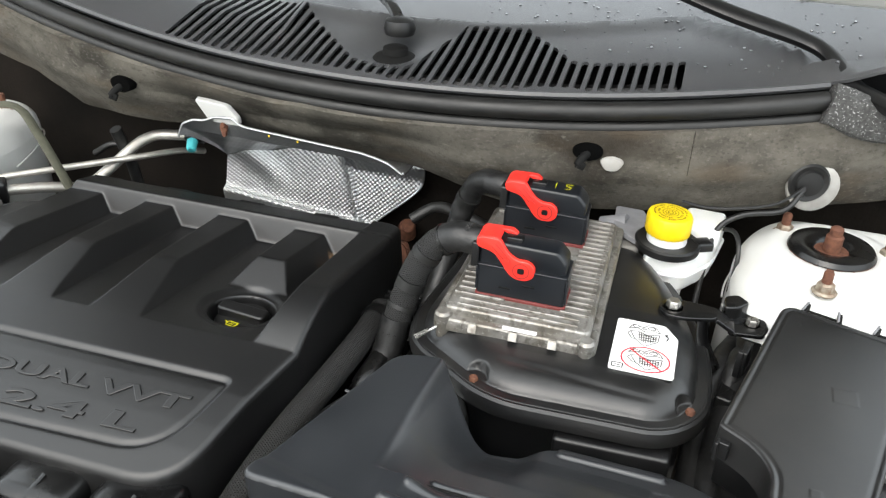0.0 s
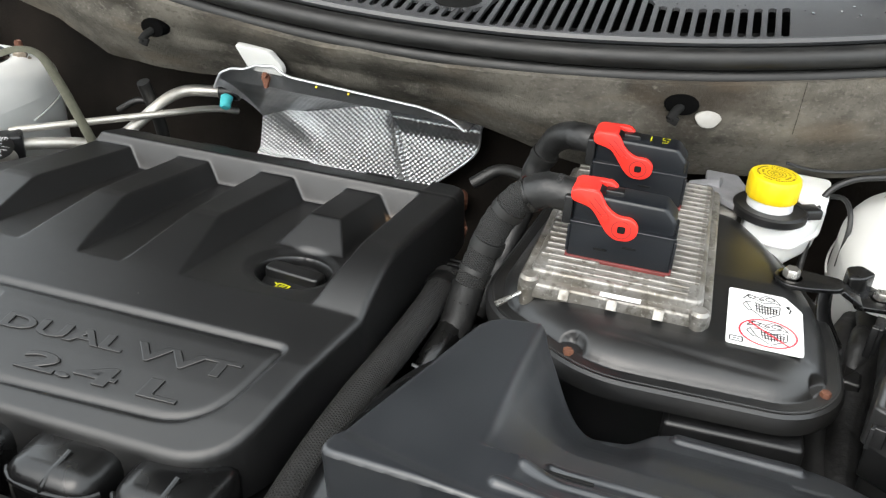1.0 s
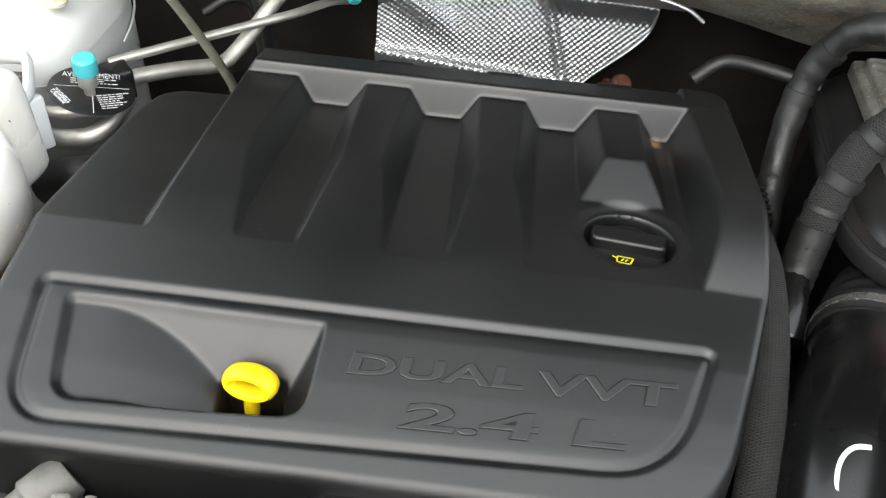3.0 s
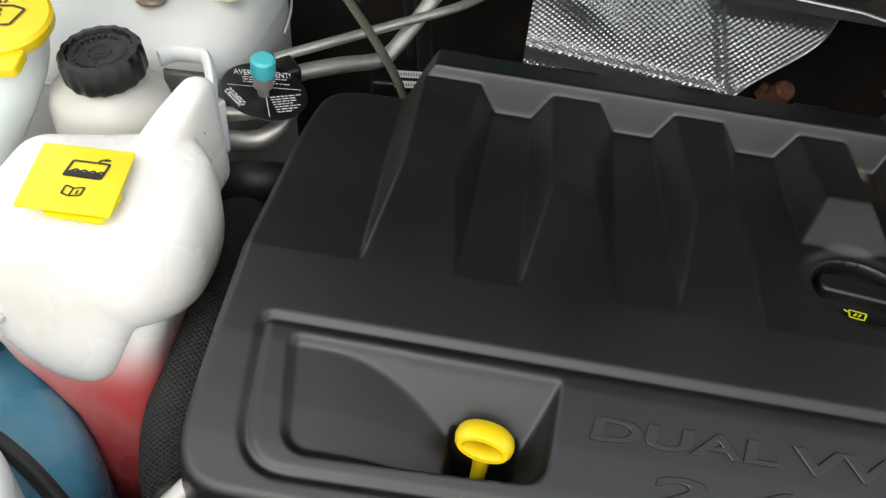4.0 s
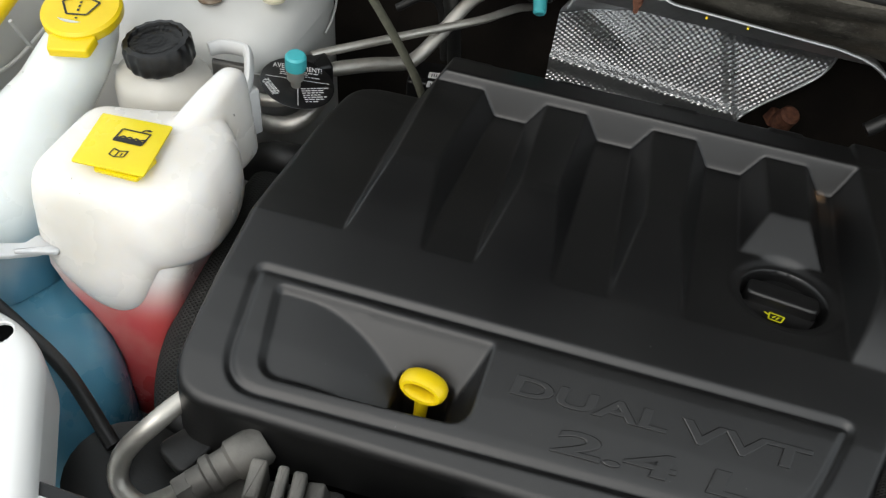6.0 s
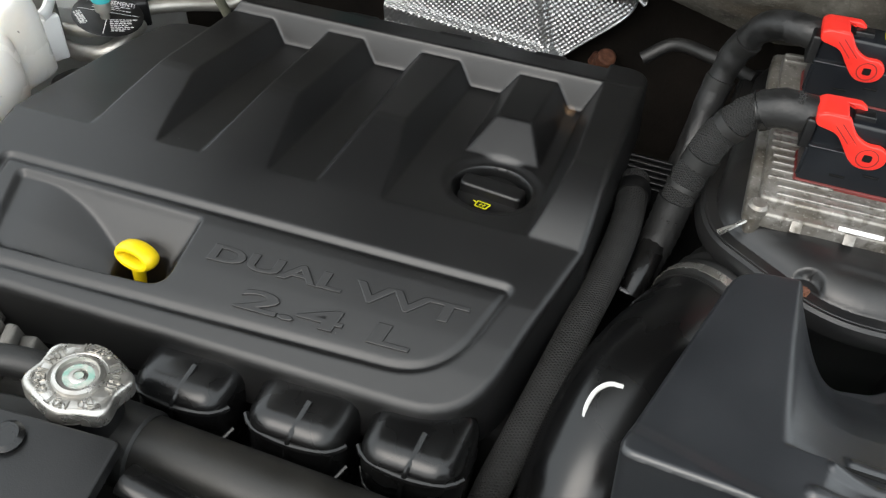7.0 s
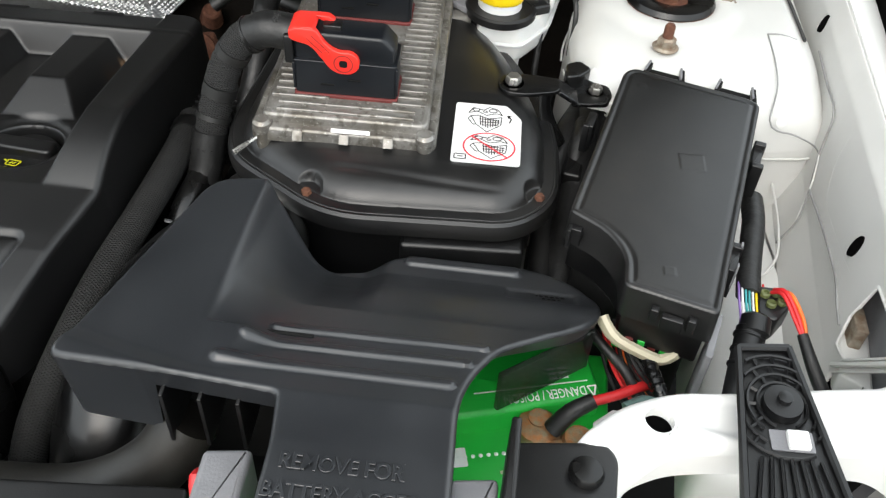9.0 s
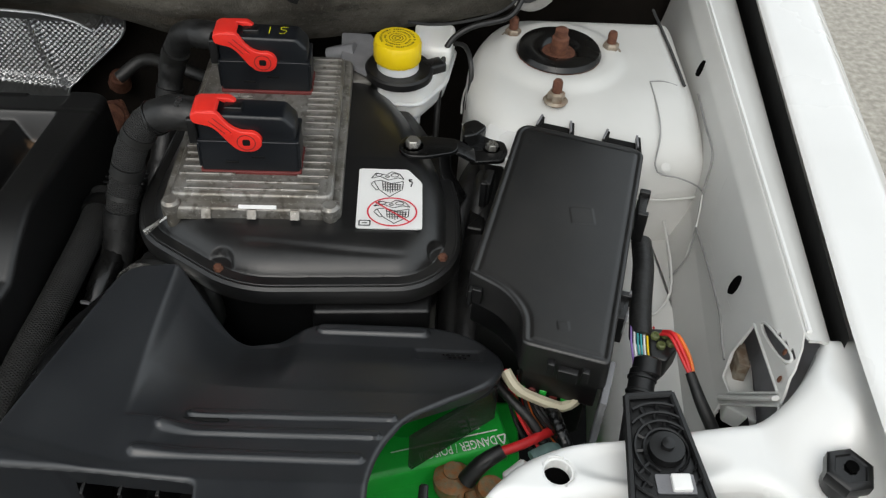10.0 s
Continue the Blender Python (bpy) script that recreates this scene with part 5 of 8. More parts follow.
part("clamp", join(lathe([(0.015, 0), (0.016, 0.004), (0.016, 0.013), (0.011, 0.016)], 18, pose(0.474, 0.470, 0.890)), block(0.020, 0.012, 0.011, pose(0.483, 0.462, 0.892, 0, 0, 40), 0.003)), COPPER, cab, "green-brown corroded clamp")
part("lug", join(lathe([(0.012, 0), (0.013, 0.004), (0.011, 0.011)], 16, pose(0.504, 0.458, 0.900)), block(0.022, 0.011, 0.005, pose(0.494, 0.455, 0.900, 0, 0, 20), 0.002)), COPPER, cab)
part("white_plug", rod((0.515, 0.455, 0.925), (0.530, 0.463, 0.938), 0.0075, 12, 0.0065, 0.002), PAPER, cab)
part("teal_tube", sweep([(0.534, 0.466, 0.940), (0.548, 0.474, 0.940), (0.562, 0.486, 0.92)], 0.007, 10), material("pale_teal_sleeve", (0.13, 0.22, 0.20), (0.09, 0.14, 0.13), 60, 0.5), cab)

# ---- fuse box ----
fuse = thing("fuse_box", "matt black plastic fuse box with clipped lid", "fuse box", (0.57, 0.65, 0.88))
FB = rounded([(0.522, 0.522), (0.588, 0.504), (0.660, 0.762), (0.652, 0.770), (0.548, 0.800), (0.538, 0.792), (0.484, 0.594), (0.512, 0.576), (0.525, 0.553)],
             [0.006, 0.006, 0.008, 0.006, 0.006, 0.006, 0.004, 0.02, 0.02], 6)


def fuse_height(X, Y, D):
    z = 1.0165 + 0.012 * (Y - 0.65) - 0.0010 * np.exp(-((D - 0.0060) / 0.0018) ** 2)
    for cx, cy, s in ((0.587, 0.668, 0.010), (0.556, 0.540, 0.004), (0.553, 0.772, 0.003)):
        z = z + 0.0003 * step01(np.maximum(np.abs(X - cx), np.abs(Y - cy)), s + 0.001, s)
    return z - 0.002 + np.sqrt(np.maximum(0.002 ** 2 - (0.002 - np.clip(D, 0, 0.002)) ** 2, 0))


part("lid", relief(FB, fuse_height, 0.0011, 0.984, 0.002), LIDBLACK, fuse, smooth=50)
part("body", slab(inset(FB, 0.004), 0.950, 0.986, 0.0, 0.004), SATIN, fuse)
part("lower_case", slab(rounded([(0.525, 0.560), (0.590, 0.542), (0.645, 0.755), (0.545, 0.782), (0.495, 0.605)], 0.008), 0.86, 0.952, 0.0, 0.004), BLACK, fuse)
TAN = math.degrees(math.atan2(-0.030, 0.106))
for cx, cy in ((0.575, 0.800), (0.640, 0.781)):
    t = part("hinge_tab", join(block(0.030, 0.010, 0.012, pose(cx + 0.004, cy + 0.012, 0.994, 0, 0, TAN), 0.001), block(0.040, 0.012, 0.010, pose(cx + 0.001, cy - 0.004, 0.998, 0, 0, TAN), 0.001), *[block(0.004, 0.026, 0.014, pose(cx + 0.004 + k * 0.0165, cy + 0.008 - k * 0.0045, 0.997, 0, 0, TAN + 8 * k), 0.001) for k in (-1, 1)]), BLACK, fuse)
    for k in (-1, 1):
        part("hinge_edge", block(0.0022, 0.018, 0.006, pose(cx + 0.004 + k * 0.0155, cy + 0.013 - k * 0.0045, 1.0065, 0, 0, TAN + 8 * k), 0.0006), GREYPAD, t, "pale grey edge")
part("side_clip", join(block(0.008, 0.030, 0.030, pose(0.650, 0.700, 0.975, 0, 0, -15), 0.001), block(0.010, 0.006, 0.034, pose(0.655, 0.716, 0.975, 0, 0, -15), 0.001), block(0.010, 0.006, 0.034, pose(0.647, 0.685, 0.975, 0, 0, -15), 0.001)), SATIN, fuse)
part("side_clip", join(block(0.008, 0.024, 0.030, pose(0.612, 0.575, 0.970, 0, 0, -15), 0.001), block(0.010, 0.006, 0.034, pose(0.616, 0.588, 0.970, 0, 0, -15), 0.001)), SATIN, fuse)
part("side_clip", join(block(0.008, 0.022, 0.026, pose(0.508, 0.735, 0.975, 0, 0, -15), 0.001), block(0.006, 0.005, 0.030, pose(0.503, 0.725, 0.972, 0, 0, -15), 0.001)), SATIN, fuse)
for x, y in ((0.6585, 0.7155), (0.6495, 0.6840), (0.6195, 0.5880), (0.6125, 0.5640)):
    part("clip_edge", block(0.0016, 0.0045, 0.024, pose(x, y, 0.982, 0, 0, -15), 0.0005), GREYPAD, fuse, "pale edge of the side clip")
part("front_latch", join(block(0.016, 0.006, 0.012, pose(0.558, 0.507, 0.990, 0, 0, -15), 0.001), block(0.006, 0.006, 0.012, pose(0.545, 0.511, 0.994, 0, 0, -15), 0.001), block(0.006, 0.006, 0.012, pose(0.571, 0.504, 0.994, 0, 0, -15), 0.001)), SATIN, fuse)
part("corner_latch", join(block(0.010, 0.006, 0.016, pose(0.490, 0.585, 0.990, 0, 0, -15), 0.001), block(0.003, 0.008, 0.018, pose(0.485, 0.583, 0.989, 0, 0, -15), 0.0006)), SATIN, fuse)
holder = thing("ivory_bracket", "ivory plastic tray bracket under the fuse box", "bracket", (0.55, 0.495, 0.94))
part("tray", sweep([(0.514, 0.530, 0.968), (0.518, 0.524, 0.964), (0.526, 0.518, 0.958), (0.546, 0.514, 0.950), (0.562, 0.514, 0.944), (0.572, 0.516, 0.950), (0.578, 0.520, 0.960)], 0.0045, 8, 0.004, 1.5), IVORY, holder)
for i in range(5):
    part("fuse_block", block(0.006, 0.006, 0.012, pose(0.528 + 0.009 * i, 0.524 - 0.001 * i, 0.945, 0, 0, -15), 0.001), (GREEN, DARKRED)[i % 2], holder, "green and red fuse block")
part("support_plate", slab(rounded([(0.583, 0.490), (0.588, 0.488), (0.602, 0.53), (0.597, 0.532)], 0.002), 0.89, 0.985, 0.001), GREYPAD, holder)
random.seed(3)
wires = thing("wire_bundle", "bundle of red and black wires under the fuse box", "wires", (0.53, 0.5, 0.9))
for i in range(20):
    dx, dz = 0.016 + random.uniform(-0.012, 0.012), random.uniform(-0.01, 0.01)
    part("wire", sweep([(0.512 + dx, 0.545, 0.945 + dz), (0.520 + dx, 0.515, 0.930 + dz), (0.535 + dx * 1.4, 0.492, 0.915 + dz), (0.556 + dx, 0.480, 0.900 + dz), (0.57 + dx, 0.49, 0.86)], 0.0015, 6, 0.008), random.choice((REDWIRE, TAPE, REDWIRE, TAPE, ORANGE)), wires)
part("corrugated_tube", sweep([(0.552, 0.515, 0.945), (0.560, 0.488, 0.940), (0.566, 0.478, 0.925), (0.566, 0.48, 0.88)], 0.0055, 12, 0.002, 1.0, lambda s: 1 + 0.08 * math.sin(s * 1800)), GLOSS, wires)
part("black_tube", sweep([(0.500, 0.548, 0.950), (0.515, 0.525, 0.945), (0.535, 0.505, 0.938), (0.55, 0.49, 0.92)], 0.0042, 10), TAPE, wires)
plug = thing("harness_plug", "black round harness plug with coloured wires beside the fuse box", "plug", (0.63, 0.52, 0.93))
part("loom", sweep([(0.655, 0.690, 0.965), (0.650, 0.655, 0.968), (0.640, 0.610, 0.965), (0.634, 0.575, 0.962)], 0.010, 12), TAPE, plug)
for i, mt in enumerate((VIOLET, PAPER, TEAL, TEAL, PAPER, YELLOW, LIME, REDWIRE)):
    part("wire", sweep([(0.627 + 0.0028 * i, 0.585, 0.966), (0.622 + 0.0030 * i, 0.562, 0.972 - 0.001 * i), (0.622 + 0.0026 * i, 0.540, 0.966)], 0.0010, 6, 0.006), mt, plug)
part("shell", rod((0.630, 0.540, 0.964), (0.612, 0.470, 0.935), 0.0110, 20, 0.0108, 0.002), SATIN, plug)
for k in range(3):
    part("shell_ring", rod((0.6285 - 0.0028 * k, 0.534 - 0.011 * k, 0.9615 - 0.0047 * k), (0.6277 - 0.0028 * k, 0.531 - 0.011 * k, 0.9602 - 0.0047 * k), 0.0122, 20, 0.0122, 0.0008), SATIN, plug)
part("collar", rod((0.634, 0.548, 0.968), (0.631, 0.533, 0.962), 0.0120, 20, 0.0118, 0.002), SATIN, plug)
for x, y in ((0.645, 0.572), (0.654, 0.574), (0.648, 0.562), (0.657, 0.565)):
    part("seal_ring", lathe([(0.0040, 0), (0.0040, 0.0045), (0.0030, 0.0055), (0.0024, 0.0055), (0.0022, 0.003)], 14, pose(x, y, 0.9665)), LIME, plug)
part("seal_body", slab(rounded([(0.636, 0.552), (0.650, 0.546), (0.666, 0.566), (0.660, 0.582), (0.642, 0.582)], 0.004), 0.945, 0.968, 0.002), SATIN, plug)
part("paint_mark", block(0.012, 0.003, 0.002, pose(0.610, 0.462, 0.958, 0, 0, 30), 0.0005), YELLOW, plug)
side = thing("side_harness", "red and orange wires running into a black sleeve", "harness", (0.69, 0.52, 0.92))
for mt, dx, dy, r in ((REDWIRE, 0.0, 0.0, 0.0019), (ORANGE, 0.004, -0.002, 0.0016), (REDWIRE, -0.003, -0.003, 0.0015)):
    part("wire", sweep([(0.652 + dx, 0.575 + dy, 0.972), (0.657 + dx, 0.566 + dy, 0.980), (0.665 + dx, 0.549 + dy, 0.972), (0.670 + 0.3 * dx, 0.532, 0.963)], r, 8, 0.004), mt, side)
part("sleeve", sweep([(0.668, 0.537, 0.966), (0.675, 0.515, 0.955), (0.688, 0.492, 0.935), (0.700, 0.470, 0.90)], [0.0042, 0.0055, 0.0060, 0.0062], 10, 0.005), TAPE, side)


# ---- strut towers ----
def tower(x, name, label, flip):
    """A domed suspension tower with its top mount and three studs."""
    t = thing(name, label, "strut tower", (x, 0.93, 0.80), "strut towers")
    s = flip
    shape = rounded([(x - s * 0.105, 0.850), (x - s * 0.085, 0.800), (x + s * 0.060, 0.762), (x + s * 0.150, 0.775), (x + s * 0.160, 1.04), (x - s * 0.06, 1.04), (x - s * 0.104, 0.96)],
                    [0.04, 0.05, 0.05, 0.02, 0.02, 0.05, 0.05], 8)
    if area(shape) < 0:
        shape = shape[::-1]

    def height(X, Y, D):
        z = 1.017 - 0.024 * (np.maximum(0.88 - Y, 0) / 0.1) ** 2
        R = np.hypot(X - x, Y - 0.935)
        z = z + 0.006 * step01(R, 0.082, 0.062) - 0.004 * step01(R, 0.052, 0.046)
        r = 0.035
        q = np.clip(D, 0, r)
        return z - (r - np.sqrt(np.maximum(r * r - (r - q) ** 2, 0)))

    part("dome", relief(shape, height, 0.004, 0.72, 0.006), APRON, t, smooth=60)
    low = inset(shape, -0.0035)
    part("seam_bead", sweep([(*p, 0.958 + 0.012 * math.sin(i * 0.35)) for i, p in enumerate(low[::2])], 0.0013, 6, 0.01), APRON, t)
    part("mount_cup", lathe([(0.047, 0), (0.049, 0.006), (0.046, 0.011), (0.036, 0.013), (0.024, 0.010), (0.019, 0.005), (0.006, 0.004)], 40, pose(x, 0.935, 1.017)), GLOSS, t, "black strut mount with a rusty rim")
    part("rust_rim", lathe([(0.0485, 0), (0.0495, 0.004), (0.048, 0.006)], 40, pose(x, 0.935, 1.016)), RUST, t)
    part("rod", lathe([(0.010, 0), (0.010, 0.020), (0.0075, 0.022), (0.0075, 0.030), (0.005, 0.032)], 14, pose(x, 0.935, 1.020)), RUST, t, "rusty strut rod end")
    for dx, dy in ((-0.050, 0.037), (0.062, 0.012), (-0.014, -0.094)):
        st = part("stud", lathe([(0.0055, 0), (0.0055, 0.022), (0.004, 0.025)], 12, pose(x + s * dx, 0.935 + dy, 1.018)), RUST, t, "rusty stud")
        part("nut", join(lathe([(0.0125, 0), (0.0135, 0.002), (0.0115, 0.004)], 20, pose(x + s * dx, 0.935 + dy, 1.016)), lathe([(0.0095, 0), (0.0095, 0.009), (0.0075, 0.011)], 6, pose(x + s * dx, 0.935 + dy, 1.018))), RUSTY_NUT, st, "corroded flange nut")
    return t


SEAT = Matrix.Translation((0.014, 0.016, 0.004))
tower(0.590, "strut_tower", "white painted strut tower with rusty studs", 1)
SEAT = Matrix.Translation((0.027, -0.006, 0.005))
tower(-0.632, "strut_tower", "white painted strut tower beside the bottles", -1)
SEAT = BATTERY_SEAT
part("gusset", slab(rounded([(0.500, 0.775), (0.538, 0.768), (0.562, 0.835), (0.540, 0.842), (0.512, 0.830)], 0.010), 0.985, 0.9955, 0.002), WHITE, None)
gus = bpy.data.objects["gusset"]
tagged(gus, "white bracket plate welded to the tower's front", "bracket")
br2 = thing("support_bracket", "black stamped bracket with two zinc bolts", "bracket", (0.47, 0.79, 0.99))
SEAT = STRAIGHT
part("arm", slab(rounded([(0.422, 0.772), (0.432, 0.757), (0.452, 0.757), (0.482, 0.766), (0.484, 0.788), (0.454, 0.791), (0.430, 0.790)], 0.007), 1.014, 1.018, 0.0012), GLOSS, br2)
part("step", slab(rounded([(0, -0.011), (0.023, -0.011), (0.023, 0.011), (0, 0.011)], 0.002), 0, 0.004, 0.001, 0, plane_at((0.480, 0.778, 1.0135), (0.85, 0.05, -0.52), (0, 1, 0))), GLOSS, br2)
part("foot", slab(rounded([(0.496, 0.768), (0.530, 0.772), (0.536, 0.788), (0.533, 0.804), (0.519, 0.808), (0.507, 0.818), (0.494, 0.812)], 0.005), 1.000, 1.004, 0.0012), GLOSS, br2)
part("raised_ear", slab(rounded([(0.489, 0.792), (0.503, 0.796), (0.515, 0.811), (0.503, 0.824), (0.489, 0.816)], 0.005), 1.002, 1.018, 0.002), GLOSS, br2)
part("stay", sweep([(0.470, 0.778, 1.012), (0.474, 0.770, 0.985), (0.490, 0.760, 0.960)], 0.009, 8, 0.006, 0.5), GLOSS, br2)
part("bolt", bolt((0.438, 0.774, 1.018), 0.0075, 0.008, 0.0115), STEEL, br2, "zinc bolt with wide washer")
part("bolt", bolt((0.519, 0.791, 1.004), 0.0065, 0.007, 0.0095), STEEL, br2, "zinc bolt")
SEAT = BATTERY_SEAT

# ---- brake fluid reservoir ----
res = thing("brake_reservoir", "translucent brake fluid reservoir with black collar", "fluid reservoir", (0.43, 0.90, 0.94))
part("tank", slab(rounded([(0.395, 0.868), (0.440, 0.868), (0.468, 0.912), (0.482, 0.980), (0.430, 0.980), (0.400, 0.93)], 0.009, 5), 0.962, 1.006, 0.004, 0.008), TANK, res)
part("rear_chamber", slab(rounded([(0.436, 0.925), (0.474, 0.922), (0.481, 0.979), (0.434, 0.979)], 0.008, 5), 1.000, 1.022, 0.005), TANK, res)
part("seam", slab(rounded([(0.392, 0.865), (0.443, 0.865), (0.472, 0.911), (0.485, 0.983), (0.427, 0.983), (0.397, 0.93)], 0.010, 5), 0.983, 0.987, 0.0015, 0.0015), TANK, res)
part("outlet", rod((0.430, 0.885, 0.968), (0.430, 0.880, 0.925), 0.013, 16, 0.011), TANK, res)
part("filler_neck", rod((0.417, 0.8935, 1.012), (0.416, 0.894, 1.030), 0.0225, 28, 0.0225), TANK, res)
part("collar", lathe([(0.034, 0), (0.0365, 0.002), (0.0365, 0.009), (0.034, 0.011), (0.029, 0.0105), (0.0235, 0.010)], 36, pose(0.418, 0.893, 1.006)), SATIN, res, "black rubber collar")
part("collar_tab", block(0.024, 0.018, 0.010, pose(0.455, 0.905, 1.007, 0, 0, 30), 0.003), SATIN, res)
rc = part("cap", lathe([(0.0242, 0), (0.0252, 0.003), (0.0252, 0.020), (0.0235, 0.0238), (0.020, 0.0245)], 72, pose(0.416, 0.894, 1.026), lambda a: 1 + 0.012 * (1 if math.sin(a * 24) > 0 else -1)), YELLOW, res, "yellow ribbed cap with black print")
m = pose(0.416, 0.894, 1.0508)
part("symbol", join(ring_flat(0, 0, 0.0034, 0.0034, 0.0010, 0, m, 20), ring_flat(0, 0, 0.0064, 0.0064, 0.0009, 0, m, 8), ring_flat(0, 0, 0.0092, 0.0092, 0.0007, 0, m, 28)), INK, rc)
random.seed(11)
ls = []
for r, n in ((0.0132, 34), (0.0178, 46)):
    for i in range(n):
        a, w = 2 * math.pi * i / n, 2 * math.pi / n * random.uniform(0.45, 0.75)
        if i % random.choice((7, 9, 11)) > 0:
            ls += [((r * math.cos(a), r * math.sin(a)), (r * math.cos(a + w), r * math.sin(a + w)))]
part("print", strokes(ls, 0.0021, 0, m), INK, rc)
lone("brake_line", sweep([(0.470, 0.955, 1.010), (0.49, 0.935, 1.02), (0.497, 0.91, 1.005), (0.495, 0.90, 0.96)], 0.0028, 8), TAPE, "thin black line beside the reservoir", "hose")
lone("master_cylinder", join(rod((0.40, 0.86, 0.94), (0.41, 1.05, 0.945), 0.022, 18, 0.024, 0.004), block(0.03, 0.03, 0.02, pose(0.372, 0.893, 0.985, 0, 0, 10), 0.004)), GRIME, "grimy metal brake master cylinder", "brake cylinder")
lone("brake_bracket", join(slab(rounded([(0.355, 0.905), (0.385, 0.88), (0.400, 0.92), (0.385, 0.96), (0.352, 0.96)], 0.004), 1.008, 1.014, 0.001), rod((0.34, 0.93, 1.00), (0.37, 0.925, 1.012), 0.010, 12)), GREYPAD, "pale bracket behind the brake reservoir", "bracket")


# ---- body sides ----
def edge_x(y, s=1):
    return 0.734 + 0.087 * (y - 0.518) if s > 0 else 0.736 + 0.12 * (y - 0.52)


def gap_w(y):
    """From the inner wing's flange to the fender."""
    return 0.023 + 0.042 * max(0, y - 0.5)


def apron_place(y, f, s=1, off=0.0):
    """From the flange (f = 0) down the inner wing to the rail."""
    x, z = np.interp(f, [0, 0.06, 0.12, 0.55, 0.75, 1.0], [0.0, -0.004, -0.016, -0.030, -0.055, -0.085]), np.interp(f, [0, 0.06, 0.12, 0.55, 0.75, 1.0], [1.046, 1.048, 1.030, 0.93, 0.86, 0.70])
    ripple = 0.006 * math.sin(y * 9) * math.exp(-((f - 0.6) / 0.2) ** 2)
    return Vector((s * (edge_x(y, s) + x + ripple) + off, y, z))


OPENINGS = ([(0.560, 1.004), (0.562, 0.966), (0.550, 0.945), (0.530, 0.950), (0.486, 1.012)], [(0.530, 0.934), (0.476, 1.010), (0.462, 1.000), (0.470, 0.93), (0.520, 0.912)],
            [(0.5255 + 0.027 * math.cos(a), 1.0245 - 0.010 * math.cos(a) + 0.0058 * math.sin(a)) for a in np.linspace(0, 2 * math.pi, 24, False)])


def battery_apron():
    """The inner wing with a three-cornered opening, a slot and the gap over the support cut through it."""
    bm = bmesh.new()
    ys = [*np.linspace(0.455, 0.575, 81), *np.linspace(0.59, 1.12, 40)]
    fs = [*np.linspace(0, 0.14, 16), *np.linspace(0.145, 0.60, 130), *np.linspace(0.62, 1, 14)]

    def front(f):
        return float(np.interp(apron_place(0.5, f).z, [0.93, 0.985, 1.018, 1.034, 1.044, 1.048], [0.455, 0.470, 0.480, 0.489, 0.505, 0.517]))

    P = [[apron_place(max(y, front(f)), f) for f in fs] for y in ys]
    Y, Z = np.array([[p.y for p in r] for r in P]), np.array([[p.z for p in r] for r in P])
    cut = np.max([signed(o, Y, Z) for o in OPENINGS], axis=0) > 0
    V = {}
    for i in range(len(ys) - 1):
        for j in range(len(fs) - 1):
            four = ((i, j), (i + 1, j), (i + 1, j + 1), (i, j + 1))
            if any(cut[a] for a in four) or all(ys[a[0]] < front(fs[a[1]]) for a in four):
                continue
            for a in four:
                if a not in V:
                    V[a] = bm.verts.new(P[a[0]][a[1]])
            bm.faces.new([V[a] for a in four])
    bmesh.ops.recalc_face_normals(bm, faces=bm.faces)
    bmesh.ops.solidify(bm, geom=list(bm.faces), thickness=0.002)
    return bm


def on_apron(y, z, out=0.0):
    """The point of the inner wing at a height."""
    f = np.interp(-z, [-1.048, -1.030, -0.93, -0.86, -0.70], [0.06, 0.12, 0.55, 0.75, 1.0])
    return apron_place(y, f) - Vector((out, 0, 0))


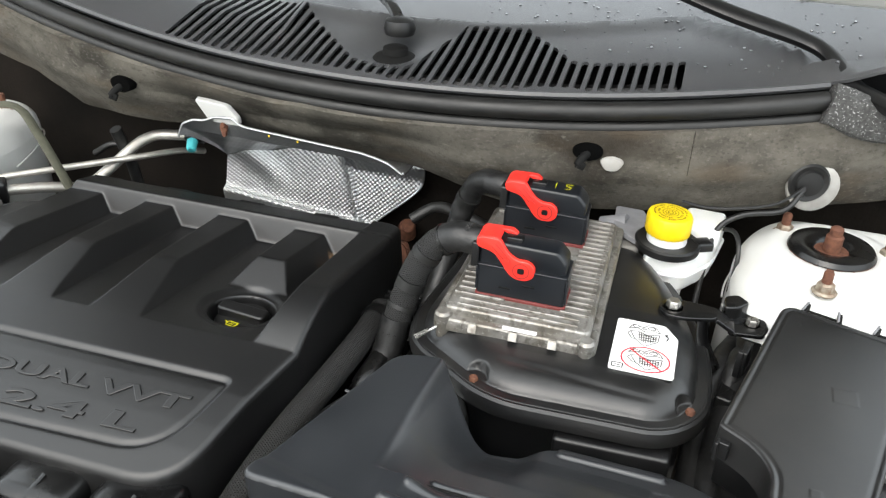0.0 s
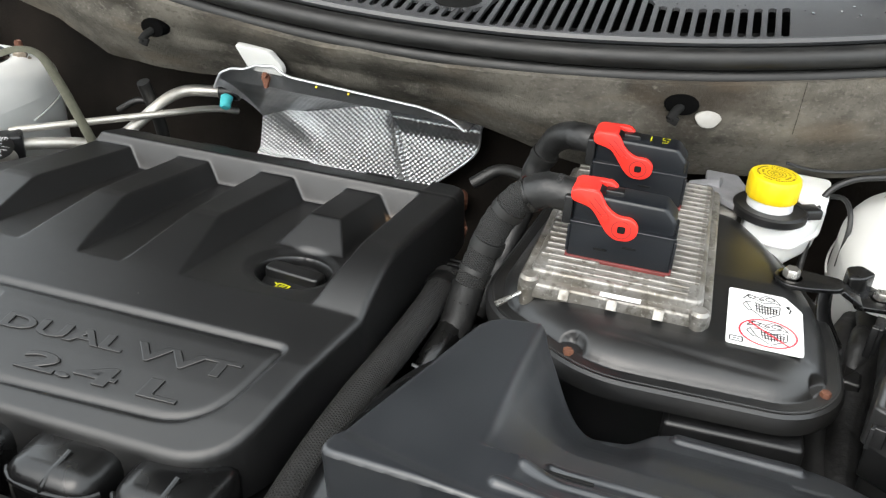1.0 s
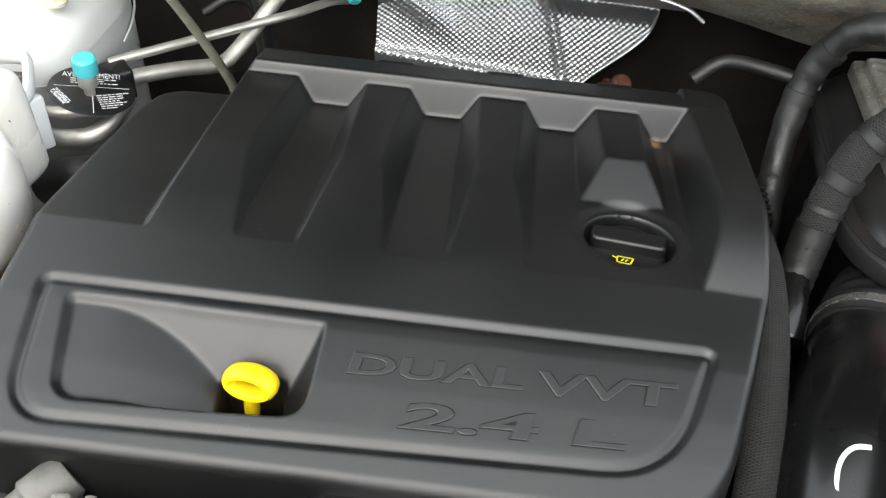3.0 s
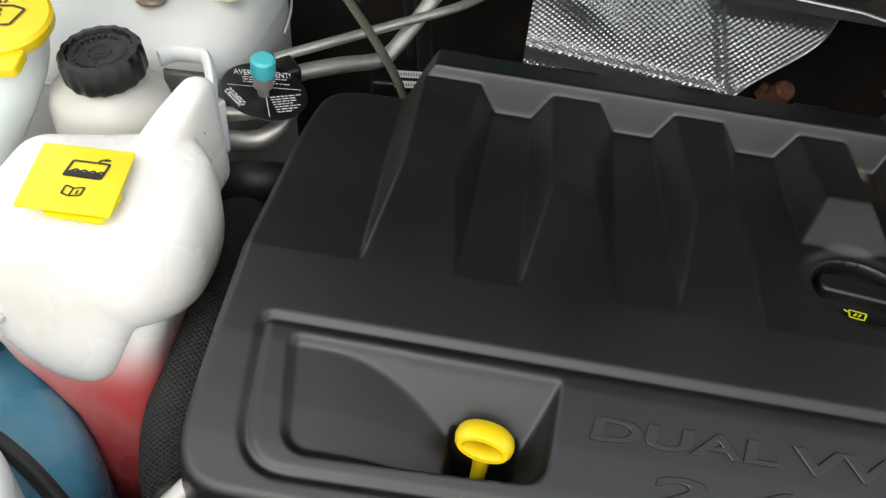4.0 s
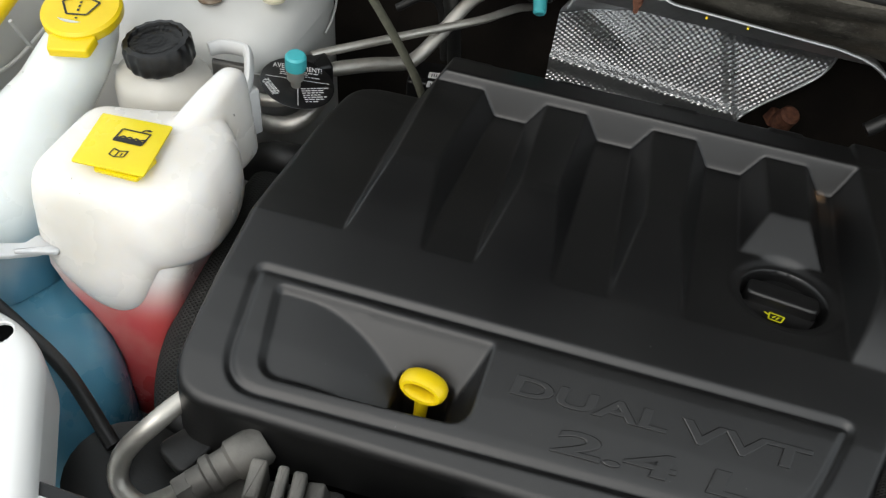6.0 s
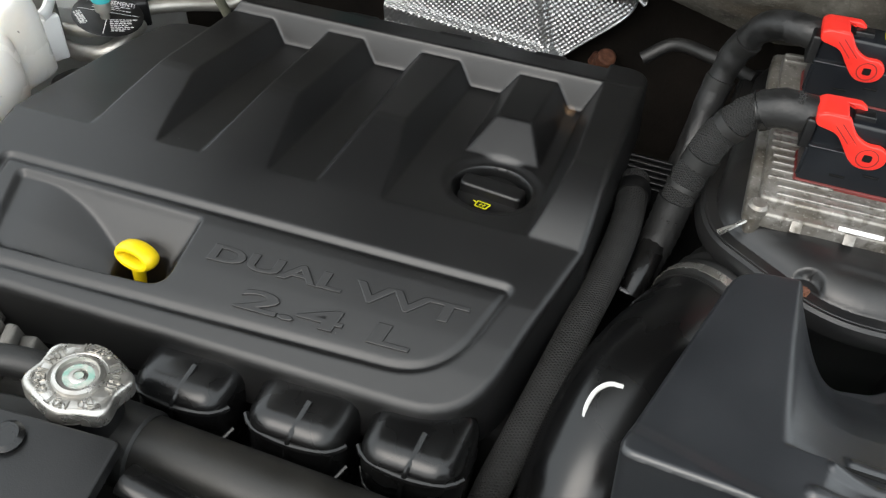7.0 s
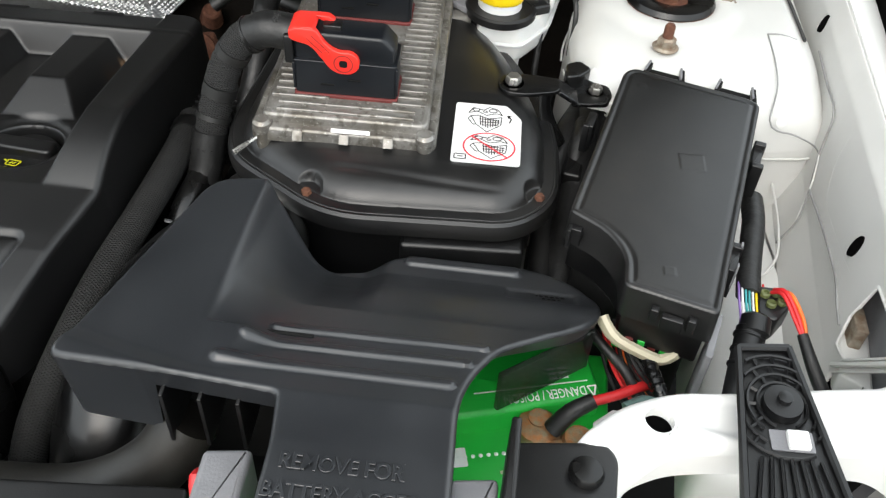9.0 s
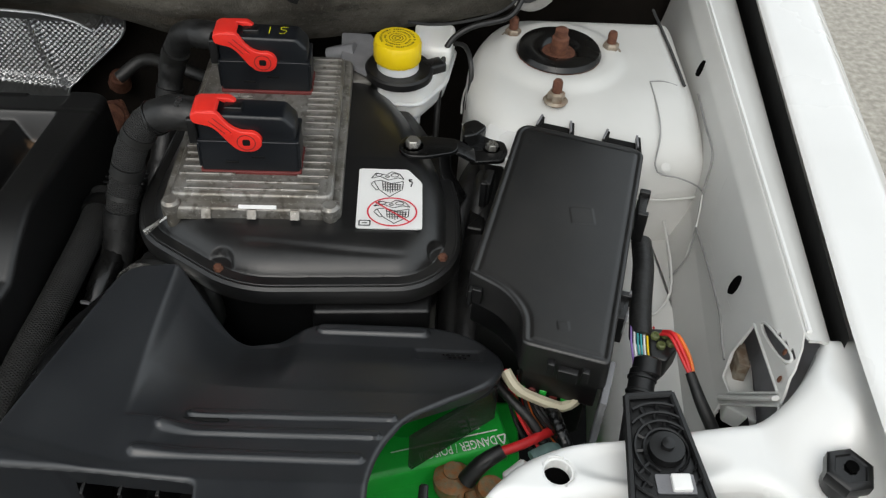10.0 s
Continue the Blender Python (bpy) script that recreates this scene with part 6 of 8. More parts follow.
for s, off, nm, lb in ((1, 0.0, "wall_apron_battery", "thin white painted inner wing on the battery side"), (-1, -0.035, "wall_apron_washer", "thin white painted inner wing on the washer side")):
    SEAT = BATTERY_SEAT if s > 0 else WASHER_SEAT
    lone(nm, sheet(np.linspace(0.30, 1.12, 60), np.linspace(0, 1, 30), lambda y, f: apron_place(y, f, s, off), 0.003) if s < 0 else battery_apron(), APRON, lb, "inner wing", kind="structure")
    lone("trim_flange", sweep([(s * (edge_x(y, s) + 0.001) + off, y, 1.0475) for y in np.linspace(0.517, 1.10, 14)], 0.0022, 6, 0.03), WHITE, "bright welded flange edge of the inner wing", "flange", kind="structure")
    lone("wall_gutter", sheet(np.linspace(0.51, 1.25, 30), np.linspace(0, 1, 14), lambda y, f: Vector((s * (edge_x(y, s) + gap_w(y) * np.interp(f, [0, 0.2, 0.45, 0.65, 0.8, 1], [0.0, 0.4, 0.78, 1.02, 1.14, 1.20])) + off, y, np.interp(f, [0, 0.2, 0.45, 0.65, 0.8, 1], [1.046, 1.046, 1.041, 1.026, 0.995, 0.92]))), 0.003), APRON, "white gutter between the inner wing and the fender", "gutter", kind="structure")
    # black trough added between gutter and fender lip as the gap's shade
    lone("trim_gap_shade", sheet(np.linspace(0.505, 1.60, 16), [0, 0.3, 0.6, 1], lambda y, f: Vector((s * (edge_x(y, s) + gap_w(y) * np.interp(f, [0, 0.3, 0.6, 1], [1.21, 1.27, 1.35, 1.06])) + off, y, np.interp(f, [0, 0.3, 0.6, 1], [0.92, 0.91, 0.95, 1.056]) + 0.02 * (y - 0.5)))), BLACK, "black sheet standing in for the shade in the gap beside the fender", "gap", kind="structure")
    fen = lambda y, f: Vector((s * (edge_x(y, s) + gap_w(y) + np.interp(f, [0, 0.08, 0.5, 0.8, 1.0], [0.0, 0.004, 0.055, 0.088, 0.105])) + off, y, np.interp(f, [0, 0.08, 0.5, 0.8, 1.0], [1.064, 1.067, 1.078, 1.04, 0.6]) + 0.02 * (y - 0.5)))
    lone("fender", sheet(np.linspace(0.10, 1.35, 40), np.linspace(0, 1, 26), fen, 0.002), WHITE, "glossy white front fender of the car", "fender", kind="structure")
SEAT = BATTERY_SEAT
for y, z, s in ((0.915, 1.022, 0.9), (0.616, 0.991, 1.0)):
    p = on_apron(y, z)
    # no opening is cut: a dark disc paints the hole's shade
    lone("apron_hole_disc", lathe([(0.009, -0.002), (0.009, 0.0015)], 18, plane_at(p + Vector((-0.001, 0, 0)), (0, 1, 0), (0.25, 0.30, 1)) @ Matrix.Diagonal((0.55 * s, 1.25 * s, -1, 1))), VOID, "dark oval disc in place of a hole punched in the inner wing", "hole", "wing holes")
lone("rail", slab(rounded([(0.60, 0.46), (0.735, 0.44), (0.76, 1.05), (0.66, 1.05), (0.640, 0.80)], 0.02), 0.80, 0.885, 0.02), APRON, "white painted chassis rail under the fuse box", "rail", kind="structure")
lone("rail", slab(rounded([(-0.635, 0.46), (-0.78, 0.44), (-0.80, 1.05), (-0.68, 1.05)], 0.02)[::-1], 0.78, 0.86, 0.02), APRON, "white painted chassis rail under the washer bottle", "rail", kind="structure")
lone("seam_bead", sweep([(0.70, 0.90, 0.925), (0.706, 0.80, 0.915), (0.700, 0.70, 0.905), (0.680, 0.665, 0.895), (0.65, 0.655, 0.889)], 0.0014, 6, 0.01), APRON, "painted sealer bead on the inner wing", "seam bead")
for o, nm in zip(OPENINGS, ("opening_rim", "gap_rim", "slot_rim")):
    lone("trim_" + nm, sweep([on_apron(y, z, 0.0006) for y, z in rounded(o + o[:1], 0.003, 3)], 0.0012, 8, 0.004), APRON, "rolled white edge of an opening in the inner wing", "edge", kind="structure")
# black sheet added behind the lower opening in place of its shade
lone("wall_shade_sheet", sheet(np.linspace(0.44, 0.56, 4), [0, 1], lambda y, f: Vector((edge_x(y) - 0.018 - 0.02 * f, y, 0.945 - 0.10 * f))), BLACK, "black sheet standing in for the shade under the inner wing's opening", "cavity", kind="structure")
# grey here is the shade on this panel, put into its colour
lone("wall_box_section", sheet(np.linspace(0.44, 0.60, 6), np.linspace(0, 1, 6), lambda y, f: Vector((edge_x(y) + 0.012 - 0.03 * f, y, 1.036 - 0.16 * f))), GREYPAD, "box section behind the openings, coloured grey to stand for shade", "panel", kind="structure")
dr = thing("corner_brace", "stained white bracket inside the inner wing's opening", "brace", (0.72, 0.55, 0.93))
part("web", slab(rounded([(0.700, 0.520), (0.722, 0.505), (0.735, 0.570), (0.712, 0.572)], 0.003), 0.925, 0.945, 0.002), APRON, dr)
part("stained_end", slab(rounded([(0.7125, 0.548), (0.722, 0.546), (0.724, 0.572), (0.7145, 0.574)], 0.002), 0.944, 0.966, 0.001), RUSTY_NUT, dr, "brown stained end")
part("ledge", sweep([on_apron(0.532, 0.941, 0.003), on_apron(0.505, 0.978, 0.003), on_apron(0.481, 1.012, 0.003)], 0.0036, 8, 0.006, 0.6), APRON, dr)
for y, z in ((0.508, 1.0335), (0.492, 1.021)):
    part("rust_spot", lathe([(0.0022, 0), (0.0015, 0.0008)], 9, plane_at(on_apron(y, z, 0.002), (0, 1, 0), (0.25, 0, 1)) @ Matrix.Diagonal((1, 1.6, -1, 1))), RUST, dr, "small rust spot")
SEAM = material("grey_joint_sealer", (0.30, 0.30, 0.295), (0.22, 0.22, 0.215), 60, 0.6)
DARKLINE = material("dark_joint_gap", (0.03, 0.03, 0.03), (0.05, 0.05, 0.05), 60, 0.8)
seams = thing("joint_seam", "painted joint seams between the tower and the inner wing", "seam", (0.72, 0.8, 0.95))
part("gap_line", sweep([(0.724, 1.050, 1.0160), (0.726, 0.985, 1.0165), (0.727, 0.949, 1.0165), (0.728, 0.889, 1.0150)], 0.0020, 6, 0.006), DARKLINE, seams)
part("patch_edge", sweep([(0.690, 0.890, 1.0174), (0.690, 0.845, 1.0145), (0.688, 0.810, 1.0065), (0.680, 0.779, 0.990), (0.687, 0.772, 0.984), (0.704, 0.772, 0.981), (0.727, 0.771, 0.971), (0.741, 0.775, 0.950)], 0.0009, 6, 0.004), SEAM, seams)
part("patch_edge", sweep([(0.690, 0.890, 1.0174), (0.705, 0.892, 1.0172), (0.719, 0.887, 1.0160)], 0.0008, 6, 0.004), SEAM, seams)
part("wing_edge", sweep([on_apron(y, z, 0.0012) for y, z in ((0.889, 1.005), (0.837, 1.004), (0.784, 1.004), (0.768, 0.980), (0.762, 0.966), (0.742, 0.941), (0.722, 0.918), (0.720, 0.888))], 0.0011, 6, 0.004), SEAM, seams)
part("wing_edge", sweep([on_apron(y, z, 0.0012) for y, z in ((0.742, 0.941), (0.676, 0.953), (0.613, 0.959), (0.584, 0.955), (0.563, 0.953))], 0.0012, 6, 0.004), SEAM, seams)
part("raised_bead", sweep([on_apron(y, z, -0.001) for y, z in ((0.732, 1.017), (0.727, 0.989), (0.704, 0.965), (0.668, 0.965), (0.60, 0.975))], 0.0012, 8, 0.004), APRON, seams)
part("highlight_edge", sweep([on_apron(y, z, 0.0014) for y, z in ((0.765, 0.970), (0.750, 0.955), (0.742, 0.941), (0.722, 0.915))], 0.0009, 6, 0.004), APRON, seams)
part("spot_weld", lathe([(0.005, 0), (0.004, 0.0005), (0.001, 0.0002)], 16, plane_at((0.690, 0.775, 0.991), (1, 0, 0), (0, 0.5, 0.8))), APRON, seams)
lone("gap_wire", sweep([(0.790, 0.80, 1.00), (0.795, 0.76, 0.99), (0.800, 0.72, 0.98), (0.802, 0.69, 0.97)], 0.0008, 6, 0.01), RUST, "thin brown wire in the gap beside the fender", "wire")

# ---- radiator support ----
sup = thing("radiator_support", "white painted upper radiator support with a round hole", "support", (0.6, 0.43, 0.95))
SUP = rounded([(0.492, 0.290), (0.504, 0.340), (0.510, 0.364), (0.520, 0.381), (0.545, 0.395), (0.588, 0.403), (0.640, 0.406), (0.683, 0.409), (0.700, 0.385), (0.735, 0.330), (0.78, 0.28), (0.790, 0.40), (0.786, 0.46), (0.778, 0.520), (0.748, 0.518), (0.742, 0.508), (0.729, 0.488), (0.711, 0.470), (0.692, 0.461), (0.592, 0.447), (0.550, 0.442), (0.514, 0.423), (0.496, 0.406), (0.480, 0.388), (0.470, 0.355), (0.462, 0.29)],
              [0.01, 0.03, 0.02, 0.02, 0.02, 0.02, 0.03, 0.03, 0.03, 0.03, 0.01, 0.01, 0.01, 0.005, 0.004, 0.01, 0.02, 0.02, 0.02, 0.02, 0.02, 0.015, 0.01, 0.01, 0.02, 0.01], 6)


def sup_height(X, Y, D):
    z = 1.012 - 0.030 * step01(Y, 0.402, 0.372) * step01(X, 0.56, 0.53) + 0.003 * np.sin(X * 30) + 0.034 * step01(X, 0.685, 0.735) * step01(Y, 0.39, 0.47)
    z = z + 0.010 * np.exp(-(((X - 0.745) / 0.014) ** 2 + ((Y - 0.440) / 0.022) ** 2))
    z = z - 0.006 * step01(np.hypot((X - 0.60) / 0.05, (Y - 0.425) / 0.015), 1.3, 0.7)
    r = 0.012
    q = np.clip(D, 0, r)
    z = z - (r - np.sqrt(np.maximum(r * r - (r - q) ** 2, 0)))
    return z - 0.022 * step01(np.hypot(X - 0.539, Y - 0.415), 0.0112, 0.0088)


part("beam", relief(SUP, sup_height, 0.0018, lambda x, y: 0.955 if x > 0.70 or y > 0.42 else 0.975, 0.0), WHITE, sup, smooth=60)
part("rust_stain", sweep([(0.6335, 0.405, 1.008), (0.636, 0.410, 1.014), (0.634, 0.416, 1.0155)], 0.0012, 6, 0.003), RUST, sup, "thin rust stain")
# dark disc inside the dimple paints the depth of the hole
part("hole", lathe([(0.0098, 0), (0.0098, 0.002)], 22, pose(0.539, 0.415, 0.996)), VOID, sup)
part("hole_rim", moved(sweep([(0.0104 * math.cos(a), 0.0104 * math.sin(a), 0) for a in np.linspace(0, 2 * math.pi + 0.3, 26)], 0.0011, 8, 0.003), pose(0.539, 0.415, 1.0075)), WHITE, sup)
SUPL = rounded([(-0.640, 0.30), (-0.44, 0.28), (-0.515, 0.402), (-0.545, 0.420), (-0.585, 0.428), (-0.640, 0.420), (-0.72, 0.50), (-0.80, 0.52), (-0.82, 0.30)], [0.01, 0.02, 0.02, 0.02, 0.02, 0.03, 0.02, 0.02, 0.01], 6)
SEAT = WASHER_SEAT
supl = thing("radiator_support", "white painted end of the radiator support", "support", (-0.6, 0.4, 0.95))


def supl_height(X, Y, D):
    z = 1.002 - 0.03 * step01(np.hypot(X + 0.553, Y - 0.404), 0.0105, 0.009) + 0 * X
    q = np.clip(D, 0, 0.014)
    return z - (0.014 - np.sqrt(np.maximum(0.014 ** 2 - (0.014 - q) ** 2, 0)))


part("beam", relief(SUPL[::-1] if area(SUPL) < 0 else SUPL, supl_height, 0.0016, 0.95, 0.0), WHITE, supl, smooth=60)
# dark disc set in the recess for the unlit depth below
part("hole", lathe([(0.0102, 0), (0.0102, 0.002)], 22, pose(-0.553, 0.404, 0.994)), VOID, supl)
part("hole_rim", moved(sweep([(0.0104 * math.cos(a), 0.0104 * math.sin(a), 0) for a in np.linspace(0, 2 * math.pi + 0.3, 26)], 0.0011, 8, 0.003), pose(-0.553, 0.404, 0.9988)), WHITE, supl)

SEAT = BATTERY_SEAT
# rubber bump pad on the support: a tray with concentric ribs
pad = thing("hood_bumper", "black ribbed plastic hood rest with a round centre", "hood bumper", (0.61, 0.42, 1.01))
pm = plane_at((0.612, 0.424, 1.020), (0.995, 0.0, 0.05), (-0.13, 1, 0.02))
PADO = rounded([(-0.040, -0.11), (0.034, -0.11), (0.016, 0.046), (-0.020, 0.046)], 0.003, 3)
part("tray", slab(PADO, 0, 0.004, 0.001, 0, pm), SATIN, pad)
part("rim", join(*[rod(pm @ Vector((*PADO[i], 0.006)), pm @ Vector((*PADO[(i + 4) % len(PADO)], 0.006)), 0.0026, 6) for i in range(3, len(PADO), 4)]), SATIN, pad)
part("disc", lathe([(0.0115, 0), (0.0125, 0.002), (0.012, 0.008), (0.0045, 0.009), (0.0045, 0.013), (0.001, 0.014)], 26, pm @ pose(0, 0, 0.003)), SATIN, pad)


def in_tray(x, y):
    mid, half = np.interp(y, [-0.11, 0.046], [-0.003, -0.002]), np.interp(y, [-0.11, 0.046], [0.035, 0.0165])
    return abs(x - mid) < half - 0.0008 and -0.108 < y < 0.0445 and not (abs(x - 0.002) < 0.0145 and -0.0335 < y < -0.0155)


RINGS = [0.0165, 0.0230, 0.0300, 0.0375]
for i in range(7):
    x0, x1 = -0.0185 + 0.0058 * i, -0.034 + 0.0103 * i
    part("rib", rod(pm @ Vector((x0, -0.038, 0.0062)), pm @ Vector((x1, -0.107, 0.0062)), 0.0014, 5), SATIN, pad)
for k, r in enumerate(RINGS):
    run = []
    for a in np.linspace(0.2, 2 * math.pi + 0.2, 70):
        x, y = 0.92 * r * math.cos(a), r * math.sin(a)
        if in_tray(x, y):
            run.append(pm @ Vector((x, y, 0.0062)))
        else:
            if len(run) > 2:
                part("rib", sweep(run, 0.0011, 5, 0.003, 1.3), SATIN, pad)
            run = []
    if len(run) > 2:
        part("rib", sweep(run, 0.0011, 5, 0.003, 1.3), SATIN, pad)
    if k:
        n = max(8, int(2 * math.pi * r / 0.0125))
        for i in range(n):
            a = 2 * math.pi * (i + 0.5 * (k % 2)) / n
            p, q = [(0.92 * f * math.cos(a), f * math.sin(a)) for f in (RINGS[k - 1], r)]
            if in_tray(*p) and in_tray(*q):
                part("spoke", rod(pm @ Vector((*p, 0.0060)), pm @ Vector((*q, 0.0060)), 0.0013, 4), SATIN, pad)
part("opening", slab(rect(0.026, 0.014, 0.001, 2, 0.002, -0.0245), 0.004, 0.0052, 0, 0, pm), GREYPAD, pad)
part("white_lug", slab(rect(0.013, 0.012, 0.001, 2, 0.0055, -0.0245), 0.005, 0.009, 0.001, 0, pm), WHITE, pad)
hexb = thing("rubber_stop", "black hexagonal rubber stop screwed into the support", "hood stop", (0.745, 0.43, 1.02))
part("head", lathe([(0.0165, 0), (0.0172, 0.003), (0.0172, 0.010), (0.0155, 0.0115), (0.012, 0.012), (0.0110, 0.0105), (0.0048, 0.0105), (0.0045, 0.006)], 6, pose(0.727, 0.404, 1.032, 0, 0, 10)), SATIN, hexb)
part("flange", lathe([(0.013, 0), (0.0135, 0.012)], 20, pose(0.727, 0.404, 1.020)), SATIN, hexb)
# flat dark disc drawn as the depth of the bore
part("bore", lathe([(0.0045, 0), (0.0045, 0.0010)], 16, pose(0.729, 0.406, 1.0423)), VOID, hexb)
brk = thing("plastic_corner", "black plastic corner piece with a push rivet over the battery", "trim piece", (0.48, 0.35, 0.99))
part("plate", slab(rounded([(0.442, 0.270), (0.500, 0.270), (0.512, 0.385), (0.504, 0.396), (0.446, 0.388)], 0.006), 0.990, 1.006, 0.003), SATIN, brk)
part("rib", slab(rounded([(0.436, 0.30), (0.446, 0.30), (0.450, 0.392), (0.444, 0.392)], 0.002), 0.985, 1.028, 0.002), SATIN, brk)
part("rivet", lathe([(0.0105, 0), (0.011, 0.003), (0.009, 0.0065), (0.003, 0.0075)], 22, pose(0.491, 0.371, 1.006)), GLOSS, brk)
for x in (0.281, 0.424):
    lone("foam_pad", slab(rounded([(x - 0.014, 0.29), (x + 0.014, 0.29), (x + 0.014, 0.354), (x - 0.014, 0.350)], 0.004), 0.985, 1.020, 0.004), GREYPAD, "grey plastic pad beside the battery cover", "pad", "grey pads")
lone("red_tube", sweep([(0.263, 0.352, 0.985), (0.262, 0.342, 1.0), (0.264, 0.330, 0.985)], 0.004, 10), REDWIRE, "short red tube beside the pad", "tube")

SEAT = Matrix.Translation((-0.016, 0.002, 0.004))
slabm = plane_at((0, 0.328, 0.972), (1, 0.0, 0.0), (0, 1, 0.10))
rad = thing("radiator_shroud", "black plastic radiator top shroud with push rivet", "shroud", (-0.25, 0.30, 0.95))
part("plate", slab(rounded([(-0.60, -0.18), (-0.122, -0.18), (-0.134, 0.001), (-0.250, -0.006), (-0.262, 0.000), (-0.60, 0.002)], 0.004), -0.010, 0, 0.002, 0, slabm), SATIN, rad)
part("rivet", lathe([(0.011, 0), (0.012, 0.003), (0.009, 0.006)], 20, slabm @ pose(-0.203, -0.022, 0)), GLOSS, rad)
rad2 = thing("radiator_shroud", "black plastic radiator top shroud beside the battery cover", "shroud", (0.18, 0.30, 0.95))
part("plate", slab(rounded([(0.100, -0.18), (0.262, -0.18), (0.262, 0.016), (0.098, 0.008)], 0.004), -0.010, 0.0, 0.002, 0, slabm), SATIN, rad2)
part("rivet", lathe([(0.011, 0), (0.012, 0.003), (0.009, 0.006)], 20, slabm @ pose(0.170, -0.030, 0)), GLOSS, rad2)
lone("radiator_core", slab(rounded([(-0.45, 0.10), (0.40, 0.10), (0.40, 0.26), (-0.45, 0.26)], 0.01), 0.70, 0.94, 0.005), BLACK, "black radiator core under the panels", "radiator")
lone("chrome_trim", sweep([(-0.13, 0.318, 0.945), (-0.06, 0.312, 0.938), (0.02, 0.308, 0.934), (0.11, 0.305, 0.934)], 0.012, 10, 0.01, 0.6), GLOSS, "glossy black trim along the radiator", "trim")
wl = thing("caution_label", "white caution label with a yellow heading on the panel", "label", (-0.33, 0.29, 0.975))
lm2 = slabm @ pose(0, 0, 0.0008)
part("sheet", slab(rounded([(-0.52, -0.10), (-0.244, -0.10), (-0.244, -0.008), (-0.52, -0.008)], 0.002, 2), 0, 0.0004, 0, 0, lm2), PAPER, wl)
part("heading_band", slab([(-0.395, -0.0172), (-0.2445, -0.0172), (-0.2445, -0.0085), (-0.395, -0.0085)], 0.0004, 0.0007, 0, 0, lm2), YTAG, wl, "yellow band")
part("heading", lettering("WARNING", -0.387, -0.358, -0.0148, -0.0110, 0.0003, lm2 @ pose(0, 0, 0.0007)), INK, wl, "black print", 20)
part("heading", lettering("MISE EN GARDE", -0.344, -0.302, -0.0148, -0.0110, 0.0003, lm2 @ pose(0, 0, 0.0007)), INK, wl, "black print", 20)
part("heading", lettering("ADVERTENCIA", -0.288, -0.252, -0.0148, -0.0110, 0.0003, lm2 @ pose(0, 0, 0.0007)), INK, wl, "black print", 20)
part("heading", lettering("ATTENTION", -0.445, -0.405, -0.0148, -0.0110, 0.0003, lm2 @ pose(0, 0, 0.0007)), INK, wl, "black print", 20)
for x in (-0.351, -0.295):
    part("hazard_sign", strokes([((x - 0.0025, -0.0150), (x + 0.0025, -0.0150)), ((x - 0.0025, -0.0150), (x, -0.0106)), ((x, -0.0106), (x + 0.0025, -0.0150))], 0.0012, 0.0010, lm2), INK, wl)
random.seed(21)
ls = []
for r in range(14):
    x = -0.515
    while x < -0.254:
        w = random.uniform(0.003, 0.009)
        ls.append(((x, -0.0235 - 0.0048 * r), (min(x + w, -0.248), -0.0235 - 0.0048 * r)))
        x += w + 0.0016
part("print", strokes(ls, 0.0017, 0.0007, lm2), INK, wl)
part("rules", strokes([((-0.519, -0.0211 - 0.0192 * i), (-0.245, -0.0211 - 0.0192 * i)) for i in range(4)] + [((-0.395, -0.10), (-0.395, -0.009))], 0.0006, 0.0008, lm2), INK, wl)

# radiator cap: four-eared pressed cap
SEAT = Matrix.Translation((-0.012, -0.004, 0.012))
def cap_wobble(a):
    ears = ((0.19, 0.20), (1.12, 0.22), (3.37, 0.18), (4.31, 0.22))
    return 0.94 + sum(h * max(0, math.cos(a - at)) ** 22 for at, h in ears) + 0.012 * math.cos(8 * a)


upper = thing("radiator_hose", "thick weathered radiator hose with its pressed-steel cap", "hose", (0.03, 0.37, 0.9))
cmx = pose(-0.192, 0.366, 0.958, -6, 4, -40) @ Matrix.Diagonal((0.88, 0.88, 0.9, 1))
outer = lathe([(0.034, -0.006), (0.036, -0.004), (0.036, 0.008), (0.0345, 0.0112), (0.0325, 0.0122), (0.030, 0.0120)], 120, cmx, cap_wobble)
rcap = part("radiator_cap", join(outer, lathe([(0.0315, 0.0112), (0.0300, 0.0121), (0.0225, 0.0125), (0.0212, 0.0115), (0.0202, 0.0115), (0.0192, 0.0145), (0.0162, 0.0155), (0.0152, 0.0125), (0.008, 0.012), (0.0065, 0.0135), (0.004, 0.0138), (0.0035, 0.011)], 60, cmx)), STEEL, upper, "worn pressed-steel cap with green corrosion")
part("centre", lathe([(0.012, 0.0123), (0.008, 0.0127)], 18, cmx), material("green_corrosion", (0.20, 0.36, 0.30), (0.45, 0.44, 0.40), 160, 0.7, 0.9, bump=0.5), rcap, "green corroded centre")
ctxt = "KEEP TIGHT  DO NOT OPEN HOT  "
for i, ch in enumerate(ctxt):
    if ch != " ":
        a = radians(150 - i * 360 / len(ctxt))
        part("letter", lettering(ch, -0.0026, 0.0026, -0.0038, 0.0038, 0.0014, cmx @ pose(0.0275 * math.cos(a), 0.0275 * math.sin(a), 0.0126, 0, 0, math.degrees(a) - 90)), STEEL, rcap, "raised letter", 20)
part("neck", lathe([(0.024, 0), (0.026, 0.03)], 24, pose(-0.190, 0.362, 0.925)), SATIN, upper)
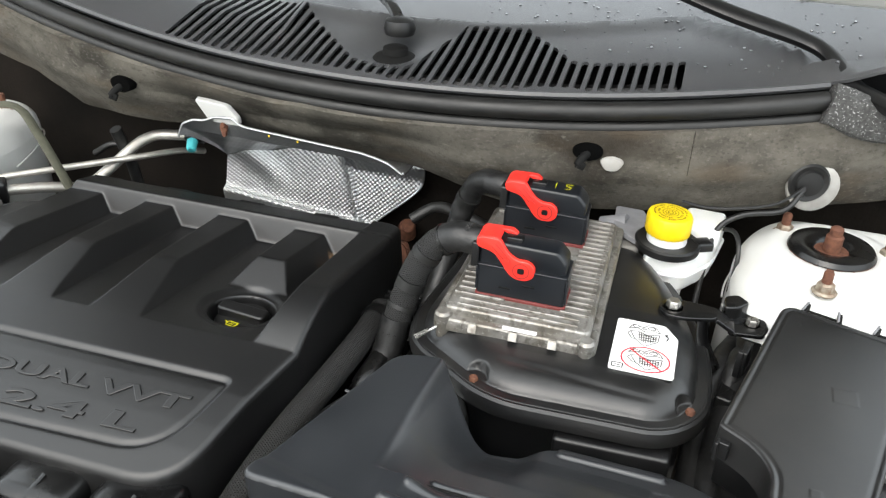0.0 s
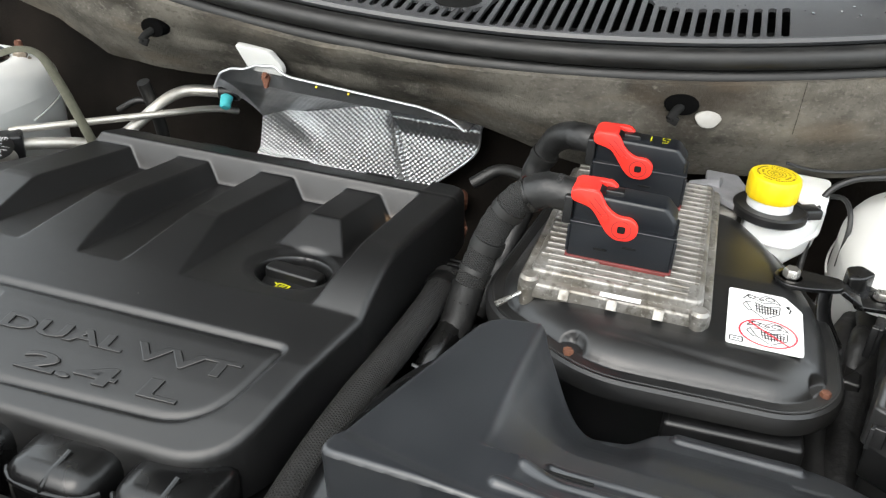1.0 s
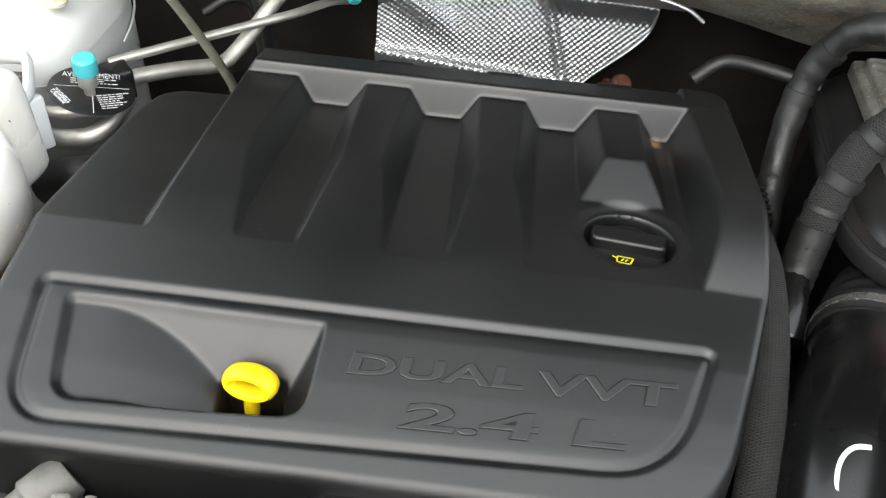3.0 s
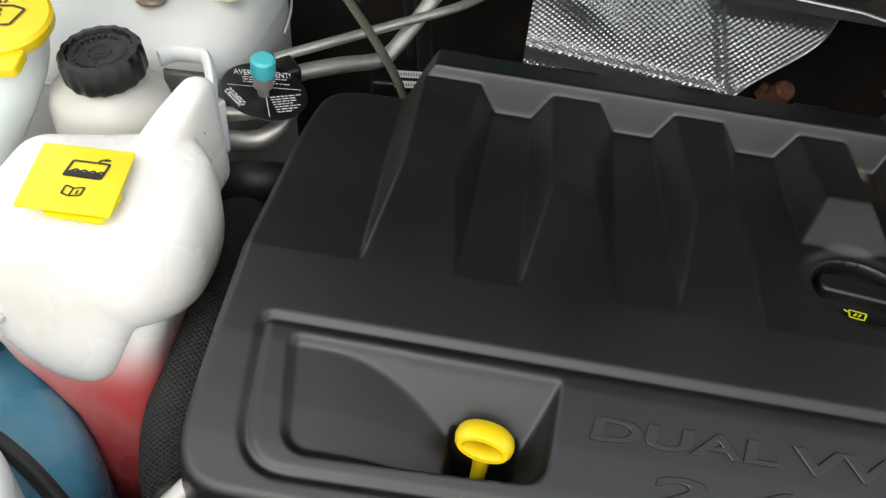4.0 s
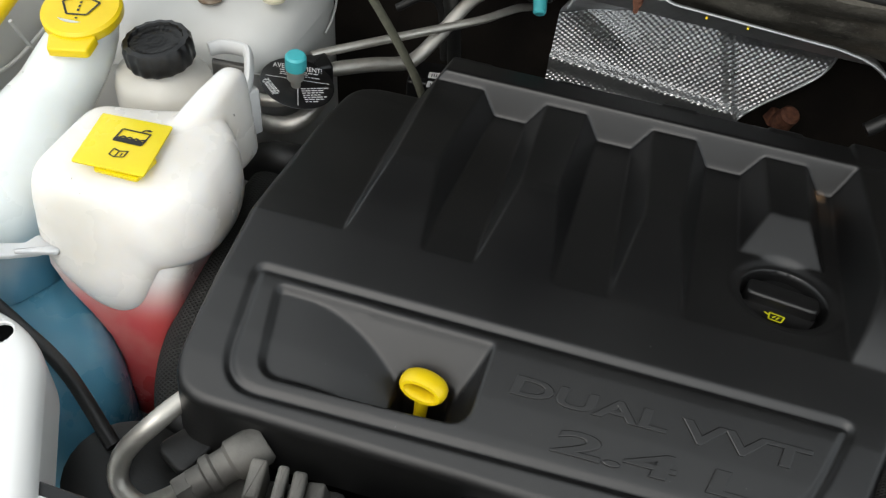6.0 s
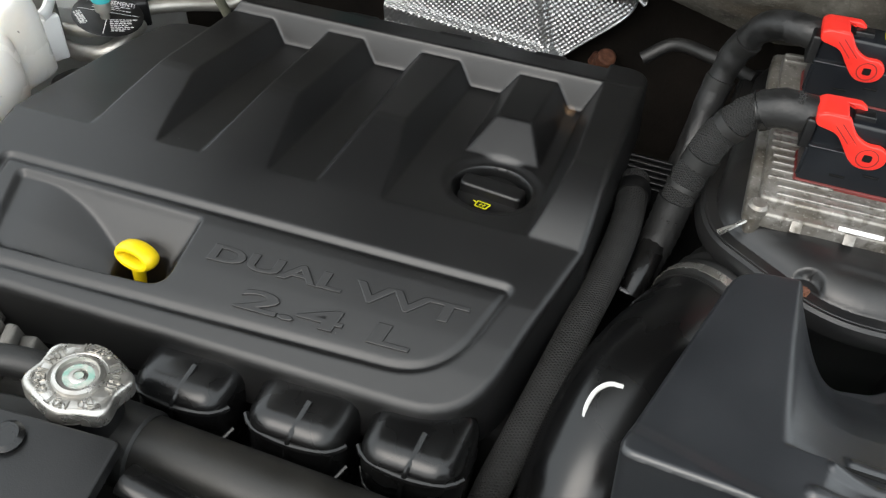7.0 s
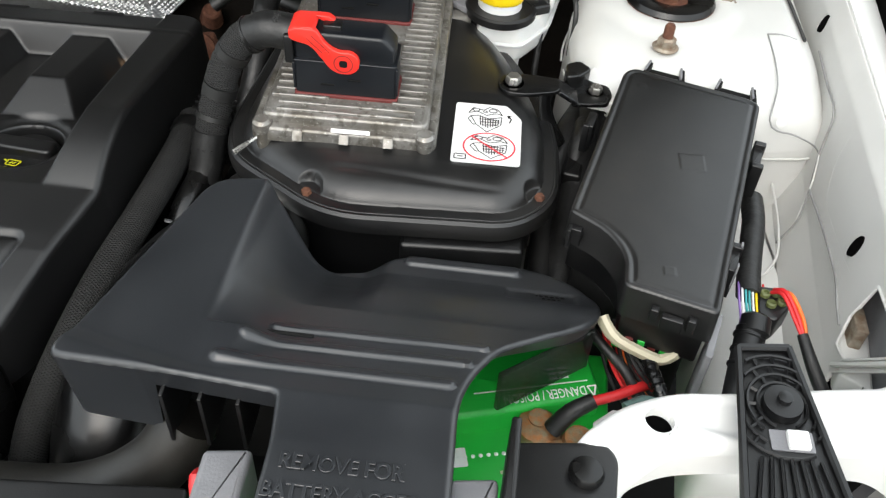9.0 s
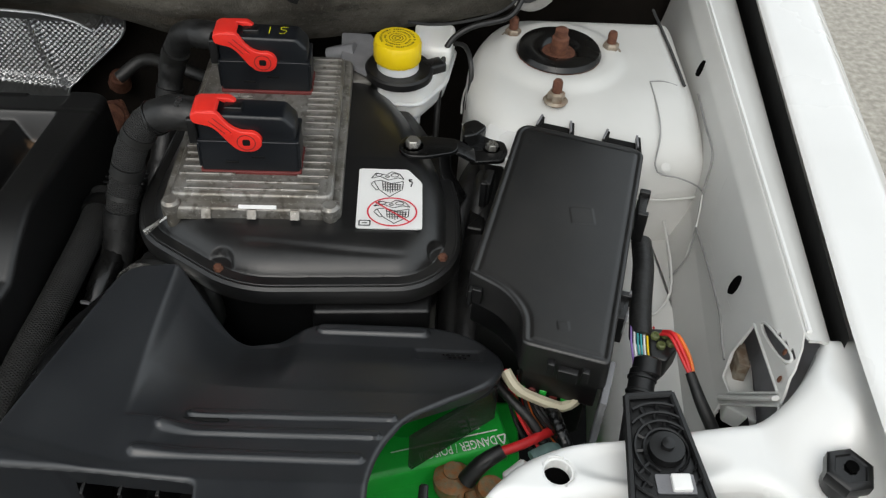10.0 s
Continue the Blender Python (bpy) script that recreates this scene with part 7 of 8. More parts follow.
part("tube", sweep([(-0.185, 0.366, 0.900), (-0.120, 0.364, 0.900), (-0.02, 0.362, 0.900), (0.07, 0.362, 0.897), (0.160, 0.368, 0.900), (0.215, 0.384, 0.925), (0.242, 0.405, 0.960)], [0.028, 0.028, 0.028, 0.028, 0.027, 0.024, 0.022], 20, 0.008), HOSE, upper, smooth=80)
part("collar", rod((-0.190, 0.366, 0.900), (-0.150, 0.365, 0.900), 0.0305, 24, 0.0305, 0.002), RUBBER, upper)
hose2 = thing("coolant_hose", "black rubber hose running to the filler neck", "hose", (-0.28, 0.36, 0.95))
part("tube", sweep([(-0.200, 0.372, 0.938), (-0.235, 0.375, 0.948), (-0.275, 0.366, 0.952), (-0.315, 0.353, 0.945), (-0.35, 0.345, 0.93)], 0.0115, 12, 0.006), RUBBER, hose2)
part("paint_dot", lathe([(0.003, 0), (0.002, 0.0008)], 12, pose(-0.262, 0.366, 0.9635)), YELLOW, hose2)
lone("tan_bracket", slab(rounded([(-0.30, 0.335), (-0.205, 0.335), (-0.205, 0.372), (-0.30, 0.36)], 0.004), 0.90, 0.918, 0.003), HOSE, "brown stained bracket under the hose", "bracket")

# ---- bottles and lines on the pulley side ----
SEAT = WASHER_SEAT
wash = thing("washer_bottle", "milky washer fluid bottle with blue fluid inside", "washer bottle", (-0.68, 0.54, 0.74))
part("neck_and_shoulder", sweep([(-0.662, 0.700, 1.056), (-0.663, 0.688, 1.038), (-0.674, 0.655, 1.008), (-0.684, 0.605, 0.972), (-0.692, 0.555, 0.918), (-0.695, 0.525, 0.85), (-0.70, 0.52, 0.74)],
                                [0.030, 0.035, 0.051, 0.070, 0.085, 0.092, 0.092], 36, 0.008), MILK, wash, smooth=80)
BASIN_OUT = rounded([(-0.76, 0.430), (-0.54, 0.402), (-0.502, 0.425), (-0.514, 0.472), (-0.568, 0.530), (-0.66, 0.575), (-0.76, 0.58)], [0.03, 0.03, 0.025, 0.03, 0.04, 0.04, 0.03], 7)
part("lower_tank", loft([[(0.63 * (k - 1) + x * k, 0.475 * (1 - k) + y * k, z) for x, y in BASIN_OUT] for z, k in ((0.72, 1), (0.83, 1), (0.862, 0.985), (0.882, 0.94), (0.895, 0.86), (0.902, 0.72), (0.906, 0.45), (0.907, 0.15))]), MILK, wash, "blue fluid behind milky plastic", 80)
part("mould_seam", sweep([(-0.657, 0.667, 1.053), (-0.668, 0.628, 1.025), (-0.672, 0.560, 0.985), (-0.670, 0.505, 0.945), (-0.665, 0.470, 0.905)], 0.0013, 6, 0.01), MILK, wash)
wm = plane_at((-0.660, 0.697, 1.060), (0.96, 0.26, 0.0), (-0.25, 0.94, 0.18))
wc = part("cap", lathe([(0.034, 0), (0.0365, 0.003), (0.0365, 0.010), (0.034, 0.0125), (0.012, 0.0135)], 40, wm), YELLOW, wash, "yellow snap-on cap with black windscreen symbol")
part("tab", slab(rounded([(-0.018, -0.050), (0.018, -0.050), (0.022, -0.030), (-0.022, -0.030)], 0.004), 0.000, 0.008, 0.002, 0, wm), YELLOW, wc)
part("hinge", slab(rounded([(-0.004, 0.030), (0.022, 0.028), (0.024, 0.046), (0.0, 0.048)], 0.004), -0.004, 0.010, 0.002, 0, wm), YELLOW, wc)
sm = wm @ pose(0, 0, 0.0142)
part("symbol", join(strokes([((-0.017, 0.004), (-0.009, -0.012)), ((-0.009, -0.012), (0.009, -0.012)), ((0.009, -0.012), (0.017, 0.004)), ((-0.017, 0.004), (-0.008, 0.008)), ((-0.008, 0.008), (0.008, 0.008)), ((0.008, 0.008), (0.017, 0.004))], 0.0020, 0, sm),
     strokes([((0, -0.008), (0, -0.005)), ((0, -0.003), (0, 0)), ((0, 0.002), (0, 0.005)), ((0.001, 0.011), (0.003, 0.014)), ((0.005, 0.0165), (0.009, 0.0175)), ((-0.001, 0.011), (-0.003, 0.014)), ((-0.005, 0.0165), (-0.009, 0.0175)), ((0.012, 0.017), (0.015, 0.014)), ((-0.012, 0.017), (-0.015, 0.014)), ((0.0, -0.017), (0.002, -0.016))], 0.0021, 0, sm)), INK, wc)
for i, pts in enumerate(([(-0.684, 0.752, 1.050), (-0.690, 0.766, 1.09), (-0.690, 0.78, 1.16), (-0.69, 0.80, 1.22)], [(-0.648, 0.733, 1.074), (-0.650, 0.752, 1.092), (-0.646, 0.772, 1.135), (-0.648, 0.79, 1.20)])):
    h = thing("washer_hose", "black rubber washer hose rising from the bottle", "hose", pts[0], "washer hoses")
    part("tube", sweep(pts, 0.0085, 12, 0.008), RUBBER, h)
    part("sleeve", sweep([Vector(pts[1]) * 0.6 + Vector(pts[2]) * 0.4, Vector(pts[1]) * 0.2 + Vector(pts[2]) * 0.8], 0.0098, 12, 0.008), RUBBER, h)
    part("tip", rod(pts[0], Vector(pts[0]) - Vector((0, 0.006, 0.012)), 0.006, 10, 0.005), PAPER if i else RUBBER, h)
for pts in ([(-0.775, 0.60, 1.03), (-0.768, 0.64, 1.00), (-0.765, 0.70, 0.985), (-0.770, 0.78, 0.99)], [(-0.770, 0.72, 1.02), (-0.762, 0.74, 0.96), (-0.752, 0.75, 0.90)]):
    lone("seam_bead", sweep(pts, 0.0022, 8, 0.006), APRON, "painted sealer bead on the washer side wing", "seam bead", "wing beads")
lone("prop_rod", sweep([(-0.735, 0.620, 1.045), (-0.738, 0.655, 1.052), (-0.742, 0.720, 1.066), (-0.745, 0.770, 1.080), (-0.738, 0.800, 1.100), (-0.730, 0.840, 1.145), (-0.725, 0.87, 1.19)], 0.0068, 12, 0.008), YELLOW, "yellow coated hood prop rod along the fender", "prop rod")

SEAT = Matrix.Translation((0.012, 0.016, -0.005))
ps = thing("steering_reservoir", "yellowed power steering fluid bottle", "fluid reservoir", (-0.575, 0.685, 0.93))
part("bottle", lathe([(0.030, 0), (0.043, 0.006), (0.046, 0.02), (0.046, 0.083), (0.042, 0.096), (0.032, 0.102), (0.026, 0.112)], 36, pose(-0.582, 0.690, 0.926) @ Matrix.Diagonal((1.0, 0.95, 1, 1)), lambda a: 1 + 0.06 * math.cos(2 * a + 0.6)), CREAM, ps, smooth=70)
loop = [(-0.566, 0.745, 1.018), (-0.556, 0.754, 1.019), (-0.536, 0.755, 1.020), (-0.526, 0.748, 1.020), (-0.512, 0.718, 1.012), (-0.512, 0.706, 1.008)]
part("bracket", sweep(loop, 0.0046, 10, 0.003, 1.7), PAPER, ps, "white plastic bracket loop")
part("bracket_wall", slab(rounded([(-0.566, 0.748), (-0.530, 0.752), (-0.527, 0.744), (-0.562, 0.740)], 0.002), 0.955, 1.008, 0.002), GRIME, ps)
part("bracket_shelf", slab(rounded([(-0.565, 0.748), (-0.528, 0.750), (-0.512, 0.712), (-0.545, 0.712)], 0.004), 0.972, 0.982, 0.002, 0), GRIME, ps)
part("bracket_bolt", bolt((-0.538, 0.729, 0.985), 0.0065, 0.012, 0.010), RUSTY_NUT, ps, "rusty bolt")
part("bracket_leg", block(0.020, 0.010, 0.05, pose(-0.512, 0.716, 0.955, 0, 0, 60), 0.003), PAPER, ps)
pm2 = pose(-0.579, 0.687, 1.038, 6, -4, 0) @ Matrix.Diagonal((0.86, 0.86, 1.0, 1))
pc = part("cap", lathe([(0.034, 0), (0.0355, 0.003), (0.0355, 0.018), (0.033, 0.022), (0.028, 0.0225), (0.027, 0.020), (0.006, 0.0195)], 96, pm2, lambda a: 1 + 0.022 * math.cos(16 * a)), SATIN, ps, "black ribbed cap with raised lettering")
part("lettering", strokes([((0.0215 * math.cos(a), 0.0215 * math.sin(a)), (0.0215 * math.cos(a + 0.13), 0.0215 * math.sin(a + 0.13))) for a in np.linspace(0, 2 * math.pi, 26, False)], 0.0042, 0.0212, pm2), RUBBER, pc)
part("emblem", join(ring_flat(0, 0, 0.010, 0.010, 0.0012, 0.0208, pm2, 24), strokes([((-0.004, -0.004), (0.004, 0.004)), ((-0.002, -0.006), (0.006, -0.001))], 0.0016, 0.0208, pm2)), RUBBER, pc)

cool = thing("coolant_bottle", "white translucent coolant bottle with red coolant low inside", "coolant bottle", (-0.54, 0.56, 0.72))
SEAT = STRAIGHT
CT = rounded([(-0.605, 0.543), (-0.580, 0.526), (-0.478, 0.528), (-0.449, 0.560), (-0.4495, 0.612), (-0.462, 0.646), (-0.484, 0.664), (-0.556, 0.644), (-0.607, 0.638)],
             [0.014, 0.022, 0.036, 0.034, 0.03, 0.02, 0.02, 0.04, 0.020], 7)


def scaled(poly, k, cx, cy, dx=0.0, dy=0.0):
    return [((x - cx) * k + cx + dx, (y - cy) * k + cy + dy) for x, y in poly]


rings = []
for z, k, dx, dy in ((0.946, 0.84, 0.0, 0.004), (0.950, 0.92, 0.0, 0.002), (0.958, 0.972, 0, 0.0), (0.968, 0.998, 0, 0), (0.980, 1.0, 0, 0), (0.992, 0.990, 0, 0.001), (1.004, 0.972, 0, 0.002), (1.013, 0.945, 0, 0.003), (1.020, 0.895, 0, 0.005), (1.0245, 0.81, 0, 0.007), (1.0275, 0.66, 0, 0.009), (1.030, 0.38, 0, 0.011), (1.031, 0.1, 0, 0.012)):
    rings.append([(x, y, z + 0.06 * (x + 0.53) * max(0, z - 0.99) / 0.04) for x, y in scaled(CT, k, -0.530, 0.590, dx, dy)])
tank_shape = loft(rings)
rings = []
for z, x0, x1, y0, y1 in ((0.790, -0.508, -0.470, 0.494, 0.54), (0.800, -0.513, -0.466, 0.489, 0.55), (0.83, -0.516, -0.467, 0.492, 0.56), (0.86, -0.522, -0.470, 0.498, 0.58), (0.88, -0.533, -0.473, 0.504, 0.59), (0.900, -0.552, -0.474, 0.509, 0.60), (0.918, -0.574, -0.474, 0.514, 0.61), (0.935, -0.588, -0.472, 0.519, 0.62), (0.958, -0.594, -0.466, 0.528, 0.63), (0.968, -0.594, -0.466, 0.532, 0.63)):
    rings.append([(x, y, z) for x, y in rounded([(x0, y0), (x1, y0 + 0.010), (x1, y1), (x0, y1)], [0.016, 0.022, 0.016, 0.016], 6)])
part("lower_tank", loft(rings), COOLANT, cool, "red coolant behind milky plastic", 120)
rings = []
for y, xl, xr, top in ((0.600, -0.518, -0.502, 1.026), (0.618, -0.522, -0.494, 1.032), (0.640, -0.518, -0.487, 1.040), (0.660, -0.513, -0.482, 1.047), (0.678, -0.507, -0.4795, 1.052), (0.690, -0.505, -0.479, 1.052), (0.699, -0.503, -0.480, 1.046), (0.705, -0.502, -0.482, 1.030), (0.707, -0.501, -0.484, 1.008)):
    w = (xr - xl) / 2
    rings.append([(px, y, pz) for px, pz in rounded([(xl - 0.004, 0.955), (xr + 0.003, 0.955), (xr - 0.002, top), (xl + 0.004, top)], [0.003, 0.003, w * 0.55, w * 0.75], 7)])
spout_shape = loft(rings)
part("mould_ridge", sweep([(-0.590, 0.537, 0.968), (-0.574, 0.543, 1.000), (-0.558, 0.555, 1.020), (-0.545, 0.57, 1.0285)], 0.0009, 6, 0.006), MILKWHITE, cool)
rings = []
for z, w, y0, xc in ((1.000, 0.052, 0.534, -0.541), (0.988, 0.056, 0.5272, -0.541), (0.977, 0.0575, 0.5256, -0.541), (0.967, 0.0585, 0.5240, -0.541), (0.956, 0.0575, 0.5215, -0.541), (0.946, 0.055, 0.5188, -0.541), (0.935, 0.051, 0.5165, -0.540), (0.924, 0.045, 0.5150, -0.536), (0.913, 0.036, 0.5145, -0.531), (0.905, 0.025, 0.516, -0.526), (0.899, 0.011, 0.519, -0.521)):
    rings.append([(xc - w * math.cos(a) , 0.565 - (0.565 - y0) * math.sin(a) ** 0.28, z) for a in np.linspace(0, math.pi, 40)])
tank = part("tank", join(tank_shape, spout_shape, loft(rings)), MILKWHITE, cool, smooth=180)
blend = tank.modifiers.new("blend", "REMESH")
blend.mode, blend.voxel_size, blend.use_smooth_shade = "VOXEL", 0.0022, True
soft = tank.modifiers.new("soft", "SMOOTH")
soft.factor, soft.iterations = 0.5, 14
SEAT = Matrix.Translation((0.002, 0.012, 0.0))
part("mount_ear", slab(rounded([(-0.590, 0.520), (-0.585, 0.506), (-0.610, 0.492), (-0.632, 0.484), (-0.640, 0.490), (-0.634, 0.500), (-0.612, 0.508)], 0.005, 4), 0.948, 0.953, 0.0015, 0.0015), MILKWHITE, cool)
part("ear_web", sweep([(-0.632, 0.488, 0.950), (-0.638, 0.480, 0.930), (-0.645, 0.472, 0.905)], [0.005, 0.0035, 0.0025], 8, 0.004), MILKWHITE, cool)
part("mount_stay", slab(rounded([(-0.570, 0.520), (-0.572, 0.508), (-0.606, 0.496), (-0.598, 0.520)], 0.003, 3), 0.9525, 0.957, 0.0015), MILKWHITE, cool)
SEAT = STRAIGHT
tag = thing("coolant_tag", "yellow plastic tag with coolant level pictogram", "label", (-0.555, 0.58, 1.04))
tm = plane_at((-0.5555, 0.548, 1.0345), (0.997, 0.02, 0.03), (-0.02, 1, 0.0))
TAGO = rounded([(0, 0), (0.062, 0.001), (0.052, 0.065), (-0.011, 0.063)], 0.002, 2)
part("sheet", slab(TAGO, 0, 0.0012, 0.0003, 0, tm), YTAG, tag)
part("folded_flap", slab(rounded([(0.018, 0.006), (0.056, 0.005), (0.060, 0.030), (0.02, 0.03)], 0.002, 2), -0.006, -0.003, 0.0003, 0, tm @ pose(0.0, -0.006, 0, 6, 0, 0)), YTAG, tag)
si = tm @ pose(0.030, 0.041, 0.0017, 0, 0, 0) @ Matrix.Diagonal((0.95, 0.95, 1, 1))
part("symbol", join(strokes([((-0.014, -0.008), (0.012, -0.008)), ((0.012, -0.008), (0.012, 0.008)), ((0.012, 0.008), (0.004, 0.008)), ((-0.014, 0.008), (-0.014, -0.008)), ((-0.014, 0.008), (0.003, 0.008)), ((0.003, 0.008), (0.005, 0.012)), ((0.005, 0.012), (0.011, 0.012)), ((0.008, 0.0135), (0.008, 0.0105))], 0.0018, 0, si),
     strokes([((-0.013, -0.0055), (0.011, -0.0055))], 0.0055, 0, si), strokes([((-0.011 + 0.006 * i, -0.003), (-0.008 + 0.006 * i, -0.0005)) for i in range(4)] + [((-0.008 + 0.006 * i, -0.0005), (-0.005 + 0.006 * i, -0.003)) for i in range(4)], 0.0018, 0, si),
     strokes([((-0.007, -0.026), (-0.001, -0.028)), ((-0.001, -0.028), (0.006, -0.026)), ((0.006, -0.026), (0.006, -0.018)), ((0.006, -0.018), (-0.001, -0.020)), ((-0.001, -0.020), (-0.007, -0.018)), ((-0.007, -0.018), (-0.007, -0.026)), ((-0.001, -0.020), (-0.001, -0.028)), ((0.0028, -0.0255), (0.0028, -0.0215))], 0.0013, 0, si)), INK, tag)

# service port and printed disc
SEAT = STRAIGHT
disc = thing("caution_disc", "round black caution disc with white print on the service port", "label", (-0.48, 0.797, 0.95))
dm = plane_at((-0.480, 0.797, 0.9715), (0.88, 0.42, -0.20), (-0.36, 0.92, 0.12))
part("disc", lathe([(0.0365, 0), (0.0375, 0.0008), (0.0365, 0.0016)], 44, dm), SATIN, disc)
part("heading", lettering("AVERTISSEMENT!", -0.025, 0.025, 0.0185, 0.0255, 0.0003, dm @ pose(0, 0, 0.0017)), PAPER, disc, "white print", 20)
part("heading", lettering("CAUTION!", -0.011, 0.011, -0.004, 0.003, 0.0003, dm @ pose(-0.027, -0.012, 0.0017, 0, 0, -60)), PAPER, disc, "white print", 20)
lsd = []
random.seed(4)
for base, turn, n, width in (((-0.030, 0.0), -58, 7, 0.024), ((0.003, -0.009), 14, 7, 0.026), ((-0.018, 0.016), 0, 3, 0.038)):
    for i in range(n):
        x, row = 0.0, -0.0031 * i
        while x < width * random.uniform(0.7, 1.0):
            w = random.uniform(0.002, 0.006)
            lsd.append(tuple((base[0] + c * math.cos(radians(turn)) - row * math.sin(radians(turn)), base[1] + c * math.sin(radians(turn)) + row * math.cos(radians(turn))) for c in (x, x + w)))
            x += w + 0.0011
lsd = [l for l in lsd if all(math.hypot(*q) < 0.0345 for q in l)]
part("print", strokes(lsd, 0.0012, 0.0018, dm), PAPER, disc)
part("divider", strokes([((0, 0.004), (0, -0.034)), ((-0.032, 0.004), (0.032, 0.004))], 0.0007, 0.0019, dm), PAPER, disc)
SEAT = Matrix.Translation((0.0125, -0.002, 0.006))
port = thing("service_port", "aluminium service port with a turquoise cap", "service port", (-0.492, 0.795, 0.95))
part("valve", lathe([(0.005, 0), (0.005, 0.020), (0.0085, 0.022), (0.0085, 0.034), (0.007, 0.036)], 18, axis_at((-0.493, 0.795, 0.955), (-0.489, 0.790, 1.0))), PIPE, port)
part("cap", lathe([(0.0105, 0), (0.0108, 0.002), (0.0104, 0.014), (0.0085, 0.016), (0.004, 0.0165)], 26, axis_at((-0.4895, 0.791, 0.990), (-0.487, 0.788, 1.02))), BLUECAP, port, "turquoise plastic cap")
SEAT = STRAIGHT
pipes = thing("refrigerant_pipe", "thin bare aluminium refrigerant pipe", "pipe", (-0.4, 0.95, 0.93), "refrigerant pipes")
part("tube", sweep([(-0.490, 0.856, 0.968), (-0.475, 0.870, 0.969), (-0.43, 0.912, 0.970), (-0.385, 0.954, 0.971), (-0.342, 0.994, 0.972), (-0.322, 1.030, 0.968), (-0.311, 1.06, 0.961), (-0.300, 1.09, 0.950)], 0.0048, 12), PIPE, pipes)
pipes2 = thing("refrigerant_pipe", "thick dull aluminium refrigerant pipe with a bend", "pipe", (-0.4, 0.92, 0.93), "refrigerant pipes")
part("tube", sweep([(-0.482, 0.850, 0.951), (-0.466, 0.867, 0.951), (-0.435, 0.898, 0.946), (-0.412, 0.920, 0.940), (-0.400, 0.935, 0.940), (-0.385, 0.960, 0.954), (-0.362, 1.002, 0.982), (-0.350, 1.020, 0.990), (-0.335, 1.032, 0.993), (-0.300, 1.045, 0.993), (-0.270, 1.055, 0.993)], 0.0080, 14), PIPE, pipes2)
part("tube_clip", rod((-0.300, 1.045, 0.993), (-0.272, 1.053, 0.993), 0.0115, 14, 0.0115, 0.002), SATIN, pipes2)
part("cap", rod((-0.283, 1.036, 0.992), (-0.279, 1.022, 0.980), 0.0085, 14, 0.0075, 0.002), BLUECAP, pipes2, "turquoise cap")
SEAT = WASHER_SEAT
part("fitting", block(0.03, 0.03, 0.03, pose(-0.500, 0.850, 0.930, 0, 0, 40), 0.004), SATIN, pipes2)
part("near_tube", sweep([(-0.545, 0.768, 0.932), (-0.520, 0.768, 0.930), (-0.495, 0.775, 0.932), (-0.482, 0.795, 0.938), (-0.482, 0.83, 0.94)], 0.0092, 14), PIPE, pipes2)
part("near_tube", sweep([(-0.548, 0.778, 0.950), (-0.520, 0.780, 0.950), (-0.495, 0.79, 0.952)], 0.0065, 12), PIPE, pipes2)
SEAT = Matrix.Translation((0.026, -0.012, 0.008))
lone("ground_strap", sweep([(-0.550, 0.865, 1.036), (-0.545, 0.885, 1.044), (-0.525, 0.915, 1.052), (-0.500, 0.925, 1.045), (-0.470, 0.915, 1.020), (-0.435, 0.900, 0.985), (-0.405, 0.89, 0.945), (-0.39, 0.885, 0.91)], 0.0085, 8, 0.006, 0.3), STRAP, "olive fabric-covered ground strap bolted to the tower", "strap")
lone("strap_bolt", bolt((-0.552, 0.861, 1.024), 0.0075, 0.012, 0.0115), IVORY, "pale plated bolt holding the strap", "bolt")
SEAT = STRAIGHT
ch = thing("sleeved_hose", "black woven mesh sleeve over a hose beside the cover", "hose", (-0.48, 0.6, 0.88))
part("tube", sweep([(-0.480, 0.770, 0.885), (-0.476, 0.700, 0.898), (-0.470, 0.640, 0.903), (-0.462, 0.580, 0.900), (-0.461, 0.540, 0.890), (-0.459, 0.505, 0.872), (-0.446, 0.475, 0.853), (-0.42, 0.46, 0.845)], 0.0225, 30, 0.004, 1.0), SLEEVE, ch)
part("collar", sweep([(-0.452, 0.474, 0.862), (-0.428, 0.462, 0.852), (-0.40, 0.46, 0.848)], 0.023, 16, 0.006), RUBBER, ch)
SEAT = WASHER_SEAT
lone("lower_hose", sweep([(-0.53, 0.735, 0.90), (-0.50, 0.735, 0.915), (-0.475, 0.745, 0.910), (-0.46, 0.77, 0.89)], 0.018, 14), RUBBER, "black rubber hose under the service port", "hose")
lone("front_hose", sweep([(-0.705, 0.500, 0.960), (-0.672, 0.481, 0.945), (-0.605, 0.459, 0.932), (-0.54, 0.434, 0.925), (-0.48, 0.40, 0.90)], 0.0060, 12), RUBBER, "thin black hose in front of the washer tank", "hose")
cl = thing("ribbed_clip", "black plastic clip with moulded ribs", "clip", (-0.635, 0.45, 0.98))
part("plate", slab(rounded([(-0.665, 0.432), (-0.632, 0.440), (-0.628, 0.462), (-0.668, 0.470)], 0.003), 0.985, 0.997, 0.002), SATIN, cl)
for i in range(4):
    part("rib", rod((-0.660 + 0.009 * i, 0.440, 0.998), (-0.662 + 0.009 * i, 0.464, 0.998), 0.0012, 6), GREYPAD, cl)
mod = thing("relay_box", "black relay box with two white barcode labels", "relay box", (-0.40, 1.05, 0.80))
part("box", block(0.11, 0.05, 0.06, pose(-0.40, 1.055, 0.775, 0, 0, 8), 0.004), SATIN, mod)
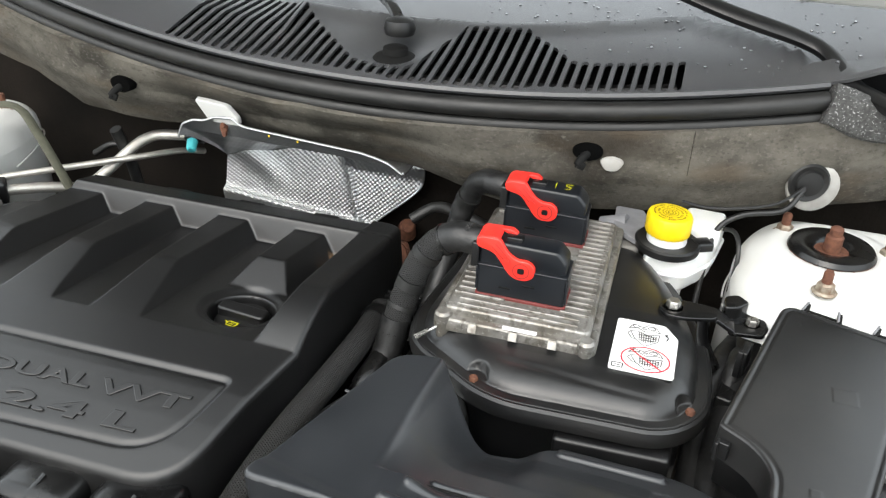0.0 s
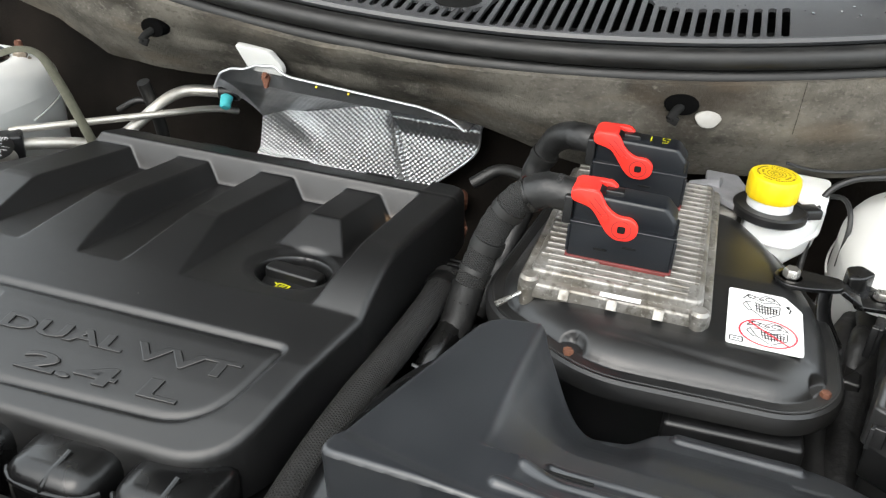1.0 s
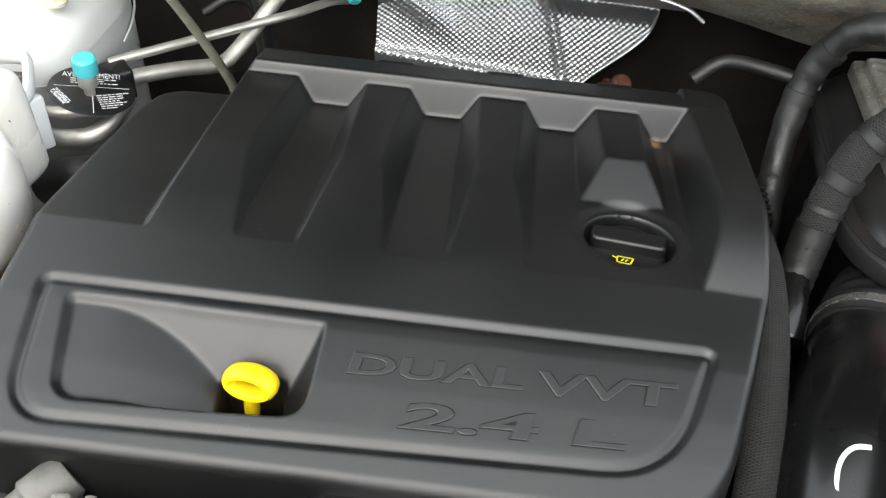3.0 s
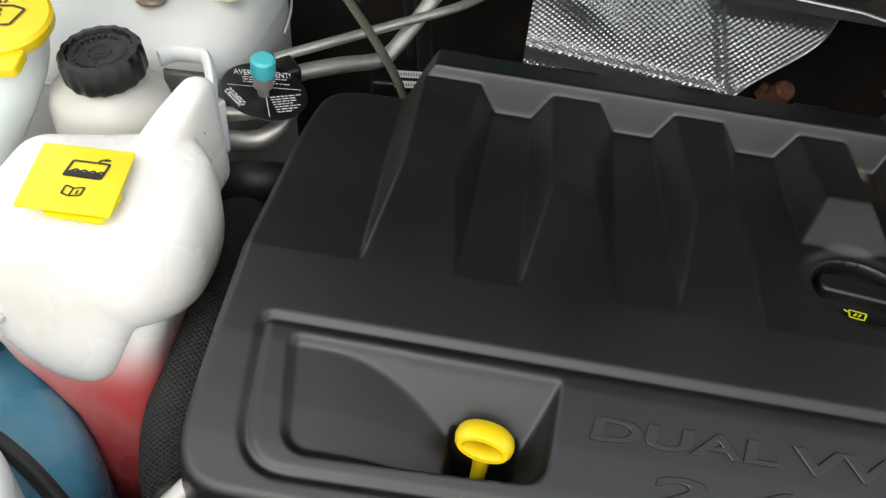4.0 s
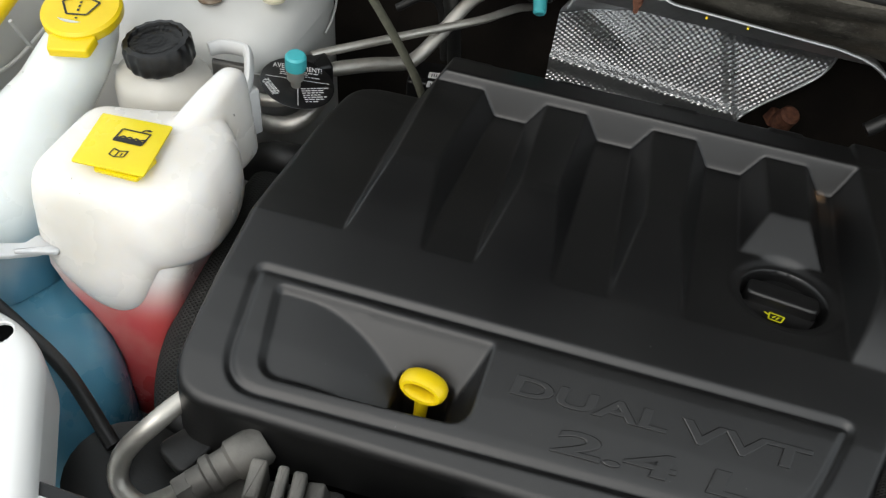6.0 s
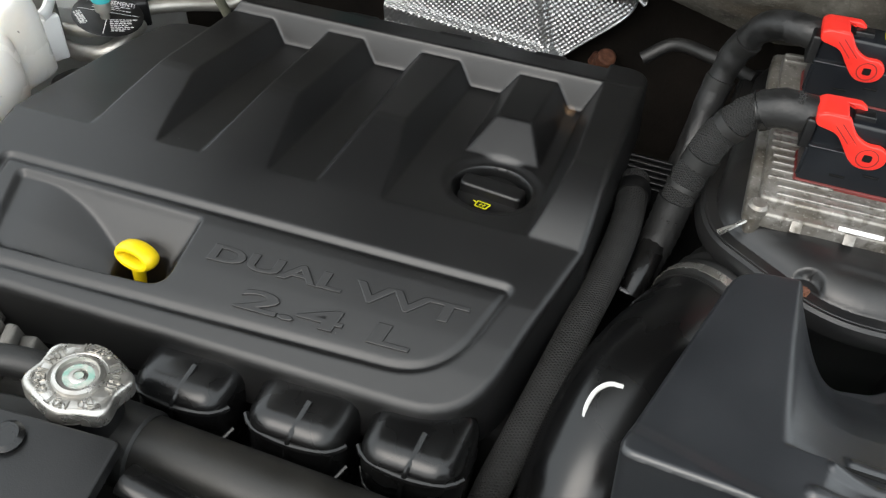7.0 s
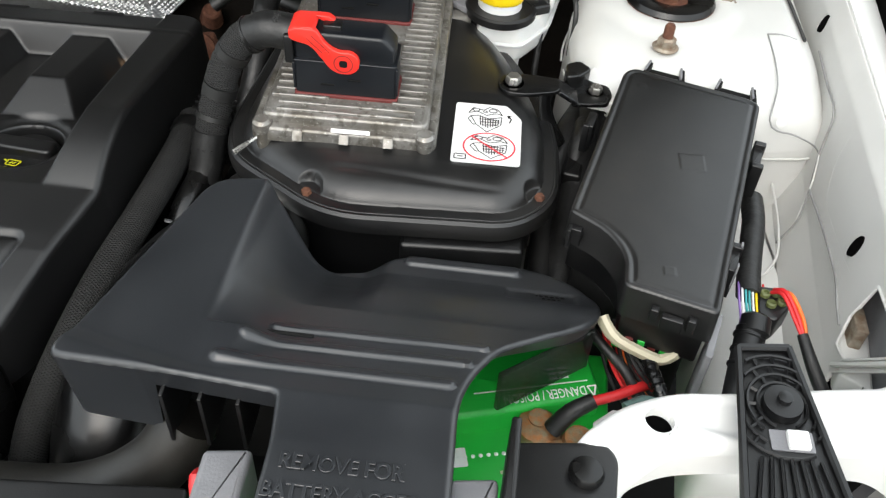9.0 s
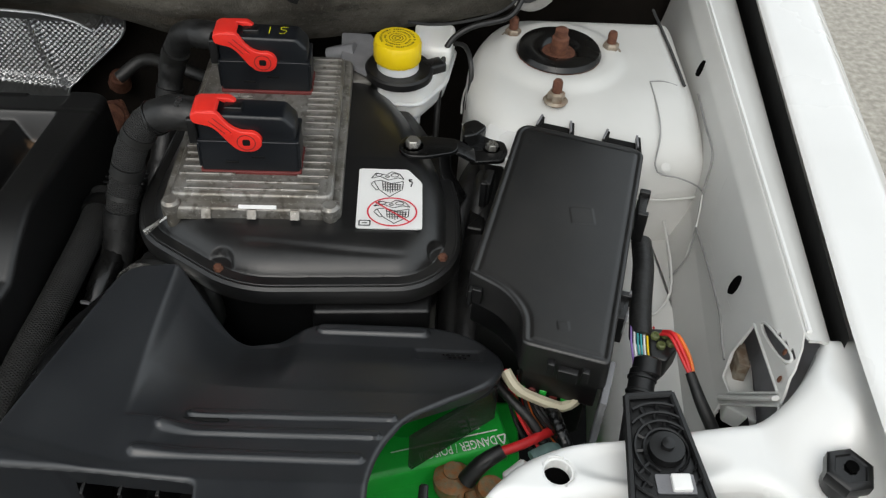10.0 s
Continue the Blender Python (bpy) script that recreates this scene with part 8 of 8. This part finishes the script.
for i in range(2):
    lmx = pose(-0.405 + 0.004 * i, 1.047 - 0.020 * i, 0.8362, 0, 0, 8)
    part("label", slab(rect(0.045, 0.013, 0.001, 2), 0, 0.0005, 0, 0, lmx), PAPER, mod)
    part("print", strokes([((-0.018 + 0.003 * j, -0.004), (-0.018 + 0.003 * j, 0.002)) for j in range(13)], 0.0012, 0.0008, lmx), INK, mod)
for i, pts in enumerate(([(-0.47, 1.03, 0.93), (-0.44, 1.04, 0.945), (-0.42, 1.05, 0.93), (-0.41, 1.05, 0.86)], [(-0.40, 1.00, 0.99), (-0.395, 1.02, 0.93), (-0.39, 1.03, 0.86)], [(-0.36, 0.99, 0.885), (-0.32, 0.985, 0.89), (-0.30, 1.0, 0.875), (-0.31, 1.02, 0.85)], [(-0.27, 0.985, 0.86), (-0.24, 0.98, 0.872), (-0.215, 0.99, 0.86)])):
    lone("black_tube", sweep(pts, 0.005 if i != 1 else 0.009, 10), RUBBER, "thin black tube behind the engine", "tube", "tubes behind the engine")
lone("fuel_tube", sweep([(-0.085, 1.02, 0.855), (-0.06, 1.01, 0.875), (-0.035, 1.0, 0.868), (-0.01, 0.985, 0.845)], 0.005, 10), HOSE, "grey-brown tube behind the engine cover", "tube")
lone("rusty_manifold", join(rod((0.01, 1.03, 0.82), (0.05, 1.0, 0.86), 0.026, 16, 0.022, 0.004), block(0.05, 0.04, 0.03, pose(0.035, 1.02, 0.83, 10, 10, 30), 0.006)), RUST, "rusty exhaust sensor boss behind the cover", "exhaust part")

# ---- engine and lower bay ----
SEAT = ENGINE_SEAT
# near-black bodies fill the bay; their colour carries the shade down there
lone("engine_block", slab(rounded([(-0.42, 0.46), (0.10, 0.47), (0.11, 0.87), (-0.40, 0.86)], 0.02), 0.45, 0.893, 0.01), BLACK, "engine block under the cover, near-black to stand for the bay's shade", "engine")
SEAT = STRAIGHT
lone("floor_undertray", slab(rounded([(-0.80, 0.05), (0.80, 0.05), (0.80, 1.16), (-0.80, 1.16)], 0.02), 0.42, 0.45, 0.004), BLACK, "near-black undertray added to fill the bay below with dark", "undertray", kind="structure")
lone("wall_front", slab([(-0.80, 0.03), (0.80, 0.03), (0.80, 0.06), (-0.80, 0.06)], 0.42, 0.90, 0.004), BLACK, "near-black panel added to close the bay's front with dark", "panel", kind="structure")
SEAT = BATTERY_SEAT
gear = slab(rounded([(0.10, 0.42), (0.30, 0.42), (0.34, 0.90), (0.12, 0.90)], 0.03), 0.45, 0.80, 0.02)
lone("gearbox", gear, BLACK, "gearbox casing under the air box, near-black to stand for shade", "gearbox")
lone("battery_tray", slab(rounded([(0.30, 0.37), (0.56, 0.37), (0.56, 0.60), (0.30, 0.60)], 0.01), 0.66, 0.722, 0.004), SATIN, "black plastic battery tray", "tray")
SEAT = Matrix.Translation((-0.010, 0.002, 0.004))
for x, y in ((-0.150, 0.412), (-0.056, 0.412), (0.032, 0.416)):
    r = thing("intake_runner", "glossy black intake runner with moulded cross ribs", "intake manifold", (x, y, 0.84), "intake runners")
    part("body", slab(rounded([(x - 0.040, y - 0.020), (x + 0.036, y - 0.020), (x + 0.040, y + 0.05), (x - 0.042, y + 0.05)], 0.022, 6), 0.80, 0.936, 0.016, 0.03), GLOSS, r, smooth=70)
    part("rib", sweep([(x - 0.041, y - 0.006, 0.922), (x - 0.030, y - 0.016, 0.922), (x, y - 0.020, 0.922), (x + 0.028, y - 0.016, 0.922), (x + 0.039, y - 0.006, 0.922)], 0.0025, 8, 0.005), GLOSS, r)
    part("rib", sweep([(x - 0.006, y - 0.0215, 0.870), (x - 0.004, y - 0.021, 0.900), (x, y - 0.017, 0.928), (x + 0.004, y + 0.01, 0.938)], 0.0024, 8, 0.005), GLOSS, r)
    part("lower_rib", sweep([(x - 0.040, y - 0.004, 0.892), (x - 0.028, y - 0.018, 0.886), (x, y - 0.021, 0.884), (x + 0.028, y - 0.018, 0.886), (x + 0.038, y - 0.004, 0.892)], 0.0024, 8, 0.005), GLOSS, r)
SEAT = ENGINE_SEAT
comp = thing("alternator_bracket", "grimy cast bracket and sensor below the cover's corner", "engine part", (-0.33, 0.40, 0.85))
ax0, ax1 = Vector((-0.386, 0.383, 0.908)), Vector((-0.346, 0.428, 0.924))
part("sensor", lathe([(0.009, 0), (0.0125, 0.003), (0.0125, 0.014), (0.0155, 0.016), (0.0155, 0.022), (0.0135, 0.024), (0.0135, 0.034), (0.0165, 0.037), (0.0165, 0.060), (0.014, 0.064)], 22, axis_at(ax0, ax1)), GRIME, comp)
part("hex_fitting", lathe([(0.0125, -0.008), (0.0135, -0.006), (0.0135, 0.004), (0.0115, 0.006)], 6, axis_at(ax0, ax1)), GRIME, comp)
for i, (x, y, z, w, d, h, r) in enumerate(((-0.342, 0.402, 0.892, 0.012, 0.03, 0.045, 6), (-0.324, 0.400, 0.893, 0.008, 0.03, 0.050, 8), (-0.309, 0.402, 0.890, 0.010, 0.03, 0.048, 4), (-0.292, 0.404, 0.886, 0.014, 0.028, 0.040, -4), (-0.332, 0.390, 0.884, 0.024, 0.014, 0.018, 10))):
    part("lug", block(w, d, h, pose(x, y, z, 14, r, 10), 0.003), GRIME, comp)
part("casting", block(0.13, 0.04, 0.04, pose(-0.340, 0.400, 0.852, 0, 0, 8), 0.010), GRIME, comp)
part("stained_block", block(0.03, 0.02, 0.03, pose(-0.392, 0.372, 0.862, 0, 10, 8), 0.005), RUSTY_NUT, comp)
part("bolt_end", bolt((0, 0, 0), 0.0075, 0.010, 0.010, axis_at((-0.290, 0.390, 0.908), (-0.282, 0.36, 0.916))), STEEL, comp)
lone("steel_line", sweep([(-0.395, 0.470, 0.925), (-0.417, 0.450, 0.922), (-0.436, 0.420, 0.913), (-0.453, 0.400, 0.892), (-0.450, 0.385, 0.875), (-0.428, 0.376, 0.872), (-0.407, 0.380, 0.886), (-0.388, 0.384, 0.906)], 0.0082, 14), PIPE, "bent dull metal line looping below the cover", "pipe")
lone("rubber_flap", slab(rounded([(-0.432, 0.412), (-0.400, 0.395), (-0.385, 0.438), (-0.410, 0.450)], 0.01), 0.893, 0.900, 0.003), RUBBER, "grey-black rubber flap behind the bent line", "flap")
lone("belt_shield", slab(rounded([(-0.405, 0.402), (-0.365, 0.405), (-0.35, 0.462), (-0.385, 0.455)], 0.006), 0.84, 0.885, 0.003), SATIN, "black plastic belt shield", "shield")
lone("pulley_cover", lathe([(0.05, 0), (0.05, 0.05), (0.04, 0.055)], 28, axis_at((-0.46, 0.40, 0.82), (-0.44, 0.39, 0.9))), RUBBER, "black round cover at the cross member", "cover")

# ---- open hood over the bay ----
SEAT = STRAIGHT
hood = thing("hood", "raised white hood with a dark lining over the bay", "hood", (0, 1.14, 1.24))
HN = plane_at((0, 1.14, 1.245), (1, 0, 0), (0, -0.62, 0.785))
part("skin", slab(rounded([(-0.74, 0), (0.74, 0), (0.70, 0.95), (-0.70, 0.95)], 0.08), -0.030, -0.020, 0.004, 0, HN), WHITE, hood)
part("frame", slab(rounded([(-0.72, 0.02), (0.72, 0.02), (0.68, 0.93), (-0.68, 0.93)], 0.08), -0.020, -0.005, 0.004, 0, HN), APRON, hood)
part("lining", slab(rounded([(-0.60, 0.10), (0.60, 0.10), (0.56, 0.82), (-0.56, 0.82)], 0.10), -0.006, 0.006, 0.003, 0, HN), DARKFELT, hood)
